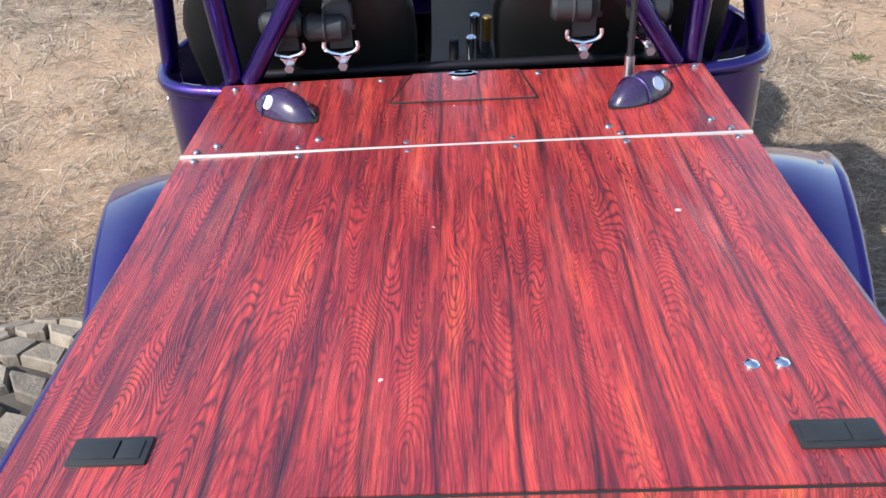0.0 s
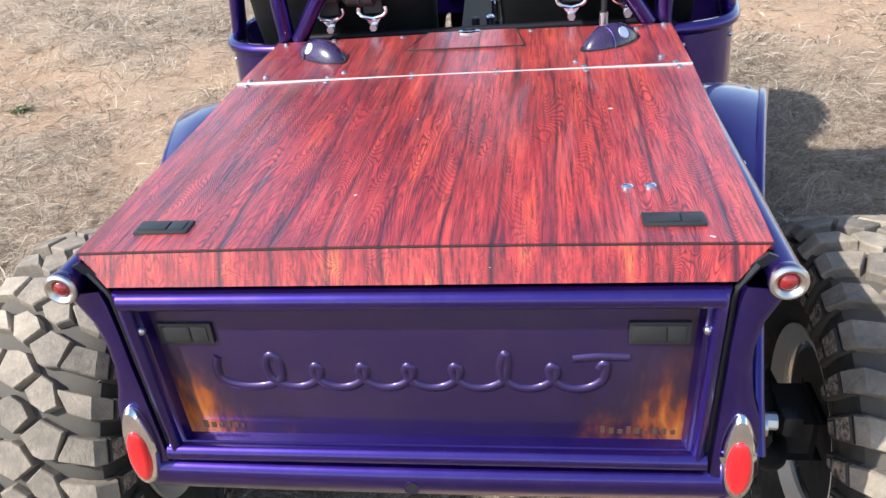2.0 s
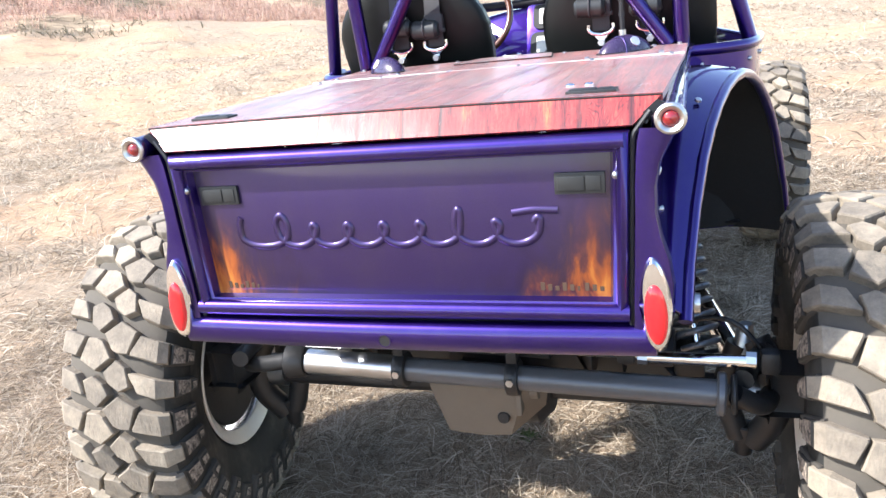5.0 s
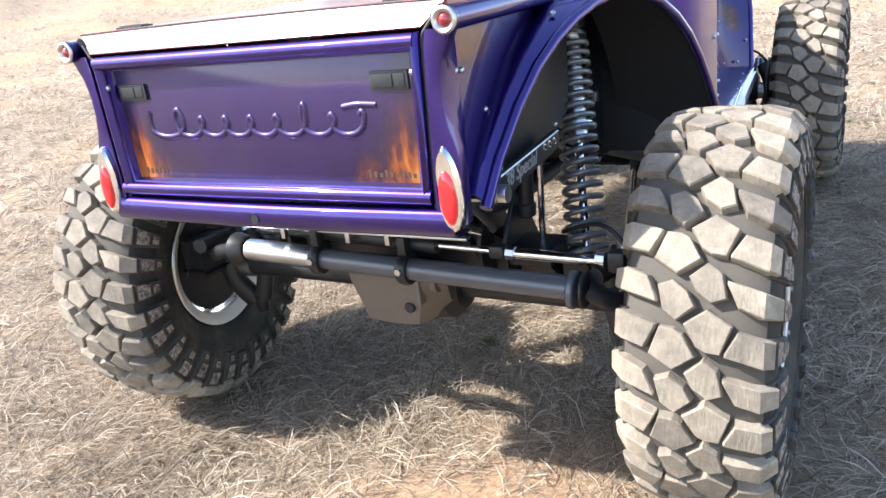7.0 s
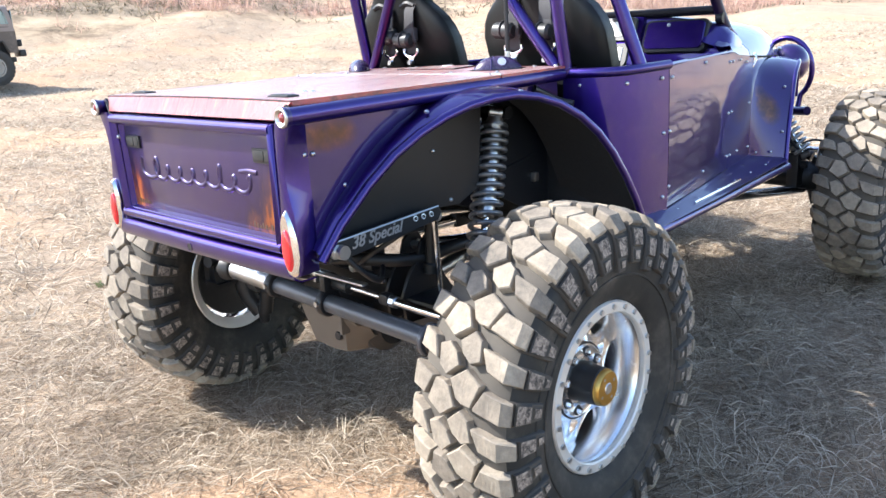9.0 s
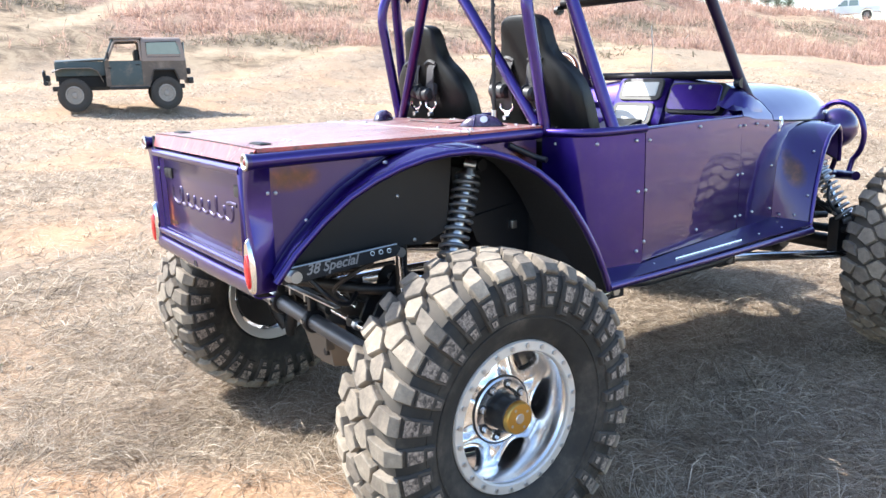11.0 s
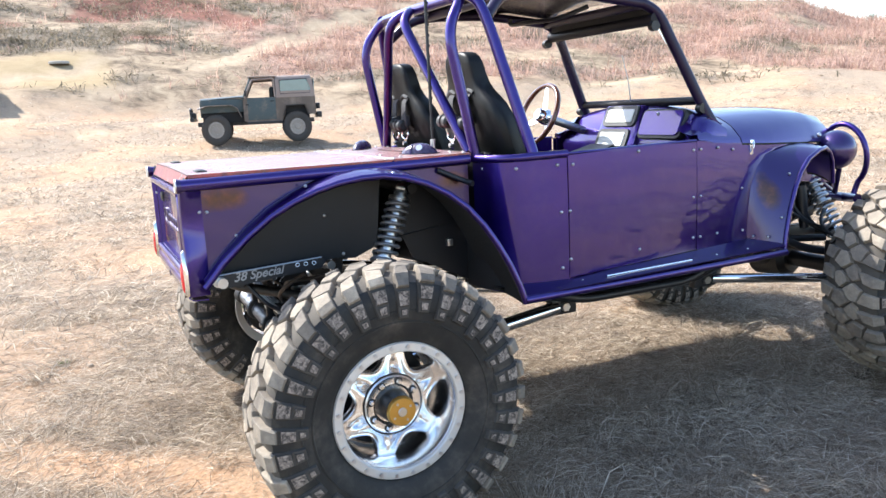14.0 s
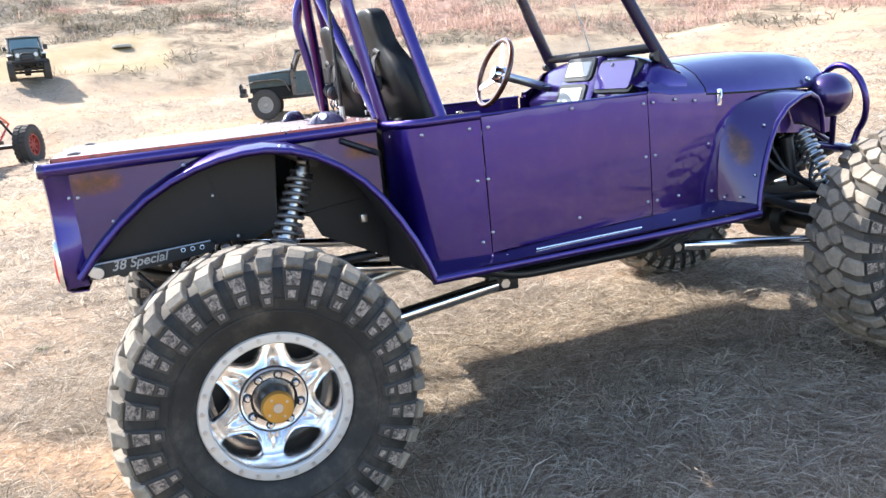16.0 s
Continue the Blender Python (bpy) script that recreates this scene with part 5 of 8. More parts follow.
for s in (-1, 1):
    catch = part("hood_latch", block((s * 0.500 - 0.008, 2.868, 1.205), (s * 0.500 + 0.010, 2.890, 1.275), 0.005), CHROME, C, "chrome hood latch")
    part("loop", tube([(s * 0.510, 2.872, 1.215), (s * 0.520, 2.879, 1.24), (s * 0.510, 2.886, 1.268)], 0.004, 8, 0.01), CHROME, catch)
    part("hood_side", sheet([[(s * 0.512, 2.845, 1.258), (s * 0.486, 3.0, 1.246), (s * 0.444, 3.2, 1.236), (s * 0.33, 3.62, 1.203)], [(s * 0.512, 2.845, 1.10), (s * 0.488, 3.0, 1.10), (s * 0.45, 3.2, 1.12), (s * 0.33, 3.63, 1.1)], [(s * 0.508, 2.845, 0.80), (s * 0.480, 3.0, 0.88), (s * 0.45, 3.2, 1.05), (s * 0.33, 3.64, 1.0)]], 0.004), PURPLE, C, "purple engine side panel")
    part("bolt", dome((s * 0.40, 3.42, 1.262), (s, 0, 0.4), 0.012, 0.012), STEEL, hood)
part("grille_shell", sheet([[(x, 3.68 - 0.15 * abs(x), z) for x in (-0.31, -0.2, 0, 0.2, 0.31)] for z in (1.20, 1.05, 0.92)], 0.01), PURPLE_DARK, C, "purple grille shell")

# headlamps, stinger hoops and front bumper
for s in (-1, 1):
    m = Matrix.Translation((s * 0.415, 3.530, 1.180)) @ Euler((0, 0, -math.pi / 2)).to_matrix().to_4x4()
    prof = [(0.095 * math.sin(a) - 0.0, max(0.0006, 0.100 * math.cos(a))) for a in [-math.pi / 2 + math.pi * i / 18 * 0.80 for i in range(19)]]
    prof = [(-x, r) for x, r in prof]
    bowl = part("headlamp", moved(lathe(prof, 32, False), m), PURPLE_DARK, C, "round purple headlamp bowl", 80)
    part("lens", moved(lathe([(-0.058, 0.080), (-0.068, 0.05), (-0.072, 0.001)], 28, False), m), DASH_GLASS, bowl, "clear lamp lens", 80)
    part("lamp_stalk", tube([(s * 0.432, 3.54, 1.09), (s * 0.36, 3.60, 0.95)], 0.014, 8, 0), PURPLE_DARK, C)
    hoop = [(s * 0.345 + 0.138 * math.sin(a), 3.675 - 0.02 * math.cos(a), 1.140 + 0.165 * math.cos(a)) for a in [math.radians(-145 + 290 * i / 22) for i in range(23)]]
    hoop = [(hoop[0][0], 3.655, 0.93)] + hoop + [(hoop[-1][0], 3.655, 0.93)]
    part("stinger_hoop", tube(hoop, 0.015, 10, 0), PURPLE, C, "purple tube hoop guarding a headlamp", 80)
part("front_bumper", tube([(-0.50, 3.60, 0.93), (-0.38, 3.67, 0.92), (0.38, 3.67, 0.92), (0.50, 3.60, 0.93)], 0.024, 12, 0.08), PURPLE_DARK, C, "purple tube front bumper")
for s in (-1, 1):
    part("bumper_brace", tube([(s * 0.36, 3.66, 0.92), (s * 0.33, 3.38, 0.99)], 0.018, 10, 0), PURPLE_DARK, C)
    part("hood_brace", tube([(s * 0.30, 3.65, 0.95), (s * 0.34, 3.38, 1.10)], 0.014, 10, 0), PURPLE_DARK, C)

# ---- roll cage, windscreen, roof ----
R = 0.0215
for s in (-1, 1):
    k = 0.03
    leg = part("cage_leg", tube([(s * 0.470, 1.535 + k, 1.305), (s * 0.462, 1.440 + k, 1.785), (s * 0.425, 1.515 + k * 1.6, 1.912), (s * 0.30, 1.525 + k * 1.2, 1.912), (0.0, 1.53, 1.906)], R, 14, 0.09), PURPLE, C, "purple main hoop tube", 80)
    part("weld_foot", disc_solid((s * 0.470, 1.537 + k, 1.296), (s * 0.470, 1.535 + k, 1.312), 0.034, 16), PURPLE, leg)
    part("cage_leg", tube([(s * 0.648, 1.716, 1.295), (s * (0.500 if s > 0 else 0.555), 1.615, 1.830), (s * (0.470 if s > 0 else 0.515), 1.595, 1.895), (s * 0.43, 1.535 + k, 1.918)], R, 14, 0.08), PURPLE, C, "purple forward cage leg", 80)
    part("cage_diagonal", tube([(s * 0.436, 1.525 + k, 1.32), (s * 0.080, 1.455, 1.845), (s * 0.055, 1.49, 1.890), (s * 0.01, 1.53, 1.905)], R * 0.95, 14, 0.07), PURPLE, C, "purple diagonal cage brace", 80)
    part("roof_rail", tube([(s * 0.495, 1.625, 1.825), (s * 0.440, 1.72, 1.915), (s * 0.390, 1.85, 1.925), (s * 0.38, 2.10, 1.925), (s * 0.382, 2.425, 1.885)], R, 14, 0.07), CAGE_DARK, C, "dark purple roof rail", 80)
    post = part("screen_post", tube([(s * 0.382, 2.40, 1.89), (s * 0.392, 2.475, 1.855), (s * 0.455, 2.66, 1.43), (s * 0.505, 2.735, 1.262)], R * 1.05, 14, 0.06), CAGE_DARK, C, "dark windscreen post tube", 80)
    part("hinge_clamp", disc_solid((s * 0.445, 2.645, 1.43), (s * 0.475, 2.645, 1.43), 0.022, 14), BLACK, post)
    part("hinge_clamp", disc_solid((s * 0.405, 2.435, 1.79), (s * 0.43, 2.435, 1.79), 0.022, 14), BLACK, post)
part("screen_bar", tube([(-0.450, 2.650, 1.463), (0.450, 2.650, 1.463)], 0.019, 12, 0), SCREEN_BLACK, C, "black lower windscreen bar")
part("screen_bar", tube([(-0.405, 2.455, 1.822), (0.405, 2.455, 1.822)], 0.026, 12, 0), SCREEN_BLACK, C, "black upper windscreen bar")
part("roof_bar", tube([(-0.382, 2.41, 1.885), (0.382, 2.41, 1.885)], R, 12, 0), CAGE_DARK, C)
part("roof_bar", tube([(-0.382, 1.80, 1.925), (0.382, 1.80, 1.925)], R, 12, 0), CAGE_DARK, C)
part("roof_panel", sheet([[(x, y, z + 0.022 - 0.02 * (x / 0.4) ** 2) for x in (-0.395, -0.25, 0, 0.25, 0.395)] for y, z in ((1.72, 1.925), (1.95, 1.942), (2.2, 1.935), (2.43, 1.905))], 0.010), ROOF_GLOSS, C, "black roof panel", 60)
part("header_panel", sheet([[(x, 2.420, 1.893) for x in (-0.385, 0, 0.385)], [(x, 2.452, 1.815) for x in (-0.392, 0, 0.392)]], 0.008), ROOF_BLACK, C, "black panel above the windscreen")
glass = part("windscreen", sheet([[(x * 0.44, 2.648, 1.462) for x in (-1, 0, 1)], [(x * 0.395, 2.465, 1.80) for x in (-1, 0, 1)]], 0.005), GLASS, C, "clear windscreen pane")
glass.visible_shadow = False
part("crack", tube([(x, 2.650 - 0.535 * (z - 1.445), z) for x, z in ((0.085, 1.69), (0.066, 1.64), (0.052, 1.60), (0.022, 1.545), (-0.02, 1.475))], 0.0024, 6, 0), WHITE, glass, "pale crack across the glass")
part("crack", tube([(x, 2.650 - 0.535 * (z - 1.445), z) for x, z in ((0.27, 1.64), (0.245, 1.625), (0.23, 1.605))], 0.001, 6, 0), WHITE, glass)
part("mirror_frame", tube([(0.30, 2.20, 1.885), (0.22, 2.10, 1.84), (0.08, 2.06, 1.845), (-0.10, 2.06, 1.85), (-0.2, 2.12, 1.885)], 0.010, 8, 0.06), BLACK, C, "long rear-view mirror under the roof")

# ---- cockpit ----
def racing_seat(cx):
    """A high-backed bucket seat: shell sections from the cushion up to the head restraint."""
    seat = part("seat_back", seat_shell(cx), VINYL, C, "black high-backed bucket seat", 60)
    part("seat_cushion", block((cx - 0.21, 1.78, 0.93), (cx + 0.21, 2.20, 1.07), 0.05), FABRIC, seat)
    for sgn in (-1, 1):
        part("harness_slot", tube([(cx + sgn * 0.075 - 0.035, 1.592, 1.545), (cx + sgn * 0.075, 1.588, 1.560), (cx + sgn * 0.075 + 0.035, 1.592, 1.545)], 0.011, 8, 0.02), PLASTIC, seat)
    return seat


def seat_shell(cx):
    sec = ((1.02, 1.795, 0.20, 0.040), (1.15, 1.750, 0.225, 0.046), (1.28, 1.702, 0.24, 0.050), (1.36, 1.673, 0.245, 0.050), (1.42, 1.654, 0.244, 0.049), (1.465, 1.641, 0.230, 0.046), (1.50, 1.632, 0.208, 0.043), (1.53, 1.624, 0.176, 0.038),
           (1.555, 1.618, 0.146, 0.034), (1.58, 1.612, 0.127, 0.031), (1.615, 1.604, 0.117, 0.028), (1.655, 1.596, 0.112, 0.026), (1.683, 1.589, 0.100, 0.023), (1.699, 1.585, 0.078, 0.018), (1.706, 1.582, 0.045, 0.010))
    rows = []
    for z, y, hw, d in sec:
        row = []
        for k in range(25):
            a = 2 * math.pi * k / 24
            ca, sa = math.cos(a), math.sin(a)
            ex = abs(ca) ** 0.6 * (1 if ca > 0 else -1)
            ey = abs(sa) ** 0.7 * (1 if sa > 0 else -1)
            row.append((cx + hw * ex, y + d * ey + (0.035 * ex * ex if sa > 0 else 0.0), z))
        rows.append(row)
    vs, fs = sheet(rows)
    n = len(sec)
    fs.append(tuple(range((n - 1) * 25, n * 25)))
    return vs, fs


for cx in (-0.335, 0.315):
    racing_seat(cx)
# shoulder belts over the seat backs, each with a chrome hook plate and bolt
for cx in (-0.352, -0.241, 0.252, 0.386):
    belt = part("shoulder_belt", sheet([[(cx - 0.024, y, z), (cx + 0.024, y, z)] for y, z in ((1.585, 1.372), (1.583, 1.40), (1.572, 1.46), (1.578, 1.525), (1.60, 1.56))], 0.004), WEBBING, C, "black webbing shoulder belt")
    part("pad", block((cx - 0.030, 1.566, 1.415), (cx + 0.030, 1.592, 1.468), 0.01), WEBBING, belt)
    part("adjuster", block((cx - 0.034, 1.570, 1.412), (cx + 0.034, 1.580, 1.424), 0.003), IRON, belt)
    hook = [(cx + q * 0.034, 1.574, 1.372 + h) for q, h in ((-1.0, 0.018), (-1.05, 0.004), (-0.75, -0.006), (0.0, -0.012), (0.75, -0.006), (1.05, 0.004), (1.0, 0.018))]
    part("hook_plate", tube(hook, 0.0052, 8, 0.006), CHROME, belt, "chrome hook plate")
    part("hook_plate", prism([(-0.022, 0.0), (0.022, 0.0), (0.006, -0.022), (-0.006, -0.022)], 0.003, Matrix(((1, 0, 0, cx), (0, 0, -1, 1.576), (0, 1, 0, 1.364), (0, 0, 0, 1)))), CHROME, belt)
    part("bolt", disc_solid((cx, 1.580, 1.340), (cx, 1.560, 1.340), 0.010, 6), STEEL, belt)
for cx, z in ((-0.352, 1.438), (-0.265, 1.425), (0.225, 1.440), (0.375, 1.430)):
    roll = part("harness_pad", disc_solid((cx - 0.042, 1.560, z), (cx + 0.042, 1.560, z - 0.004), 0.027, 16, None, 0.009), PLASTIC, C, "rolled black harness pad")
    part("pad_strap", tube([(cx, 1.560 + 0.029 * math.sin(a), z + 0.029 * math.cos(a)) for a in [2 * math.pi * i / 14 for i in range(14)]], 0.003, 6, 0, True), WEBBING, roll)
part("harness_bar", tube([(-0.46, 1.64, 1.300), (0.46, 1.64, 1.300)], 0.011, 12, 0), SCREEN_BLACK, C)

# dash
DASH = []
for x in [(-0.50 + 0.05 * i) for i in range(21)]:
    k = abs(x) / 0.5
    top = 1.452 - 0.065 * k ** 3
    DASH.append([(x, 2.72, top - 0.03), (x, 2.66, top), (x, 2.63, top - 0.006), (x, 2.61, top - 0.03), (x, 2.56, 1.26), (x, 2.59, 1.10)])
dash = part("dashboard", sheet(DASH, -0.005), PURPLE, C, "purple dashboard with gauge screens", 60)
for s in (-1, 1):
    rows = [[(s * 0.43, y, top), (s * 0.478, y, top - 0.016), (s * 0.512, y, top - 0.045), (s * (door_x(y) - 0.022), y, 1.302), (s * (door_x(y) - 0.014), y, 1.16)] for y, top in ((2.548, 1.335), (2.580, 1.368), (2.605, 1.402), (2.64, 1.412), (2.68, 1.400), (2.73, 1.372))]
    part("dash_end", sheet(rows, 0.004), PURPLE, dash, smooth=60)
TILT_BACK = Matrix.Translation((0, 2.580, 1.34)) @ Euler((radians(-20), 0, 0)).to_matrix().to_4x4()
pod = part("gauge_pod", block((-0.190, -0.012, -0.115), (0.130, 0.05, 0.125), 0.03, TILT_BACK), PURPLE, dash, "raised purple gauge pod")


def soft_box(x0, x1, z0, z1, r, y0, y1):
    """A plate on the dash with round corners, from depth y1 out to y0."""
    outline = []
    for cx, cz, a0 in ((x1 - r, z1 - r, 0), (x0 + r, z1 - r, 90), (x0 + r, z0 + r, 180), (x1 - r, z0 + r, 270)):
        outline += [(cx + r * math.cos(radians(a0 + 18 * k)), cz + r * math.sin(radians(a0 + 18 * k))) for k in range(6)]
    return prism(outline, y1 - y0, TILT_BACK @ Matrix(((1, 0, 0, 0), (0, 0, -1, y1), (0, 1, 0, 0), (0, 0, 0, 1))), 0.003)


for x0, x1, z0, z1 in ((-0.155, 0.100, 0.008, 0.114), (-0.165, 0.082, -0.112, -0.004)):
    part("gauge_bezel", soft_box(x0, x1, z0, z1, 0.026, -0.020, 0.0), PLASTIC, pod, "dark gauge bezel")
    part("gauge_face", soft_box(x0 + 0.026, x1 - 0.026, z0 + 0.019, z1 - 0.019, 0.008, -0.0235, -0.012), DASH_GLASS, pod, "pale gauge face")
glove = part("glove_panel", soft_box(0.145, 0.440, -0.050, 0.092, 0.026, -0.020, 0.02), BLACK, dash, "black-edged glove box lid")
part("glove_lid", soft_box(0.157, 0.428, -0.036, 0.082, 0.022, -0.026, -0.008), PURPLE, glove)
part("bolt", dome(TILT_BACK @ Vector((0.262, -0.027, 0.066)), (0, -1, 0.3), 0.008), STEEL, glove)
for i in range(4):
    part("switch", disc_solid((-0.40 + i * 0.028, 2.59, 1.335), (-0.40 + i * 0.028, 2.545, 1.34), 0.006, 8), CHROME, dash)
part("console", sheet([[(-0.075, 1.60, 1.12), (-0.075, 1.60, 1.20), (0.09, 1.60, 1.20), (0.09, 1.60, 1.12)], [(-0.075, 2.1, 1.10), (-0.075, 2.1, 1.17), (0.09, 2.1, 1.17), (0.09, 2.1, 1.10)], [(-0.08, 2.46, 1.10), (-0.08, 2.46, 1.27), (0.10, 2.46, 1.27), (0.10, 2.46, 1.10)]], 0.005), VINYL, C, "black centre console")
for x, y, z, mt in ((-0.019, 1.95, 1.24, PLASTIC), (0.024, 1.95, 1.243, CHROME), (0.036, 2.02, 1.275, CHROME), (0.066, 2.02, 1.268, GOLD)):
    lever = part("shift_lever", tube([(x, y, 1.16), (x + 0.002, y - 0.005, z - 0.04)], 0.006, 8, 0), STEEL, C, "shift lever with metal grip")
    part("grip", disc_solid((x + 0.002, y - 0.005, z - 0.055), (x + 0.004, y - 0.010, z + 0.012), 0.0125, 14, bevel=0.003), mt, lever)
    part("gaiter", disc_solid((x, y, 1.14), (x + 0.001, y - 0.003, z - 0.05), 0.020, 12, 0.010), PLASTIC, lever)

# steering wheel and column
W = Vector((-0.345, 2.335, 1.428))
axis = Vector((0.0, -0.93, 0.36)).normalized()
q = axis.to_track_quat("X", "Z").to_matrix().to_4x4()
q.translation = W
rim_pts = [q @ Vector((0, 0.158 * math.cos(a), 0.158 * math.sin(a))) for a in [2 * math.pi * i / 40 for i in range(40)]]
wheel = part("steering_wheel", tube(rim_pts, 0.0125, 10, 0, True), WOOD_RIM, C, "wood-rimmed steering wheel with chrome spokes", 80)
for a in (90, 210, 330):
    d = Vector((0, math.cos(radians(a)), math.sin(radians(a))))
    part("spoke", sheet([[q @ (Vector((-0.03, 0, 0)) + d * 0.02 + d.cross(Vector((1, 0, 0))) * w) for w in (-0.022, 0.022)], [q @ (d * 0.154 + d.cross(Vector((1, 0, 0))) * w) for w in (-0.012, 0.012)]], 0.004), CHROME, wheel)
part("boss", disc_solid(q @ Vector((-0.05, 0, 0)), q @ Vector((0.008, 0, 0)), 0.042, 20, 0.034, 0.006), CHROME, wheel)
part("steering_column", tube([q @ Vector((-0.04, 0, 0)), q @ Vector((-0.30, 0, 0))], 0.021, 14, 0), STEEL, C, "bare steel steering column")
ant = part("antenna", tube([(0.322, 1.452, 1.32), (0.322, 1.45, 1.72), (0.315, 1.447, 2.9)], 0.0065, 8, 0), BLACK, C, "black whip antenna")
part("spring_base", disc_solid((0.322, 1.452, LID_Z), (0.322, 1.452, LID_Z + 0.055), 0.010, 12), STEEL, ant)
for i in range(14):
    part("ridge", disc_solid((0.322, 1.452, LID_Z + 0.09 + i * 0.04), (0.322, 1.452, LID_Z + 0.10 + i * 0.04), 0.0085, 8), BLACK, ant)


# ---- wheels ----
TR = 0.463


def tread_place(u, h):
    """A place on the tyre's outside: u runs across the tread (1 at the shoulder, on to the sidewall), h outwards."""
    pts = ((0.0, 0.0, 0.0, 1.0), (0.5, 0.064, -0.002, 1.0), (0.85, 0.108, -0.007, 0.97), (1.0, 0.125, -0.014, 0.85), (1.12, 0.136, -0.030, 0.50), (1.25, 0.143, -0.052, 0.22), (1.5, 0.150, -0.095, 0.05), (1.9, 0.1525, -0.150, 0.0))
    a = abs(u)
    k = [float(np.interp(a, [p[0] for p in pts], [p[i] for p in pts])) for i in (1, 2, 3)]
    nx = math.sqrt(max(0.0, 1 - k[2] ** 2))
    s = 1 if u >= 0 else -1
    return s * (k[0] * 0.95 + nx * h), TR - 0.022 + k[1] + k[2] * h


NPITCH = 32
PITCH = 2 * math.pi / NPITCH


def bit(name, vs, fs, mats, tops=0):
    me = bpy.data.meshes.new(name)
    bm = bmesh.new()
    for v in vs:
        bm.verts.new(v)
    bm.verts.ensure_lookup_table()
    for i, f in enumerate(fs):
        bm.faces.new([bm.verts[k] for k in f]).material_index = 1 if i < tops else 0
    bmesh.ops.recalc_face_normals(bm, faces=bm.faces)
    bm.to_mesh(me)
    bm.free()
    finish(me, mats[0], 18)
    for m in mats[1:]:
        me.materials.append(m)
    return me


def tread_block(name, lines, h, mats=(TREAD,)):
    """A block that bends round the shoulder: cross lines (u, from, to) along the tread, raised by h with sloping sides."""
    vs, fs = [], []
    n = len(lines)
    for level, hh, grow in ((0, -0.006, 0.035), (1, h - 0.0035, 0.0), (2, h, -0.03)):
        for i, (u, a, b) in enumerate(lines):
            du = -grow * 0.6 * (1 if i == 0 else -1 if i == n - 1 else 0)
            x, r = tread_place(u + du * (1 if lines[-1][0] > lines[0][0] else -1), hh)
            g = grow if b - a > 0.12 else grow * 0.4
            for v in (a - g, b + g):
                vs.append((x, r * math.cos(v * PITCH), r * math.sin(v * PITCH)))
    for i in range(n - 1):
        k = 4 * n + 2 * i
        fs.append((k, k + 1, k + 3, k + 2))
    tops = len(fs)
    for lv in (0, 1):
        p, q = lv * 2 * n, (lv + 1) * 2 * n
        for i in range(n - 1):
            fs.append((p + 2 * i, q + 2 * i, q + 2 * i + 2, p + 2 * i + 2))
            fs.append((p + 2 * i + 1, p + 2 * i + 3, q + 2 * i + 3, q + 2 * i + 1))
        fs.append((p, p + 1, q + 1, q))
        e = 2 * (n - 1)
        fs.append((p + e, q + e, q + e + 1, p + e + 1))
    return bit(name, vs, fs, mats, tops if len(mats) > 1 else 0)


def crown_block(name, outline, h):
    """A five- or six-cornered block on the crown of the tread, with a narrow worn chamfer."""
    n = len(outline)
    cu, cv = sum(p[0] for p in outline) / n, sum(p[1] for p in outline) / n
    vs = []
    for hh, k in ((-0.006, 1.07), (h - 0.0035, 1.0), (h, 0.93)):
        for u, v in outline:
            x, r = tread_place(cu + (u - cu) * k, hh)
            a = (cv + (v - cv) * k) * PITCH
            vs.append((x, r * math.cos(a), r * math.sin(a)))
    fs = [tuple(range(2 * n, 3 * n))]
    for lv in (0, n):
        fs += [(lv + i, lv + (i + 1) % n, lv + n + (i + 1) % n, lv + n + i) for i in range(n)]
    return bit(name, vs, fs, (TREAD,))


def flip(lines):
    return [(-u, -b, -a) for u, a, b in reversed(lines)]


def flip_crown(outline):
    return [(-u, -v) for u, v in outline]


CROWN_A = [(-0.10, -0.33), (0.24, -0.66), (0.59, -0.36), (0.455, 0.24), (0.24, 0.22), (0.10, 0.12)]
CROWN_B = [(-0.06, -0.30), (0.21, -0.62), (0.42, -0.42), (0.51, 0.10), (0.29, 0.22), (0.06, 0.00)]
SHOULDER_A = [(0.505, 0.20, 0.27), (0.665, -0.25, 0.34), (0.97, -0.14, 0.48), (1.09, -0.09, 0.50)]
SHOULDER_B = [(0.50, -0.27, -0.20), (0.655, -0.22, 0.27), (0.95, -0.10, 0.44), (1.16, -0.01, 0.46)]
TREADS, BITER, LUGS = [], [], []
for lines, crown, off in ((SHOULDER_A, CROWN_A, 0), (SHOULDER_B, CROWN_B, 1)):
    for turn in (flip, None):
        TREADS.append((crown_block("tread_block", flip_crown(crown) if turn else crown, 0.024), off))
        TREADS.append((tread_block("tread_block", flip(lines) if turn else lines, 0.026), off))
for lines, h, off in (([(1.13, -0.09, 0.51), (1.36, -0.06, 0.49)], 0.020, 0), ([(1.40, 0.03, 0.42), (1.57, 0.05, 0.40)], 0.017, 0),
                      ([(1.205, -0.05, 0.49), (1.47, -0.01, 0.47)], 0.020, 1), ([(1.515, 0.07, 0.40), (1.67, 0.09, 0.38)], 0.017, 1)):
    for turned in (False, True):
        BITER.append((tread_block("side_biter", flip(lines) if turned else lines, h, (SIDEWALL, WORN)), off))

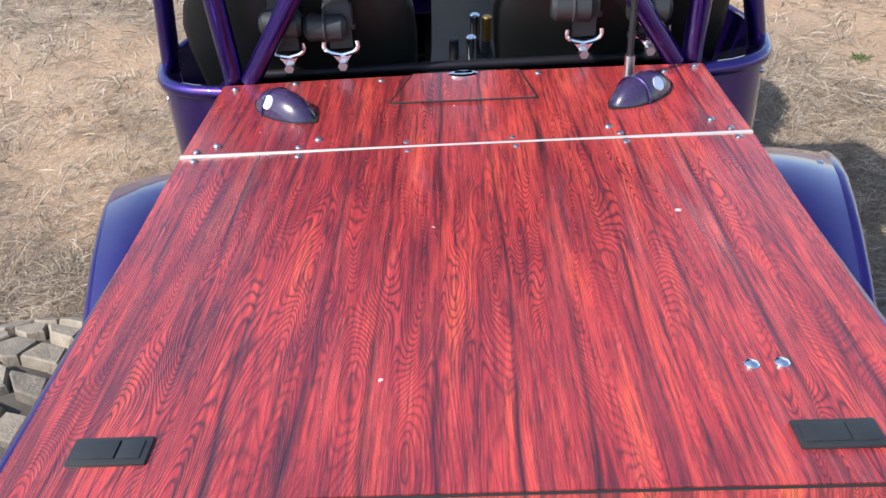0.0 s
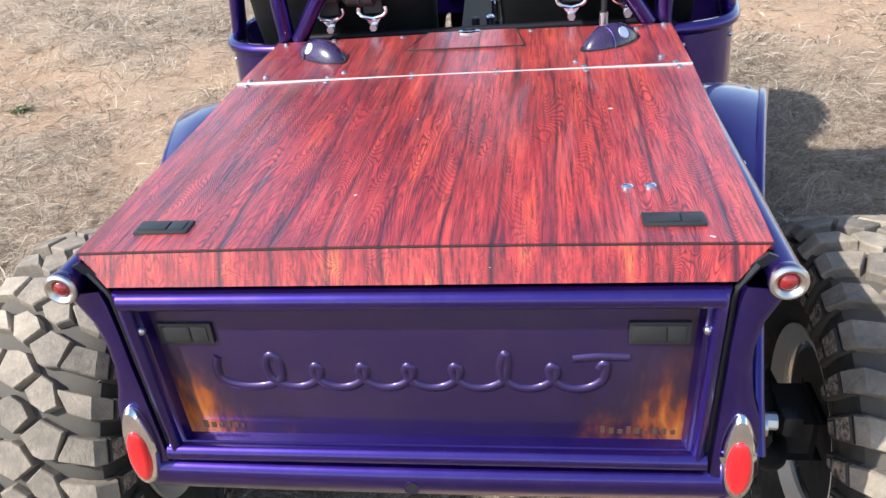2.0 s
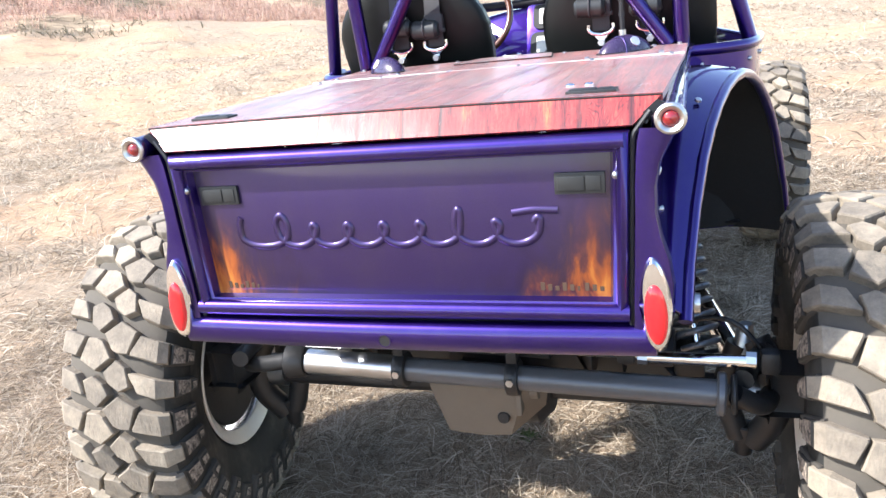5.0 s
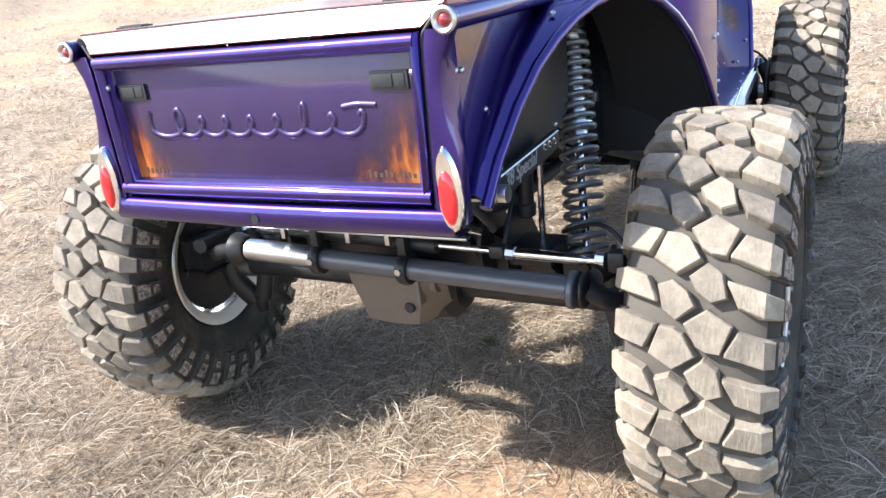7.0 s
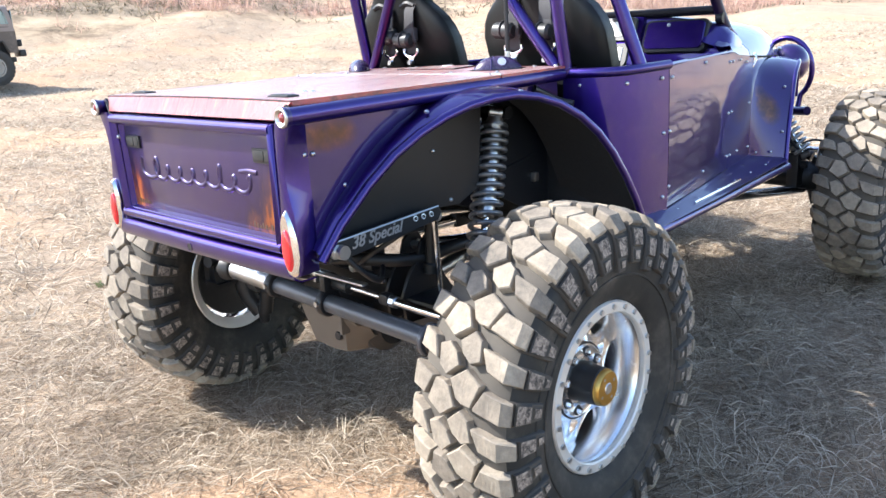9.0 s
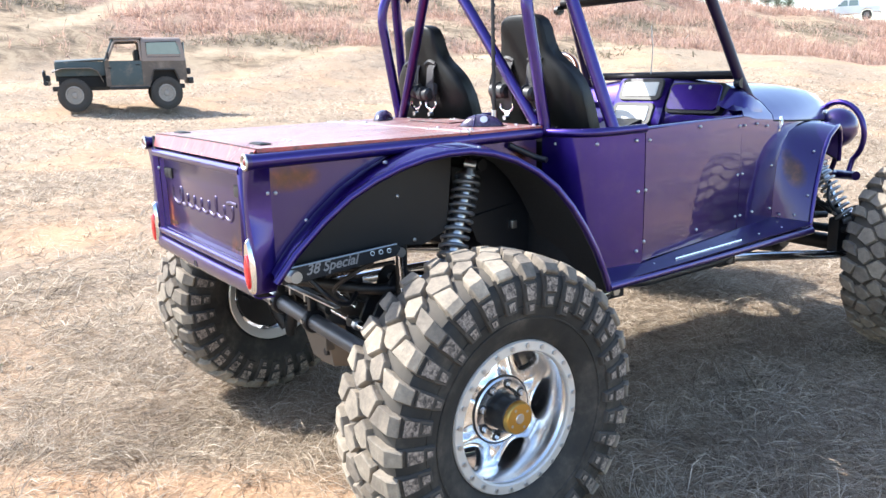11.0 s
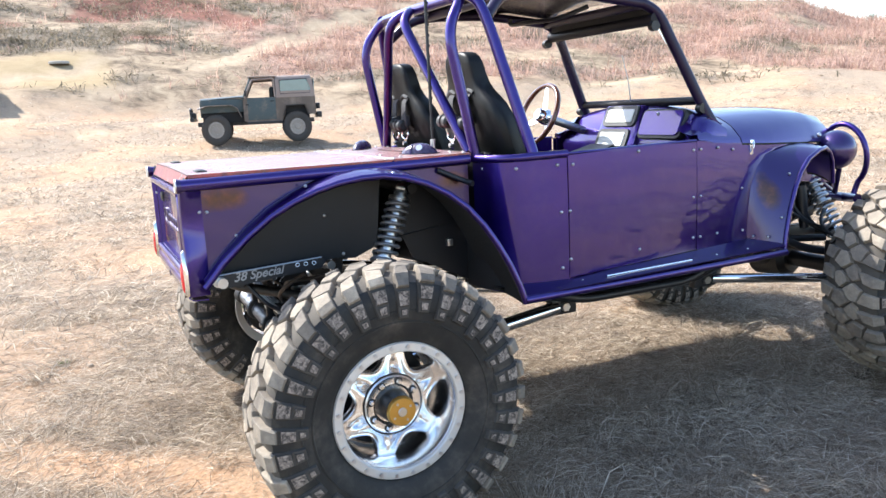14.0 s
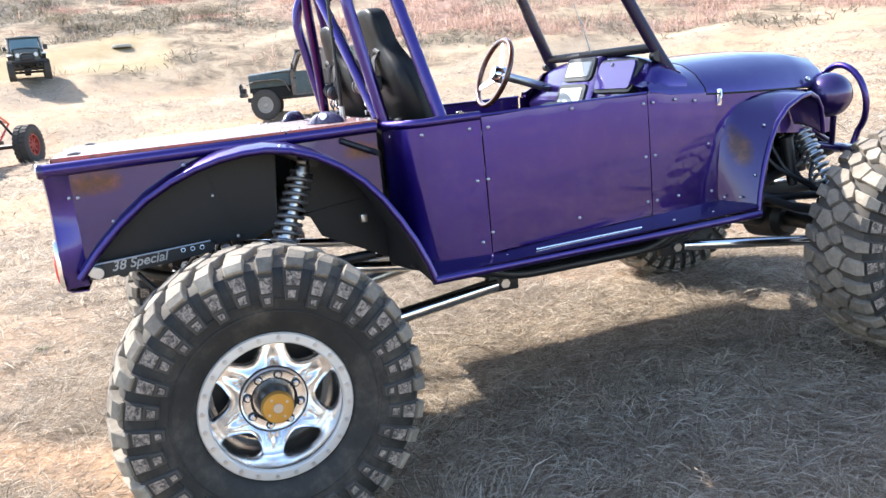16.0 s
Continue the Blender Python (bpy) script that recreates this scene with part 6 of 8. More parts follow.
# the long shoulder lugs that carry them down the sidewall
for lines, off in (([(1.03, -0.13, 0.55), (1.20, -0.12, 0.56), (1.42, -0.09, 0.54), (1.62, -0.05, 0.50)], 0), ([(1.08, -0.07, 0.51), (1.25, -0.08, 0.53), (1.50, -0.05, 0.52), (1.73, 0.0, 0.47)], 1)):
    for turned in (False, True):
        LUGS.append((tread_block("shoulder_lug", flip(lines) if turned else lines, 0.0135, (LUG,)), off))

TYRE_HALF = [(0.105, 0.222), (0.124, 0.245), (0.142, 0.30), (0.1455, 0.355), (0.141, 0.395), (0.128, 0.419), (0.107, 0.432), (0.057, 0.4405)]
tyre_profile = [(-x, r) for x, r in TYRE_HALF] + TYRE_HALF[::-1]


STAR_TURN = radians(15.5)


def star_disc():
    """Chrome wheel centre: a six-armed star between the bolt circle and the barrel."""
    rows = []
    for i in range(217):
        a = 2 * math.pi * i / 216
        edge = star_edge(a)
        # distance from the middle line of the nearest arm, for the triangular pocket sunk into it
        off = abs((a - STAR_TURN + math.pi / 6) % (math.pi / 3) - math.pi / 6)
        row = []
        for t, dx in ((0.0, -0.004), (0.10, 0.003), (0.22, 0.003), (0.36, 0.0), (0.50, -0.002), (0.64, -0.004), (0.78, -0.004), (0.90, 0.000), (0.96, -0.002), (1.0, -0.016)):
            r = 0.090 + (edge - 0.090) * t
            pocket = max(0.0, min(1.0, (0.150 - r) / 0.02)) * max(0.0, min(1.0, (r - 0.104) / 0.008)) * max(0.0, 1 - off * r / (0.006 + (0.152 - r) * 0.45))
            row.append((0.036 + dx - 0.20 * max(0.0, r - 0.10) - 0.022 * min(1.0, pocket * 1.6), r * math.cos(a), r * math.sin(a)))
        rows.append(row)
    return sheet(rows, 0.012, (-1, 0, 0))


def star_edge(a):
    """How far the wheel centre reaches: to the barrel at its six arms, less between them."""
    k = abs(math.sin(3 * (a - STAR_TURN)))
    return 0.194 - 0.064 * max(0.0, (k - 0.50) / 0.50) ** 0.62


def wheel_at(place, yaw, spin, outer):
    """Tyre with tread blocks, and wheel with ring, bolts and hub; outer: +1 or -1, the way its face looks along x."""
    m = Matrix.Translation(place) @ Euler((0, 0, radians(yaw))).to_matrix().to_4x4()
    if outer < 0:
        m = m @ Euler((0, 0, math.pi)).to_matrix().to_4x4()
    m = m @ Euler((radians(spin), 0, 0)).to_matrix().to_4x4()
    tyre = part("tyre", lathe(tyre_profile, 72), SIDEWALL, C, "dusty mud tyre with chunky tread blocks", 60)
    tyre.parent, tyre.matrix_parent_inverse = C, BASE[C].inverted()
    tyre.matrix_basis = m
    BASE[tyre] = Matrix.Identity(4)

    def add(name, me, mm):
        ob = new(name, me)
        ob.parent = tyre
        ob.matrix_basis = mm
        return ob

    band = part("tread_band", lathe([(x, r + 0.0015) for x, r in tyre_profile[5:11]], 72, False), CARCASS, None, smooth=60)
    band.parent = tyre
    for i in range(NPITCH // 2):
        for me, off in TREADS:
            add("tread_block", me, Euler(((2 * i + off) * PITCH, 0, 0)).to_matrix().to_4x4())
        for me, off in BITER:
            add("side_biter", me, Euler(((2 * i + off) * PITCH, 0, 0)).to_matrix().to_4x4())
        for me, off in LUGS:
            add("shoulder_lug", me, Euler(((2 * i + off) * PITCH, 0, 0)).to_matrix().to_4x4())
    # raised rings on the sidewall
    for x, r in ((0.1445, 0.335), (0.1425, 0.30), (-0.1445, 0.335)):
        ring = part("sidewall_ring", lathe([(x - 0.002, r + 0.004), (x + 0.0025 * (1 if x > 0 else -1), r + 0.002), (x + 0.0025 * (1 if x > 0 else -1), r - 0.002), (x - 0.002, r - 0.004)], 60), SIDEWALL, None)
        ring.parent = tyre
    wheel = part("wheel", lathe([(0.112, 0.224), (0.096, 0.212), (0.086, 0.204), (0.02, 0.196), (-0.07, 0.196), (-0.098, 0.206), (-0.110, 0.224), (-0.113, 0.220), (-0.100, 0.198), (-0.07, 0.188), (0.02, 0.188), (0.086, 0.196), (0.10, 0.205)], 60), WHEEL_CHROME, C, "chrome beadlock wheel with six-armed centre", 50)
    wheel.matrix_basis = m

    def onto(name, shape, mat, label="", smooth=40):
        ob = part(name, shape, mat, None, label, smooth)
        ob.parent = wheel
        return ob

    onto("inner_lip", lathe([(-0.114, 0.225), (-0.117, 0.221), (-0.112, 0.210), (-0.096, 0.186), (-0.088, 0.184), (-0.100, 0.205), (-0.108, 0.222)], 60), SANDED, "dull alloy inner rim lip", 40)
    onto("wheel_centre", star_disc(), WHEEL_CHROME, "polished star-shaped wheel centre", 50)
    onto("beadlock_ring", lathe([(0.104, 0.227), (0.112, 0.228), (0.118, 0.224), (0.119, 0.200), (0.115, 0.196), (0.104, 0.196)], 60), SANDED, "dull machined beadlock ring", 40)
    for i in range(24):
        a = 2 * math.pi * i / 24
        y, z = 0.2130 * math.cos(a), 0.2130 * math.sin(a)
        onto("ring_bolt", disc_solid((0.117, y, z), (0.1245, y, z), 0.0068, 6), STEEL)
    onto("hub_flange", lathe([(0.030, 0.001), (0.030, 0.100), (0.043, 0.099), (0.047, 0.094), (0.044, 0.088), (0.046, 0.070), (0.036, 0.062), (0.030, 0.001)], 48, False), WHEEL_CHROME, "chrome bolt circle", 40)
    onto("flange_gap", lathe([(0.034, 0.104), (0.0405, 0.104), (0.0405, 0.099), (0.034, 0.099)], 48), IRON, "dark groove round the bolt circle")
    for i in range(8):
        a = 2 * math.pi * (i + 0.5) / 8
        y, z = 0.079 * math.cos(a), 0.079 * math.sin(a)
        onto("lug_nut", disc_solid((0.042, y, z), (0.060, y, z), 0.0105, 6, 0.0088, 0.003), WHEEL_CHROME)
        onto("nut_seat", disc_solid((0.043, y, z), (0.0475, y, z), 0.0138, 14), IRON)
    onto("locking_hub", disc_solid((0.03, 0, 0), (0.110, 0, 0), 0.055, 28, 0.050, 0.006), BLACK, "black hub body")
    onto("drive_flange", disc_solid((0.106, 0, 0), (0.124, 0, 0), 0.0495, 28, 0.047, 0.003), GOLD, "gold anodised drive flange")
    onto("axle_stub", disc_solid((0.118, 0, 0), (0.1265, 0, 0), 0.0165, 18, 0.0155, 0.002), ALU)
    for i in range(4):
        a = 2 * math.pi * i / 4 + 0.4
        onto("flange_bolt", disc_solid((0.12, 0.032 * math.cos(a), 0.032 * math.sin(a)), (0.1245, 0.032 * math.cos(a), 0.032 * math.sin(a)), 0.0045, 8), STEEL)
    # rotor enlarged and dark, a backing for the shade inside the rim
    onto("brake_rotor", disc_solid((-0.082, 0, 0), (-0.068, 0, 0), 0.172, 32, None, 0.003), IRON, "dark brake rotor")
    return tyre


HUBS = ((Vector((0.853, 0.992, 0.553)), 0, 6.5, 1), (Vector((-0.868, 1.005, 0.556)), 6, 9, -1), (Vector((0.85, 3.655, 0.602)), 0, 2, 1), (Vector((-0.846, 3.655, 0.587)), 0, 7, -1))
for h in HUBS:
    wheel_at(*h)


# ---- axles, steering and coil springs ----
def coilover(top, bottom, turns, r0, r1, spring=SPRING, label="dark coil spring"):
    a, b = Vector(top), Vector(bottom)
    d = (b - a).normalized()
    body = part("coilover", tube([a, a + d * (b - a).length * 0.50], 0.026, 16, 0), STEEL, C, "coil-over shock with dark twin springs")
    part("rod", tube([a + d * (b - a).length * 0.45, b], 0.0115, 10, 0), CHROME, body)
    u = d.orthogonal().normalized()
    v = d.cross(u)
    n = turns * 18
    L = (b - a).length
    pts = []
    for i in range(n + 1):
        t = i / n
        # upper coils close together, lower ones wider apart
        s = 0.05 + 0.92 * (0.86 * t + 0.14 * t * t)
        r = r0 + (r1 - r0) * t
        w = 2 * math.pi * turns * t
        pts.append(a + d * L * s + (u * math.cos(w) + v * math.sin(w)) * r)
    part("spring", tube(pts, 0.0076, 8, 0), spring, body, label, 80)
    for s, r in ((0.03, 0.042), (0.42, 0.043), (0.985, 0.045)):
        part("spring_cup", disc_solid(a + d * L * s, a + d * L * (s + 0.016), r, 20), STEEL if s < 0.5 else BLACK, body)
    part("eye", disc_solid(a - d * 0.02 + u * 0.02, a - d * 0.02 - u * 0.02, 0.018, 14), STEEL, body)
    part("eye", disc_solid(b + d * 0.01 + u * 0.02, b + d * 0.01 - u * 0.02, 0.018, 14), STEEL, body)
    return body


for s in (-1, 1):
    coilover((s * 0.414, 1.262, 1.185), (s * 0.512, 1.02, 0.635), 19, 0.040, 0.049)
    coilover((s * 0.315, 3.405, 1.115), (s * 0.56, 3.42, 0.74), 14, 0.038, 0.044, STEEL, "bright plated coil spring")
    part("tower_plate", prism([(1.285, 1.205), (1.318, 1.208), (1.345, 1.185), (1.364, 1.12), (1.366, 1.05), (1.352, 0.975), (1.285, 0.985)], 0.012, Matrix(((0, 0, s, s * 0.392), (1, 0, 0, 0), (0, 1, 0, 0), (0, 0, 0, 1))), 0.004), GREY_TUBE, C, "grey curved shock tower plate", 60)
    part("sway_link", tube([(s * 0.424, 0.960, 0.945), (s * 0.408, 0.985, 0.66)], 0.0085, 10, 0), CHROME, C, "thin polished sway bar link")
    part("link_joint", disc_solid((s * 0.41, 0.955, 0.95), (s * 0.445, 0.955, 0.95), 0.016, 14), STEEL, C)
    stop = part("bump_stop", disc_solid((s * 0.374, 1.0, 0.98), (s * 0.364, 1.0, 0.79), 0.020, 16), IRON, C, "hydraulic bump stop can")
    part("pad", disc_solid((s * 0.364, 1.0, 0.79), (s * 0.361, 1.0, 0.755), 0.026, 16, None, 0.004), PLASTIC, stop)
    part("sway_arm", prism([(0.520, 0.930), (0.524, 0.975), (0.905, 0.994), (0.918, 0.975), (0.905, 0.955), (0.56, 0.927)], 0.010, Matrix(((0, 0, s, s * 0.484), (1, 0, 0, 0), (0, 1, 0, 0), (0, 0, 0, 1))), 0.003), BLACK, C, "black sway bar arm with pale lettering") if s < 0 else None
    part("stub_tube", tube([(s * 0.52, 0.55, 0.95), (s * 0.30, 0.55, 0.95)], 0.018, 12, 0), STEEL, C)

arm = part("sway_arm", prism([(0.520, 0.928), (0.524, 0.976), (0.905, 0.996), (0.920, 0.976), (0.905, 0.956), (0.56, 0.926)], 0.012, Matrix(((0, 0, 1, 0.484), (1, 0, 0, 0), (0, 1, 0, 0), (0, 0, 0, 1))), 0.003), BLACK, C, "black sway bar arm lettered in pale script")
part("arm_edge", tube([(0.496, 0.524, 0.974), (0.496, 0.905, 0.994)], 0.0025, 6, 0), STEEL, arm)
part("arm_end", disc_solid((0.49, 0.538, 0.952), (0.502, 0.538, 0.952), 0.018, 18), STEEL, arm)
for y in (0.815, 0.845, 0.875):
    part("hole_ring", disc_solid((0.495, y, 0.977), (0.4985, y, 0.978), 0.0075, 12), STEEL, arm)
    # each hole's shade is a small black disc
    part("hole", disc_solid((0.497, y, 0.977), (0.4992, y, 0.978), 0.0055, 12), ROOF_BLACK, arm)


def lettering(text, size, m, parent, material):
    cu = bpy.data.curves.new("lettering", "FONT")
    cu.body, cu.size, cu.extrude, cu.shear, cu.offset = text, size, 0.0006, 0.35, 0.0007
    tmp = new("lettering_source", cu)
    bpy.context.view_layer.update()
    me = bpy.data.meshes.new_from_object(tmp.evaluated_get(bpy.context.evaluated_depsgraph_get()))
    bpy.data.objects.remove(tmp)
    me.name = "lettering"
    me.transform(m)
    me.materials.clear()
    finish(me, material, 0)
    return part("lettering", me, material, parent, "pale lettering")


slope = math.atan2(0.02, 0.38)
lettering("38 Special", 0.043, Matrix(((0, 0, 1, 0.4972), (math.cos(slope), -math.sin(slope), 0, 0.590), (math.sin(slope), math.cos(slope), 0, 0.946), (0, 0, 0, 1))), arm, LABEL)

for y, hz in ((1.02, 0.548), (3.535, 0.582)):
    sg = -1 if y < 2 else 1
    axle = part("axle_housing", tube([(-0.62, y, hz + 0.006), (0.62, y, hz - 0.006)], 0.042, 20, 0), IRON, C, "dark axle housing with differential")
    diff = disc_solid((-0.085, y, hz - 0.005), (0.16, y, hz - 0.005), 0.115, 28, 0.10, 0.03)
    part("differential", diff, IRON, axle)
    part("pinion", disc_solid((0.04, y, hz + 0.01), (0.04, y - sg * 0.28, hz + 0.05), 0.075, 20, 0.045), IRON, axle)
    for s in (-1, 1):
        part("knuckle", tube([(s * 0.635, y, hz - 0.13), (s * 0.68, y - 0.035, hz - 0.05), (s * 0.68, y - 0.035, hz + 0.05), (s * 0.635, y, hz + 0.13)], 0.034, 12, 0.06), IRON, axle)
        part("ball_joint", disc_solid((s * 0.61, y, hz + 0.09), (s * 0.615, y, hz + 0.17), 0.028, 14, 0.018, 0.004), STEEL, axle)
        part("ball_joint", disc_solid((s * 0.61, y, hz - 0.17), (s * 0.615, y, hz - 0.09), 0.020, 14, 0.028, 0.004), IRON, axle)
        part("inner_c", tube([(s * 0.60, y, hz + 0.12), (s * 0.56, y, hz), (s * 0.60, y, hz - 0.12)], 0.028, 12, 0.10), IRON, axle)
        part("axle_shaft_joint", disc_solid((s * 0.60, y, hz), (s * 0.68, y, hz), 0.045, 16), STEEL, axle)
        part("steering_arm", tube([(s * 0.66, y, hz + 0.11), (s * 0.62, y + sg * 0.14, hz + 0.13), (s * 0.60, y + sg * 0.22, hz + 0.135)], 0.022, 10, 0.05), IRON, axle)
        part("caliper", block((s * 0.70 - 0.045, y + sg * 0.05, hz + 0.02), (s * 0.70 + 0.03, y + sg * 0.14, hz + 0.12), 0.02), IRON, axle)
        part("brake_hose", tube([(s * 0.66, y + sg * 0.08, hz + 0.12), (s * 0.58, y + sg * 0.06, hz + 0.22), (s * 0.45, y, hz + 0.16)], 0.006, 8, 0.08), BLACK, axle)

# welded truss over the rear axle, brackets of the upper links, hoses
truss = part("axle_truss", prism([(-0.46, 0.585), (-0.40, 0.645), (-0.22, 0.70), (-0.12, 0.745), (0.22, 0.745), (0.30, 0.70), (0.42, 0.645), (0.47, 0.585)], 0.10, Matrix(((1, 0, 0, 0), (0, 0, -1, 1.075), (0, 1, 0, 0), (0, 0, 0, 1))), 0.008), BLACK, C, "black welded truss over the rear axle")
part("truss_web", prism([(-0.10, 0.60), (-0.08, 0.72), (0.20, 0.72), (0.26, 0.60)], 0.012, Matrix(((1, 0, 0, 0), (0, 0, -1, 0.968), (0, 1, 0, 0), (0, 0, 0, 1))), 0.003), IRON, truss)
for s in (-1, 1):
    for x in (0.268, 0.338):
        side = [(0.90, 0.62), (0.885, 0.70), (0.915, 0.76), (0.955, 0.80), (0.972, 0.85), (1.00, 0.872), (1.035, 0.865), (1.055, 0.835), (1.045, 0.79), (1.07, 0.73), (1.12, 0.66), (1.12, 0.60)]
        plate = part("link_bracket", prism(side, 0.010, Matrix(((0, 0, 1, s * x), (1, 0, 0, 0), (0, 1, 0, 0), (0, 0, 0, 1))), 0.002), BLACK, truss, "curved black link bracket")
    part("bracket_bolt", disc_solid((s * 0.262, 1.01, 0.830), (s * 0.368, 1.01, 0.830), 0.013, 6), STEEL, truss)
    part("shock_bracket", block((s * 0.49 - 0.035, 0.985, 0.59), (s * 0.49 + 0.035, 1.055, 0.66), 0.008), BLACK, truss)
knob = part("hydraulic_fitting", disc_solid((0.155, 0.905, 0.770), (0.155, 0.860, 0.772), 0.019, 16, 0.016, 0.003), STEEL, C, "bright hydraulic fitting")
part("fitting_rod", tube([(0.155, 0.87, 0.771), (0.30, 0.86, 0.752)], 0.007, 8, 0), CHROME, knob)
for pts in (((0.05, 0.88, 0.79), (0.16, 0.84, 0.85), (0.28, 0.88, 0.875), (0.36, 0.98, 0.90)), ((0.08, 0.89, 0.76), (0.02, 0.82, 0.80), (0.10, 0.76, 0.86), (0.26, 0.78, 0.89)), ((0.30, 0.86, 0.76), (0.24, 0.80, 0.80), (0.34, 0.78, 0.86), (0.42, 0.86, 0.93)), ((-0.30, 0.90, 0.74), (-0.20, 0.82, 0.80), (-0.05, 0.84, 0.83), (0.06, 0.90, 0.78))):
    part("hydraulic_hose", tube(pts, 0.0075, 8, 0.09), BLACK, C, "black rubber hydraulic hose")
part("valve_block", block((0.18, 0.86, 0.775), (0.25, 0.92, 0.835), 0.008), IRON, C)

# sump guard below the rear differential
part("sump_guard", sheet([[(-0.115, 0.843, 0.655), (0.0, 0.828, 0.66), (0.125, 0.828, 0.66), (0.175, 0.878, 0.65)], [(-0.108, 0.848, 0.60), (0.0, 0.843, 0.58), (0.115, 0.843, 0.585), (0.170, 0.888, 0.59)], [(-0.080, 0.873, 0.475), (0.0, 0.878, 0.465), (0.075, 0.878, 0.470), (0.155, 0.928, 0.53)],
                          [(-0.075, 1.06, 0.43), (0.0, 1.06, 0.425), (0.075, 1.06, 0.43), (0.15, 1.08, 0.48)]], 0.008), DIFF, C, "dusty tan differential cover plate", 30)
part("drain_plug", disc_solid((0.066, 0.885, 0.528), (0.066, 0.850, 0.530), 0.016, 18, 0.015, 0.002), IRON, C)
part("cover_rib", block((0.105, 0.830, 0.55), (0.118, 0.863, 0.65), 0.003), DIFF, C)
part("tow_eye", moved(lathe([(-0.012, 0.026), (0.012, 0.026), (0.012, 0.012), (-0.012, 0.012)], 18), Matrix.Translation((0.14, 0.88, 0.60))), DIFF, C)

# heavy steering tube behind the axle, with clamps, silver sleeve and chrome ram
tie = part("steering_tube", tube([(-0.40, 0.792, 0.690), (0.565, 0.780, 0.660)], 0.0285, 20, 0), GREY_TUBE, C, "thick grey steering tube behind the rear axle")
part("sleeve", tube([(-0.395, 0.792, 0.690), (-0.165, 0.789, 0.683)], 0.031, 20, 0), STEEL, tie, "bare silver sleeve")
part("end_flange", disc_solid((0.548, 0.780, 0.660), (0.566, 0.780, 0.659), 0.046, 24, None, 0.004), GREY_TUBE, tie)
part("end_flange", disc_solid((0.576, 0.780, 0.659), (0.588, 0.780, 0.659), 0.042, 24, None, 0.004), IRON, tie)
part("end_cap", disc_solid((-0.45, 0.793, 0.691), (-0.40, 0.792, 0.690), 0.046, 24, 0.040, 0.005), IRON, tie)
part("end_link", tube([(-0.44, 0.793, 0.691), (-0.56, 0.82, 0.66), (-0.64, 0.90, 0.62)], 0.021, 12, 0.06), IRON, tie)
part("end_link", tube([(0.585, 0.780, 0.659), (0.64, 0.80, 0.62), (0.66, 0.90, 0.60)], 0.022, 12, 0.05), IRON, tie)
for x, mt in ((-0.150, IRON), (0.118, BLACK)):
    z = 0.6825 - (x + 0.15) * 0.031
    part("clamp", moved(lathe([(-0.014, 0.040), (-0.010, 0.043), (0.010, 0.043), (0.014, 0.040), (0.014, 0.027), (-0.014, 0.027)], 24), Matrix.Translation((x, 0.787, z))), mt, tie, "dark tube clamp")
    part("clamp_ear", block((x - 0.012, 0.770, z + 0.036), (x + 0.012, 0.80, z + 0.085), 0.004), mt, tie)
    part("bolt", disc_solid((x, 0.748, z + 0.006), (x, 0.738, z + 0.006), 0.009, 6), STEEL, tie)
ram = part("steering_ram", tube([(0.10, 0.815, 0.735), (0.20, 0.812, 0.730)], 0.020, 14, 0), IRON, C, "hydraulic steering ram with chrome rod")
part("rod", tube([(0.20, 0.812, 0.731), (0.395, 0.806, 0.728)], 0.0085, 10, 0), CHROME, ram)
part("tie_end", tube([(0.40, 0.805, 0.727), (0.625, 0.800, 0.724)], 0.0135, 14, 0), CHROME, ram, "chrome tie rod")
for x in (0.40, 0.615):
    part("collar", disc_solid((x - 0.010, 0.805, 0.727), (x + 0.010, 0.804, 0.726), 0.018, 8), STEEL, ram)
part("ball_joint", block((0.345, 0.79, 0.712), (0.385, 0.825, 0.745), 0.010), IRON, ram)
part("ball_joint", block((0.632, 0.785, 0.700), (0.672, 0.825, 0.75), 0.012), IRON, ram)
part("ram_body", tube([(-0.36, 0.83, 0.755), (0.10, 0.82, 0.735)], 0.024, 16, 0), IRON, C, "dark ram cylinder above the steering tube")
part("guide_rail", block((-0.18, 0.775, 0.760), (0.30, 0.800, 0.766), 0.002), STEEL, C, "thin bright rail under the apron")
for x in (-0.26, -0.05, 0.07):
    part("rail_tab", block((x, 0.774, 0.735), (x + 0.014, 0.79, 0.768), 0.003), STEEL, C)
part("axle_bracket", block((0.34, 0.90, 0.655), (0.46, 1.03, 0.70), 0.008), BLACK, C)
part("exhaust_pipe", tube([(-0.22, 0.62, 0.86), (0.10, 0.66, 0.85), (0.34, 0.95, 0.80), (0.36, 1.5, 0.82)], 0.020, 12, 0.08), IRON, C)
part("brake_hose", tube([(0.36, 0.66, 0.90), (0.40, 0.72, 0.82), (0.36, 0.80, 0.78), (0.30, 0.86, 0.80)], 0.008, 8, 0.05), BLACK, C)
part("cross_member", tube([(-0.44, 0.62, 0.93), (0.44, 0.62, 0.93)], 0.02, 12, 0), BLACK, C)
part("cross_member", tube([(-0.44, 1.30, 1.20), (0.44, 1.30, 1.20)], 0.02, 12, 0), BLACK, C)
part("bed_floor", sheet([[(-0.44, 0.49, 0.965), (0.44, 0.49, 0.965)], [(-0.44, 1.0, 0.985), (0.44, 1.0, 0.985)], [(-0.40, 1.55, 1.05), (0.40, 1.55, 1.05)]], 0.006), BLACK_SATIN, C, "black bed floor")
part("drive_shaft", tube([(0.04, 1.28, 0.60), (0.02, 1.95, 0.70)], 0.028, 14, 0), STEEL, C, "rear drive shaft")
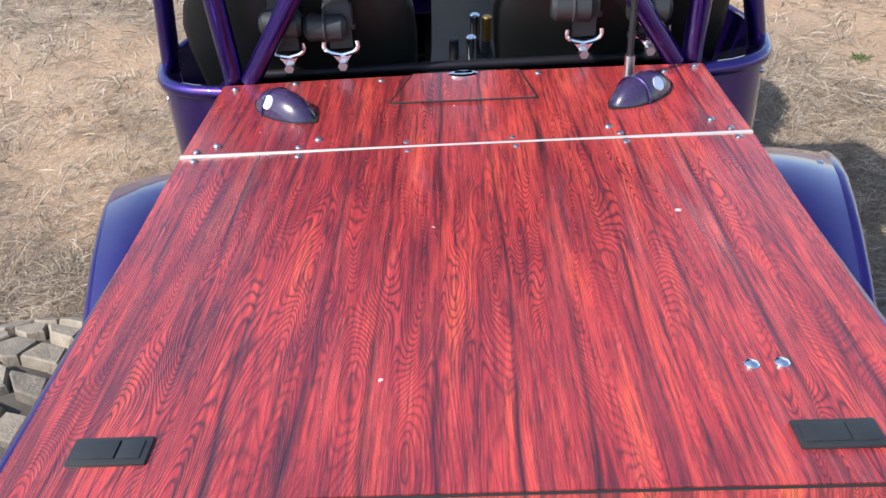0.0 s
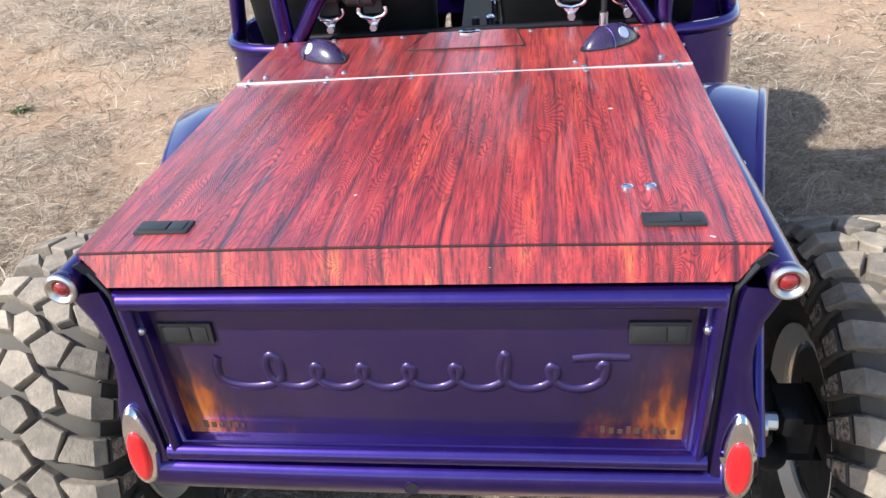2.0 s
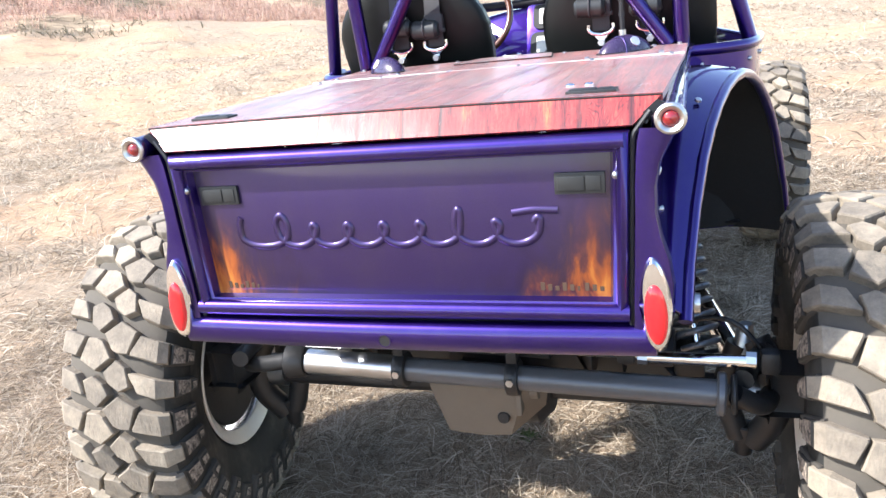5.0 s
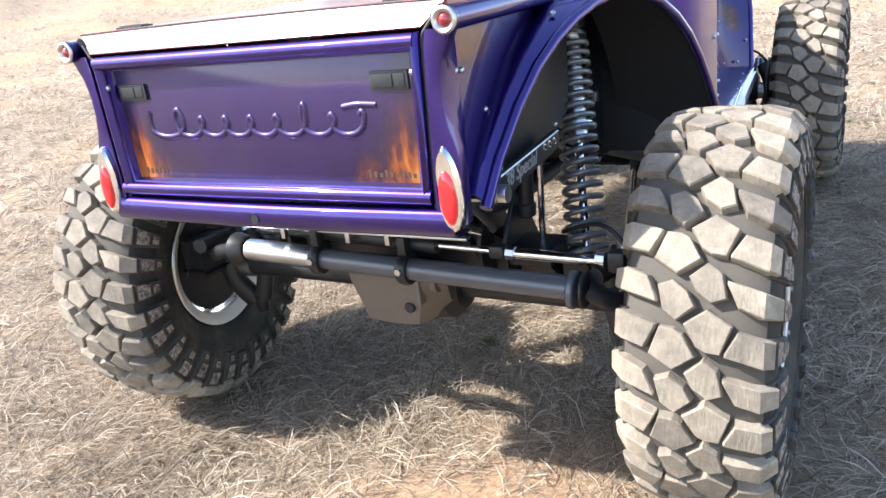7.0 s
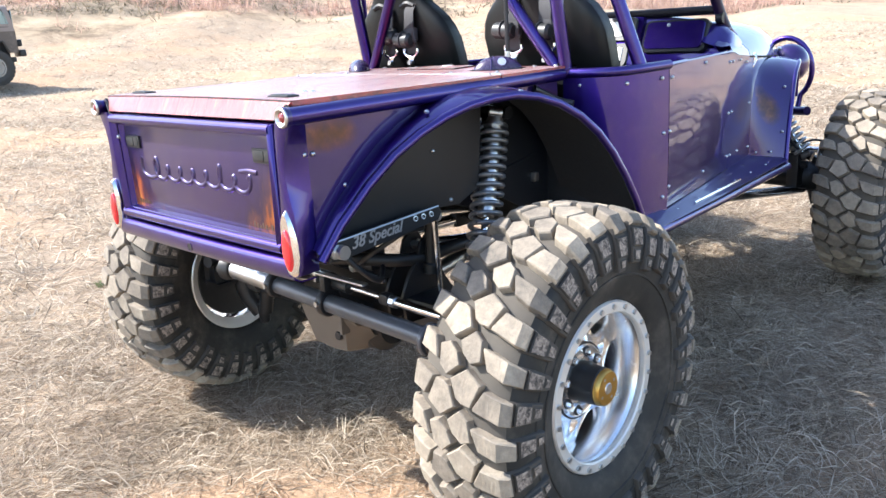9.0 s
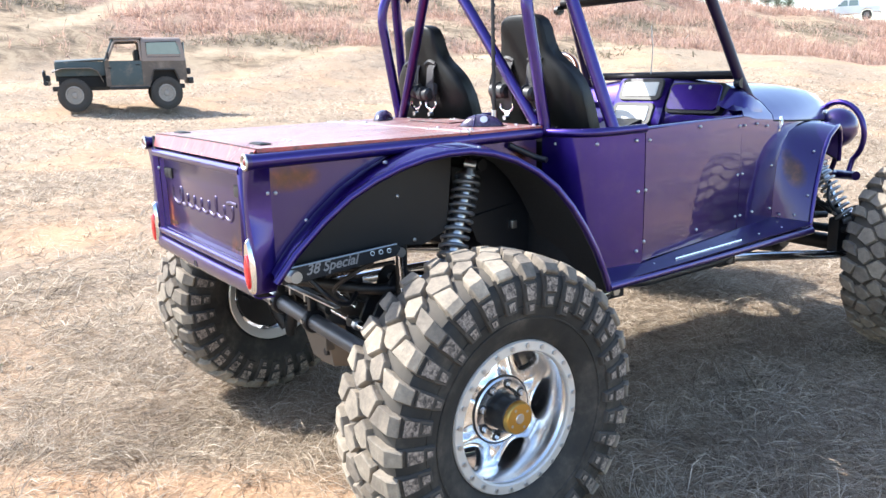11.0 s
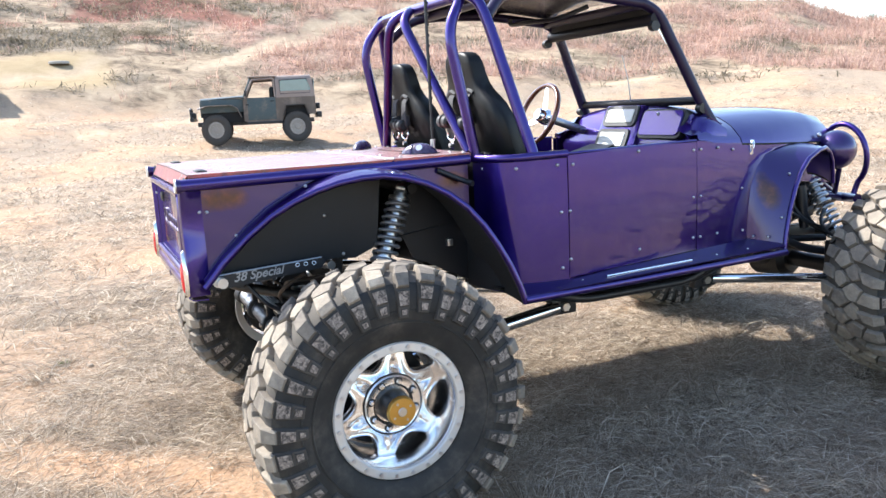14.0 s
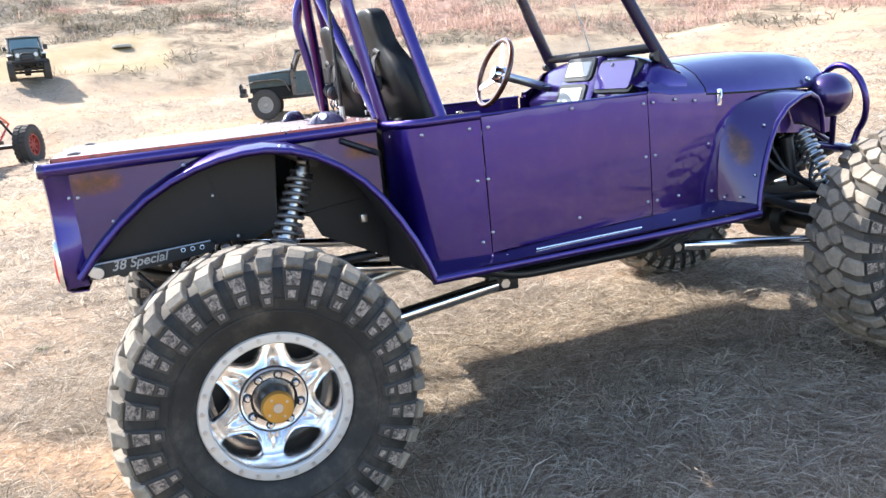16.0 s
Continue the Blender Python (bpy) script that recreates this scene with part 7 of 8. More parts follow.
part("drive_shaft", tube([(0.04, 3.26, 0.63), (0.10, 2.80, 0.68)], 0.026, 14, 0), STEEL, C, "front drive shaft")
part("gearbox", block((-0.16, 1.95, 0.63), (0.20, 2.65, 0.84), 0.06), IRON, C, "dark gearbox casing")
part("engine_block", block((-0.24, 2.95, 0.80), (0.24, 3.45, 1.16), 0.06), IRON, C, "dark engine block under the hood")
part("front_tie_rod", tube([(-0.60, 3.76, 0.70), (0.60, 3.76, 0.70)], 0.018, 12, 0), CHROME, C)


# engine and drivetrain, dark and greasy, seen through the front arch
engine = part("engine", block((-0.22, 2.95, 0.80), (0.22, 3.45, 1.16), 0.05), IRON, C, "dark greasy engine under the hood")
part("oil_pan", block((-0.15, 2.98, 0.66), (0.15, 3.38, 0.82), 0.05), BLACK, engine)
part("gearbox", disc_solid((0.0, 2.95, 0.86), (0.0, 2.25, 0.78), 0.15, 20, 0.10), IRON, engine, "cast gearbox")
for s in (-1, 1):
    part("valve_cover", block((s * 0.20 - 0.06, 2.98, 1.10), (s * 0.20 + 0.06, 3.42, 1.19), 0.03), STEEL, engine)
    for i in range(4):
        y = 3.03 + 0.11 * i
        part("exhaust_runner", tube([(s * 0.22, y, 1.05), (s * 0.32, y, 1.02), (s * 0.34, y - 0.04, 0.86), (s * 0.30, 2.95, 0.76)], 0.019, 10, 0.06), RUST, engine)
    part("hose", tube([(s * 0.30, 3.55, 1.02), (s * 0.40, 3.40, 0.92), (s * 0.34, 3.22, 0.80), (s * 0.44, 3.05, 0.78)], 0.010, 8, 0.08), BLACK, C)
    part("hose", tube([(s * 0.47, 3.40, 0.92), (s * 0.52, 3.30, 0.82), (s * 0.56, 3.46, 0.72)], 0.008, 8, 0.08), BLACK, C)
    part("spring_tower", block((s * 0.30 - 0.03, 3.36, 0.92), (s * 0.30 + 0.03, 3.46, 1.16), 0.012), BLACK, C, "black spring tower")
    part("lower_bracket", block((s * 0.52 - 0.03, 3.38, 0.56), (s * 0.52 + 0.03, 3.50, 0.74), 0.012), IRON, C)
    part("front_upper_link", tube([(s * 0.30, 2.80, 0.78), (s * 0.44, 3.44, 0.74)], 0.018, 12, 0), BLACK, C)
part("steering_link", tube([(-0.58, 3.42, 0.66), (0.58, 3.42, 0.68)], 0.020, 12, 0), IRON, C)
# exhaust pipes, hoses and brackets beside the engine, seen below the front fenders
for s in (-1, 1):
    for i in range(4):
        y = 2.99 + 0.13 * i
        part("exhaust_header", tube([(s * 0.23, y, 1.02 - 0.01 * i), (s * 0.31, y, 0.99), (s * 0.33, y - 0.03, 0.88), (s * (0.30 + 0.012 * i), 2.95 + 0.03 * i, 0.70)], 0.021, 10, 0.06), IRON, C, "dark exhaust header pipe")
    part("collector", disc_solid((s * 0.32, 3.0, 0.72), (s * 0.33, 2.82, 0.66), 0.045, 18, 0.034), IRON, C, "dark exhaust collector")
    part("axle_truss", tube([(s * 0.14, 3.55, 0.72), (s * 0.40, 3.55, 0.76), (s * 0.56, 3.55, 0.70)], 0.026, 12, 0.06), IRON, C)
    part("bump_stop", disc_solid((s * 0.40, 3.30, 1.02), (s * 0.42, 3.32, 0.80), 0.030, 16, 0.024, 0.004), BLACK, C, "black bump stop")
    part("knuckle_housing", disc_solid((s * 0.50, 3.53, 0.60), (s * 0.62, 3.53, 0.60), 0.085, 20, 0.070, 0.012), IRON, C, "dark cast steering knuckle")
    part("brake_rotor", disc_solid((s * 0.665, 3.53, 0.60), (s * 0.675, 3.53, 0.60), 0.150, 32), IRON, C, "dark brake rotor")
    part("crossmember_brace", tube([(s * 0.33, 3.10, 0.82), (s * 0.44, 3.30, 0.70), (s * 0.50, 3.48, 0.66)], 0.020, 10, 0.05), BLACK, C)
    for i in range(3):
        part("hose", tube([(s * (0.34 + 0.02 * i), 3.18 + 0.05 * i, 1.02), (s * (0.40 + 0.03 * i), 3.22 + 0.06 * i, 0.90 - 0.05 * i), (s * (0.50 + 0.02 * i), 3.44, 0.74 + 0.03 * i)], 0.0085, 8, 0.07), BLACK, C, "black rubber hose")
    part("frame_box", block((s * 0.30 - 0.035, 2.86, 0.72), (s * 0.30 + 0.035, 3.50, 0.80), 0.012), BLACK, C, "black front frame rail")
part("steering_box", block((0.26, 3.30, 0.84), (0.36, 3.46, 0.98), 0.02), IRON, C)

# stretch the cab and front clip along their length to fit the camera's view
VIEW_FIT = ((1.0, 0.0, 0.0, 0.0), (1.6, 0.003, -0.010, 0.005), (1.85, 0.015, -0.010, 0.011), (2.2, 0.013, 0.018, 0.013), (2.55, 0.0, 0.054, 0.013), (2.8, -0.012, 0.100, 0.012), (3.2, -0.020, 0.135, 0.012), (3.9, -0.020, 0.150, 0.012))


def fit_to_view(ob):
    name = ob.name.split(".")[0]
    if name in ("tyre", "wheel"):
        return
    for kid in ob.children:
        fit_to_view(kid)
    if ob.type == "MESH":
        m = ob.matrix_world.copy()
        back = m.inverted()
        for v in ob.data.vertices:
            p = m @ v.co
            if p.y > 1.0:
                wide, ahead, up = lerp_rows(VIEW_FIT, p.y)
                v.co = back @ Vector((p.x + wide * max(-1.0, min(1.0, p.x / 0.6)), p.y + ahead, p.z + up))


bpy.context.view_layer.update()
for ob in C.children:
    fit_to_view(ob)


# ---- parked vehicles ----
def simple_wheel(parent, place, r, w, face, rim, label=""):
    """Far wheel: ribbed tyre, dished rim and hub."""
    m = Matrix.Translation(place) @ (Euler((0, 0, math.pi)).to_matrix().to_4x4() if face < 0 else Matrix.Identity(4))
    prof = [(-w * 0.36, r * 0.54), (-w * 0.5, r * 0.66), (-w * 0.5, r * 0.88), (-w * 0.38, r * 0.98), (w * 0.38, r * 0.98), (w * 0.5, r * 0.88), (w * 0.5, r * 0.66), (w * 0.36, r * 0.54)]
    tyre = lathe(prof, 40)
    knobs = []
    for i in range(26):
        a = 2 * math.pi * i / 26
        for sx in (-1, 1):
            b = block((sx * w * 0.25 - w * 0.2, -r * 0.085, r * 0.94), (sx * w * 0.25 + w * 0.2, r * 0.085, r * 1.02), 0)
            knobs.append(moved(b, Euler((a + sx * 0.06, 0, 0)).to_matrix().to_4x4()))
    t = part("tyre", moved(join(tyre, *knobs), m), DARK_TYRE, parent, label, 40)
    part("rim", moved(join(lathe([(w * 0.40, r * 0.55), (w * 0.41, r * 0.48), (w * 0.18, r * 0.44), (w * 0.16, r * 0.22), (w * 0.30, r * 0.16), (w * 0.32, 0.001)], 32, False),
                           lathe([(-w * 0.40, r * 0.55), (-w * 0.30, r * 0.46), (-w * 0.1, r * 0.40), (-w * 0.1, 0.001)], 32, False),
                           *[moved(block((w * 0.16, -r * 0.05, r * 0.18), (w * 0.30, r * 0.05, r * 0.47), 0), Euler((2 * math.pi * k / 8, 0, 0)).to_matrix().to_4x4()) for k in range(8)]), m), rim, t)
    return t


def wagon(place, yaw, body_mat, low_mat, top_mat, label, size=(0.98, 0.98, 1.04)):
    """A square off-road wagon along local y (nose to +y), built at the origin and then set down."""
    j = thing("parked_wagon", (0, 0, 0), label, "off-road wagon")
    h = 0.47
    tub = [(-1.62, 0.72), (-1.62, 1.22), (0.35, 1.22), (0.42, 1.20), (0.42, 0.60), (0.18, 0.55), (-0.66, 0.55), (-0.74, 0.72), (-0.82, 0.98), (-1.32, 0.98), (-1.42, 0.72)]
    yz = Matrix(((0, 0, 1, -0.72), (1, 0, 0, 0), (0, 1, 0, 0), (0, 0, 0, 1)))
    body = part("body", prism(tub, 1.44, yz), low_mat, j, "muddy tub with cut wheel arches", 20)
    for s in (-1, 1):
        door = part("door", block((s * 0.725 - 0.010, -0.50, 0.62), (s * 0.725 + 0.010, 0.30, 1.21), 0.01), body_mat, body, "dark door splashed with mud")
        part("window_frame", tube([(s * 0.715, 0.36, 1.22), (s * 0.68, 0.13, 1.70), (s * 0.68, -0.48, 1.72), (s * 0.71, -0.50, 1.22)], 0.03, 8, 0.06), top_mat, door, "taupe door window frame")
        part("door_handle", block((s * 0.742 - 0.006, -0.46, 1.10), (s * 0.742 + 0.006, -0.34, 1.13), 0.003), BLACK, door)
        part("hinge", block((s * 0.74 - 0.006, 0.26, 1.02), (s * 0.74 + 0.006, 0.34, 1.06), 0.003), BLACK, door)
    part("hood", sheet([[(x * (0.66 - 0.12 * t), 0.42 + 1.20 * t, 1.245 - 0.05 * t + 0.05 * (1 - abs(x)) ** 0.5) for x in (-1, -0.9, -0.5, 0, 0.5, 0.9, 1)] for t in (0, 0.35, 0.7, 1.0)], 0.02), body_mat, j, "flat tapering hood", 50)
    for s in (-1, 1):
        part("hood_side", block((s * 0.58 - 0.03, 0.42, 0.86), (s * 0.58 + 0.03, 1.60, 1.21), 0.02), body_mat, j)
        part("frame_rail", block((s * 0.36 - 0.05, -1.6, 0.50), (s * 0.36 + 0.05, 1.75, 0.62), 0.02), BLACK, j)
        part("rocker", block((s * 0.70 - 0.05, -0.64, 0.51), (s * 0.70 + 0.05, 0.34, 0.58), 0.02), BLACK, j)
        part("seat", block((s * 0.34 - 0.24, -0.50, 0.90), (s * 0.34 + 0.24, -0.34, 1.50), 0.06), VINYL, j)
    # housings filled as black blocks, so the arches' shade is in their colour
    part("wheel_well", block((-0.62, -1.46, 0.60), (0.62, -0.68, 1.05), 0.02), ROOF_BLACK, j, "rear wheel housing, black for the shade in the arch")
    part("engine_bay", block((-0.52, 0.40, 0.58), (0.52, 1.58, 0.95), 0.02), ROOF_BLACK, j, "engine bay underside, black for the shade under the hood")
    part("grille", block((-0.50, 1.60, 0.74), (0.50, 1.64, 1.19), 0.03), body_mat, j)
    for i in range(7):
        part("slot", block((-0.24 + i * 0.08 - 0.018, 1.635, 0.84), (-0.24 + i * 0.08 + 0.018, 1.646, 1.06), 0.008), BLACK, j)
    for s in (-1, 1):
        part("headlamp", disc_solid((s * 0.37, 1.63, 0.97), (s * 0.37, 1.655, 0.97), 0.085, 20), DASH_GLASS, j)
        part("front_flare", sheet([[(s * 0.52, y, z) for y, z in ((0.50, 0.72), (0.62, 0.98), (0.78, 1.05), (1.45, 1.05), (1.70, 0.98))], [(s * 0.80, y, z - 0.015) for y, z in ((0.50, 0.72), (0.62, 0.98), (0.78, 1.05), (1.45, 1.05), (1.70, 0.96))]], 0.02), low_mat, j, "squared fender flare", 30)
        part("rear_flare", sheet([[(s * 0.70, y, z) for y, z in ((-0.70, 0.74), (-0.80, 1.0), (-1.34, 1.0), (-1.46, 0.74))], [(s * 0.80, y, z) for y, z in ((-0.70, 0.72), (-0.80, 0.98), (-1.34, 0.98), (-1.46, 0.72))]], 0.02), BLACK, j, "", 30)
        part("mirror", block((s * 0.78, 0.30, 1.26), (s * 0.92, 0.36, 1.42), 0.02), BLACK, j)
    # windscreen frame, roof and side glass
    for s in (-1, 1):
        part("screen_post", tube([(s * 0.66, 0.42, 1.20), (s * 0.62, 0.17, 1.74)], 0.03, 8, 0), body_mat, j)
        part("side_window", prism([(-1.50, 1.31), (-0.68, 1.31), (-0.66, 1.35), (-0.66, 1.62), (-0.70, 1.67), (-1.40, 1.67), (-1.46, 1.63), (-1.54, 1.36)], 0.02, Matrix(((0, 0, s, s * 0.70), (1, 0, 0, 0), (0, 1, 0, 0), (0, 0, 0, 1)))), SKY_TINT, j, "side window with reflected sky in its colour")
        part("window_seal", tube([(s * 0.716, y, z) for y, z in ((-1.51, 1.30), (-0.66, 1.30), (-0.65, 1.66), (-1.43, 1.68))], 0.012, 6, 0.05, True), BLACK, j)
    ring = [(-0.71, 1.20), (-0.695, 1.45), (-0.68, 1.64), (-0.64, 1.73), (-0.56, 1.77), (0, 1.79), (0.56, 1.77), (0.64, 1.73), (0.68, 1.64), (0.695, 1.45), (0.71, 1.20)]
    part("hardtop", sheet([[(x * k, y - lean * (z - 1.2), z) for x, z in ring] for y, k, lean in ((-1.64, 0.97, -0.16), (-1.60, 1.0, -0.16), (-1.2, 1.0, 0), (-0.53, 1.0, 0))], 0.02), top_mat, j, "dusty taupe hardtop", 50)
    part("windscreen", sheet([[(x, 0.405, 1.24) for x in (-0.6, 0.6)], [(x, 0.19, 1.70) for x in (-0.58, 0.58)]], 0.01), SKY_TINT, j, "dark windscreen")
    part("screen_top", tube([(-0.63, 0.18, 1.74), (0.63, 0.18, 1.74)], 0.035, 8, 0), body_mat, j)
    part("roof", sheet([[(x, y, 1.76 + 0.035 * (1 - (x / 0.72) ** 2)) for x in (-0.72, -0.6, 0, 0.6, 0.72)] for y in (-0.56, -0.2, 0.12, 0.24)], 0.03), top_mat, j, "pale dusty roof", 50)
    part("tailgate", block((-0.70, -1.65, 0.72), (0.70, -1.62, 1.24), 0.01), low_mat, j)
    part("rear_window", block((-0.58, -1.645, 1.32), (0.58, -1.62, 1.68), 0.01), SKY_TINT, j)
    part("front_bumper", tube([(-0.66, 1.88, 0.70), (0.66, 1.88, 0.70)], 0.06, 10, 0), BLACK, j)
    part("winch", block((-0.22, 1.80, 0.74), (0.22, 1.96, 0.90), 0.04), IRON, j)
    part("bumper_hoop", tube([(-0.3, 1.92, 0.72), (-0.26, 1.94, 1.0), (0.26, 1.94, 1.0), (0.3, 1.92, 0.72)], 0.03, 8, 0.1), BLACK, j)
    part("rear_bumper", block((-0.66, -1.82, 0.62), (0.66, -1.68, 0.78), 0.03), BLACK, j)
    part("spare_carrier", block((-0.30, -1.80, 0.86), (0.30, -1.68, 1.02), 0.03), IRON, j)
    for y in (-1.08, 1.22):
        part("axle", tube([(-0.70, y, h - 0.04), (0.70, y, h - 0.04)], 0.05, 10, 0), IRON, j)
        part("differential", disc_solid((-0.06, y, h - 0.05), (0.20, y, h - 0.05), 0.13, 14), IRON, j)
        for s in (-1, 1):
            simple_wheel(j, (s * 0.74, y, h - 0.07), 0.405, 0.28, s, DULL_ALU)
    j.matrix_basis = Matrix.Translation(place) @ Euler((0, 0, radians(yaw))).to_matrix().to_4x4() @ Matrix.Diagonal((*size, 1))
    return j


def on_ground(x, y):
    return Vector((x, y, float(ground_at(np.array([x]), np.array([y]))[0])))


wagon(on_ground(-20.2, 5.32), 167, WAGON_BLUE, WAGON_MUD, WAGON_TAN, "muddy teal two-door off-road wagon with taupe hardtop, parked on the field")
wagon(on_ground(-31.4, -3.12), -83, WAGON_DARK, WAGON_DARK, WAGON_PALE, "dark square off-road wagon with pale roof, parked below the hill", (0.82, 0.90, 0.92))


def buggy(place, yaw):
    b = thing("red_buggy", (0, 0, 0), "red tube-framed rock buggy with red-rimmed tyres on the field", "buggy")
    for s in (-1, 1):
        part("frame_tube", tube([(s * 0.42, -1.1, 0.75), (s * 0.5, -0.7, 1.35), (s * 0.45, 0.0, 1.75), (s * 0.42, 0.6, 1.72), (s * 0.45, 1.1, 1.25), (s * 0.35, 1.7, 1.05)], 0.025, 8, 0.15), RED_PAINT, b, "red roll cage tube")
        part("frame_tube", tube([(s * 0.42, -1.1, 0.75), (s * 0.45, 0.0, 0.62), (s * 0.42, 1.0, 0.66), (s * 0.35, 1.7, 1.05)], 0.025, 8, 0.15), RED_PAINT, b)
        part("side_panel", sheet([[(s * 0.46, -0.7, 1.2), (s * 0.46, 0.6, 1.2)], [(s * 0.46, -0.7, 0.72), (s * 0.46, 0.6, 0.68)]], 0.01), RED_PAINT, b, "red side panel")
        for y in (-1.25, 1.45):
            part("shock", tube([(s * 0.42, y * 0.8, 1.15), (s * 0.62, y, 0.60)], 0.03, 8, 0), IRON, b)
            simple_wheel(b, (s * 0.86, y, 0.49), 0.49, 0.34, s, RED_RIM)
    for y in (-1.25, 1.45):
        part("axle", tube([(-0.8, y, 0.49), (0.8, y, 0.49)], 0.05, 10, 0), IRON, b)
    part("hood_panel", sheet([[(x, 0.95, 1.22) for x in (-0.4, 0.4)], [(x, 1.7, 1.06) for x in (-0.34, 0.34)]], 0.01), RED_PAINT, b)
    part("seat", block((-0.35, -0.4, 0.7), (0.35, -0.2, 1.35), 0.06), VINYL, b)
    part("belly", block((-0.4, -1.0, 0.58), (0.4, 1.2, 0.66), 0.02), IRON, b)
    b.matrix_basis = Matrix.Translation(place) @ Euler((0, 0, radians(yaw))).to_matrix().to_4x4()


buggy(on_ground(-17.43, -3.30), 71)

def pickup(place, yaw):
    """A crew pickup along local y, nose to +y."""
    p = thing("pickup_truck", (0, 0, 0), "silver pickup truck parked on the far crest of the field", "pickup truck")
    side = [(-2.6, 0.62), (-2.6, 1.12), (0.75, 1.14), (0.95, 1.12), (2.3, 1.02), (2.5, 0.90), (2.5, 0.60), (2.02, 0.55), (1.92, 0.82), (1.70, 0.94), (1.40, 0.94), (1.18, 0.82), (1.08, 0.52), (-1.12, 0.52), (-1.22, 0.82), (-1.44, 0.94), (-1.74, 0.94), (-1.96, 0.82), (-2.06, 0.60)]
    body = part("body", prism(side, 1.8, Matrix(((0, 0, 1, -0.9), (1, 0, 0, 0), (0, 1, 0, 0), (0, 0, 0, 1)))), SILVER, p, smooth=20)
    cab = [(-1.05, 1.13), (-0.92, 1.72), (-0.75, 1.80), (0.28, 1.80), (0.45, 1.74), (0.95, 1.12)]
    part("cab", prism(cab, 1.60, Matrix(((0, 0, 1, -0.8), (1, 0, 0, 0), (0, 1, 0, 0), (0, 0, 0, 1)))), SILVER, p, smooth=20)
    for s in (-1, 1):
        for y0, y1, cut in ((-0.86, -0.12, 0.04), (-0.04, 0.70, 0.38)):
            part("side_window", prism([(y0, 1.20), (y1, 1.20), (y1 - cut, 1.68), (y0 + 0.05, 1.68)], 0.02, Matrix(((0, 0, s, s * 0.795), (1, 0, 0, 0), (0, 1, 0, 0), (0, 0, 0, 1)))), SKY_TINT, p, "side window with reflected sky in its colour")
        part("mirror", block((s * 0.95 - 0.06, 0.62, 1.18), (s * 0.95 + 0.06, 0.70, 1.36), 0.02), BLACK, p)
        for y in (-1.60, 1.56):
            simple_wheel(p, (s * 0.80, y, 0.40), 0.40, 0.27, s, DULL_ALU)
    part("windscreen", sheet([[(x, 0.93, 1.17) for x in (-0.72, 0.72)], [(x, 0.50, 1.70) for x in (-0.68, 0.68)]], 0.01), SKY_TINT, p)
    part("front_bumper", block((-0.88, 2.46, 0.48), (0.88, 2.62, 0.68), 0.03), BLACK, p)
    part("rear_bumper", block((-0.86, -2.72, 0.50), (0.86, -2.58, 0.66), 0.03), STEEL, p)
    p.matrix_basis = Matrix.Translation(place) @ Euler((0, 0, radians(yaw))).to_matrix().to_4x4()


pickup(on_ground(-35.9, 72.5), 116)

# ---- slab, stones, weeds, shrubs ----
g = random.Random(4)


def rock(name, place, r, squash, material, label, category, seed):
    bm = bmesh.new()
    bmesh.ops.create_icosphere(bm, subdivisions=2, radius=r)
    q = random.Random(seed)
    off = Vector((q.random() * 9, q.random() * 9, q.random() * 9))
    for v in bm.verts:
        v.co *= 1 + 0.45 * noise.noise(v.co * (1.3 / r) + off)
        v.co.z *= squash
    ob = part(name, bm, material, None, "", 60)
    ob.location = Vector(place) + Vector((0, 0, r * squash * 0.35))
    return tagged(ob, label, category, "loose stones" if category == "stone" else "")


slab_at = on_ground(-37.2, 0.25)
slab = part("concrete_slab", moved(lathe([(0.0, 0.01), (0.0, 0.62), (0.04, 0.66), (0.26, 0.66), (0.32, 0.60), (0.32, 0.01)], 26, False), Euler((0, -math.pi / 2, 0)).to_matrix().to_4x4()), STONE, None, "", 30)
slab.location = slab_at
slab.scale = (0.66, 0.66, 0.42)
tagged(slab, "flat pale round concrete slab lying on the hillside", "slab")
for x, y, r in ((1.95, 2.35, 0.022), (2.25, 1.85, 0.016), (2.05, 1.55, 0.013), (1.62, 2.75, 0.018), (2.35, 2.55, 0.014), (1.4, 2.05, 0.011), (2.6, 1.2, 0.015), (1.75, 1.1, 0.012), (0.35, -0.3, 0.013), (-1.8, 0.1, 0.02)):
    rock("stone", on_ground(x, y), r, 0.7, PEBBLE, "small tan stone lying in the straw", "stone", int(x * 100))


def weed(x, y, n, size, seed):
    q = random.Random(seed)
    at = on_ground(x, y)
    vs, fs = [], []
    for i in range(n):
        a, l = q.uniform(0, 6.28), size * q.uniform(0.5, 1.2)
        o = Vector((q.gauss(0, size * 0.6), q.gauss(0, size * 0.6), 0))
        d = Vector((math.cos(a), math.sin(a), q.uniform(0.25, 1.0)))
        w = Vector((-math.sin(a), math.cos(a), 0)) * l * 0.16
        k = len(vs)
        p = at + o
        vs += [p - w * 0.3, p + w * 0.3, p + d * l * 0.55 + w, p + d * l * 0.55 - w, p + d * l - Vector((0, 0, l * 0.2))]
        fs += [(k, k + 1, k + 2, k + 3), (k + 3, k + 2, k + 4)]
    ob = part("weed", (vs, fs), GREEN, None, "", 0)
    return tagged(ob, "small green weed growing in the straw", "weed", "green weeds", "stuff")


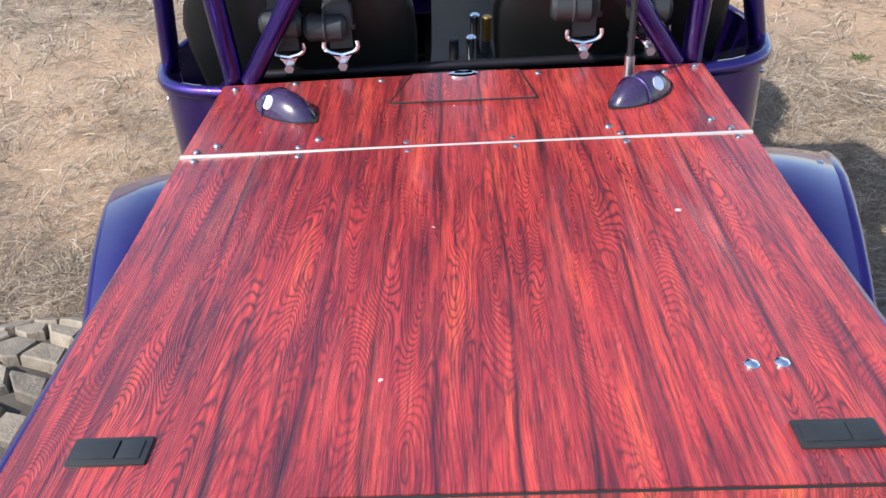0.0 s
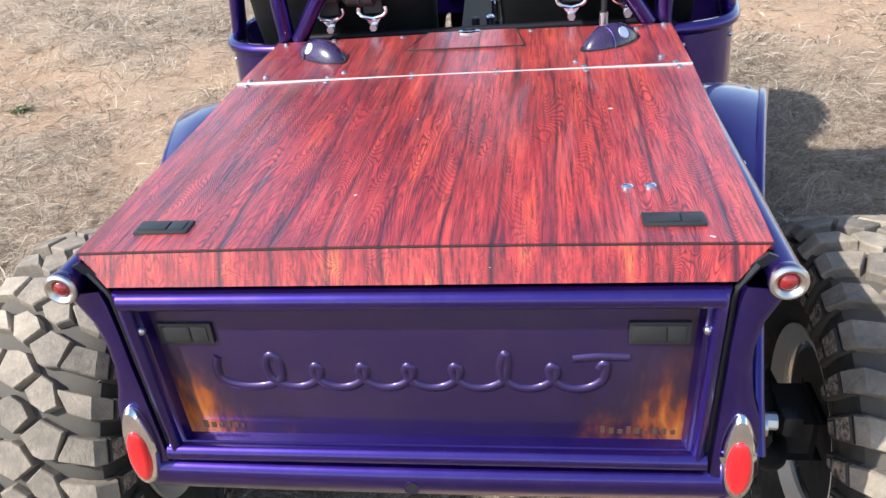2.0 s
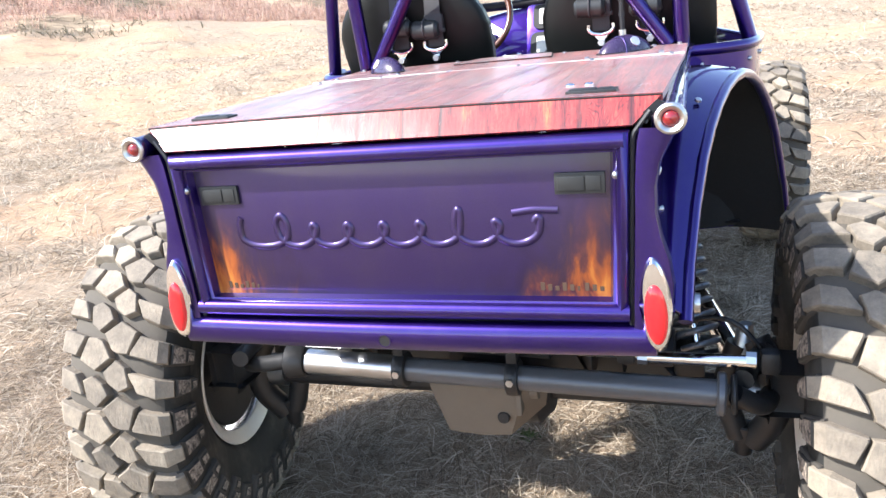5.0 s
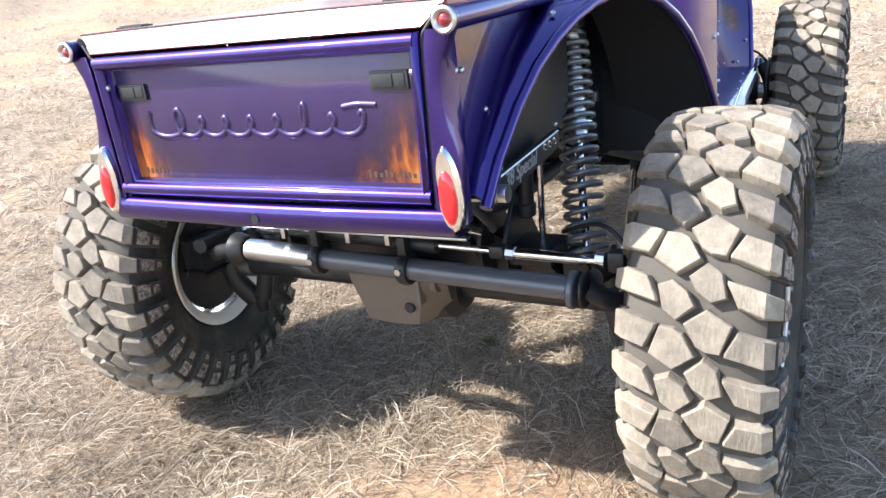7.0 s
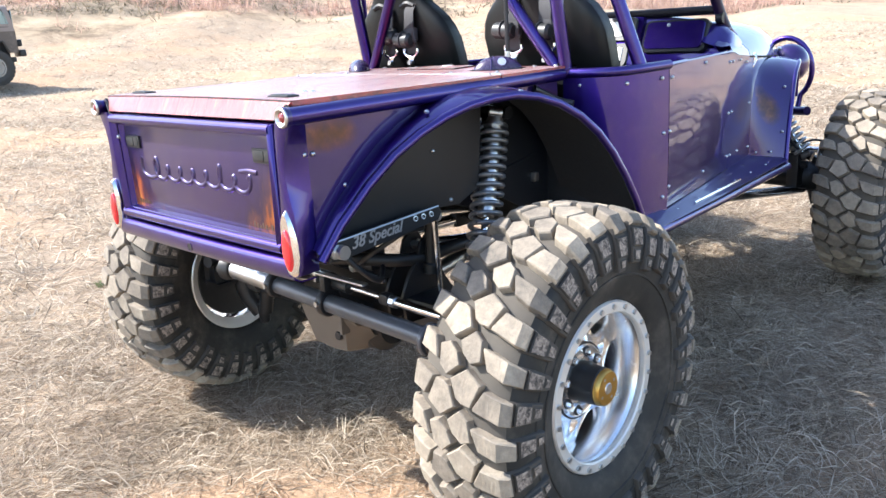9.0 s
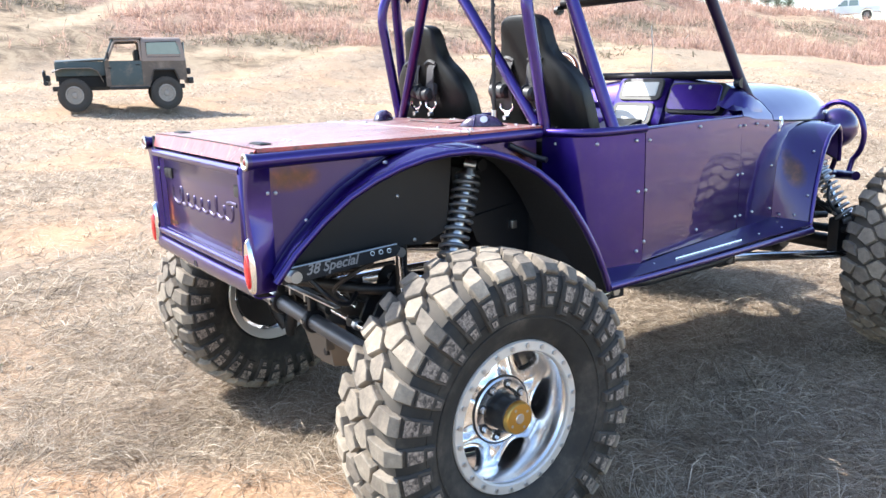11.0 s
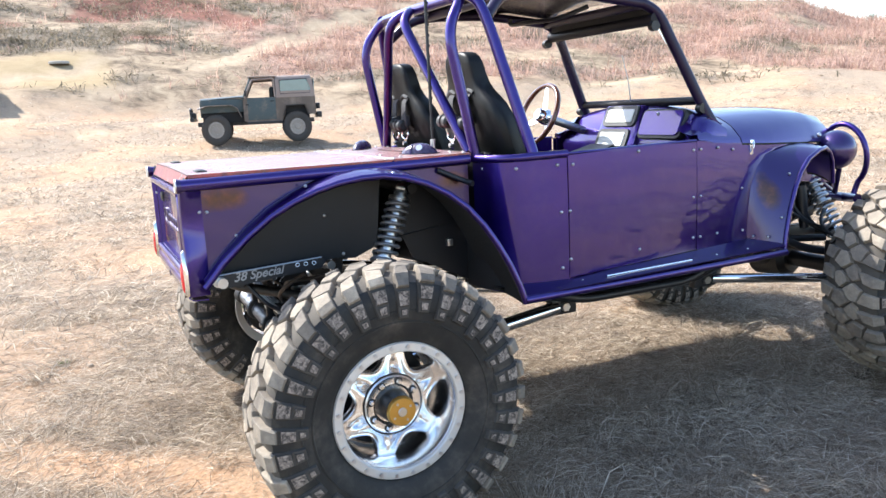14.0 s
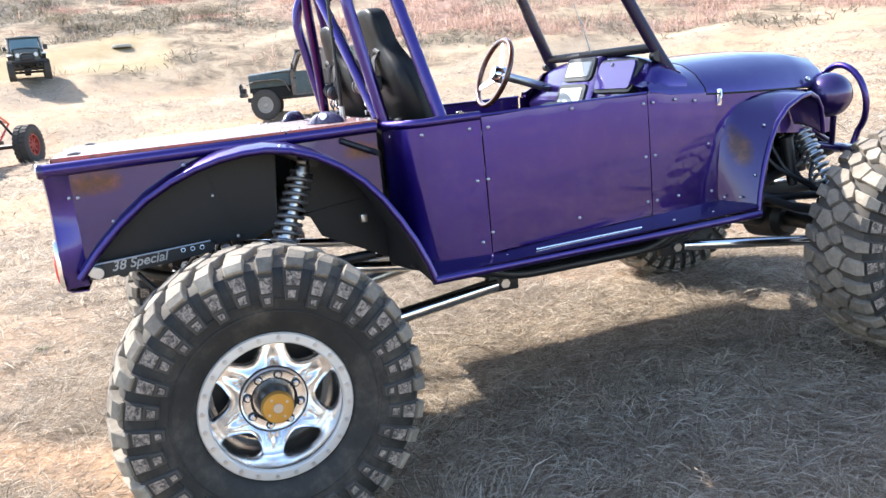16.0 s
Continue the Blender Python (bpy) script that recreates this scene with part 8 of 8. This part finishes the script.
for i, (x, y, n, size) in enumerate(((-0.05, 1.5, 60, 0.030), (-2.15, 2.55, 70, 0.035), (-1.95, -0.05, 60, 0.03), (-2.6, 1.2, 60, 0.035), (2.4, 4.6, 60, 0.04), (-3.4, 4.4, 90, 0.05), (0.3, 0.35, 30, 0.02), (3.1, 6.0, 90, 0.06), (1.0, 5.0, 60, 0.04))):
    weed(x, y, n, size, 40 + i)


def shrub(x, y, height, spread, leaves, seed, material, tree=False):
    """A shrub or small tree: tapered stems with limbs, and many small leaf clumps with gaps."""
    q = random.Random(seed)
    at = on_ground(x, y)
    ob = thing("tree" if tree else "shrub", at, "small sparse green tree on the skyline" if tree else "low scrubby dry shrub on the hillside", "tree" if tree else "shrub", "skyline trees" if tree else "hillside shrubs")
    limbs, tips = [], []
    for i in range(5 if tree else 7):
        a = q.uniform(0, 6.28)
        lean = q.uniform(0.15, 0.6) * (0.5 if tree else 1.0)
        base = at + Vector((0, 0, -0.05))
        mid = base + Vector((math.cos(a) * lean * spread * 0.4, math.sin(a) * lean * spread * 0.4, height * 0.45))
        tip = base + Vector((math.cos(a) * lean * spread, math.sin(a) * lean * spread, height * q.uniform(0.7, 1.0)))
        limbs.append(tube([base, mid, tip], [height * 0.012] * 7 + [height * 0.004], 6, height * 0.1))
        tips += [mid * 0.4 + tip * 0.6, tip, mid * 0.7 + tip * 0.3]
    part("limbs", join(*limbs), BARK, ob)
    vs, fs = [], []
    for i in range(leaves):
        c = q.choice(tips) + Vector((q.gauss(0, spread * 0.22), q.gauss(0, spread * 0.22), q.gauss(0, height * 0.11)))
        s = height * q.uniform(0.018, 0.04) * (1.0 if tree else 1.25)
        u = Vector((q.gauss(0, 1), q.gauss(0, 1), q.gauss(0, 1))).normalized()
        v = u.orthogonal().normalized()
        k = len(vs)
        vs += [c - u * s, c + v * s * 0.6, c + u * s, c - v * s * 0.6]
        fs.append((k, k + 1, k + 2, k + 3))
    part("crown", (vs, fs), material, ob, smooth=0)
    return ob


def polar(az, r):
    return -math.sin(radians(az)) * r, 1.0 + math.cos(radians(az)) * r


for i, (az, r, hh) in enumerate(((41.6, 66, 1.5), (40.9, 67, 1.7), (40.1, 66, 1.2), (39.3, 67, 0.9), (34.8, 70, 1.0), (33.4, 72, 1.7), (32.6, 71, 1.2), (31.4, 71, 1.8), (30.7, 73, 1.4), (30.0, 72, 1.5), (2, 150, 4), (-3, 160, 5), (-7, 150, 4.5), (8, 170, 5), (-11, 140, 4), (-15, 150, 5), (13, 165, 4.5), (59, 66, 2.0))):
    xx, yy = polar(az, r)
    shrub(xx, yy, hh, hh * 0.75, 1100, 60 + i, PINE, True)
for i in range(22):
    az, r = g.uniform(80, 111), g.uniform(41, 60)
    xx, yy = polar(az, r)
    hh = g.uniform(0.5, 1.1)
    shrub(xx, yy, hh, hh * 1.9, 1100, 200 + i, BRUSH)
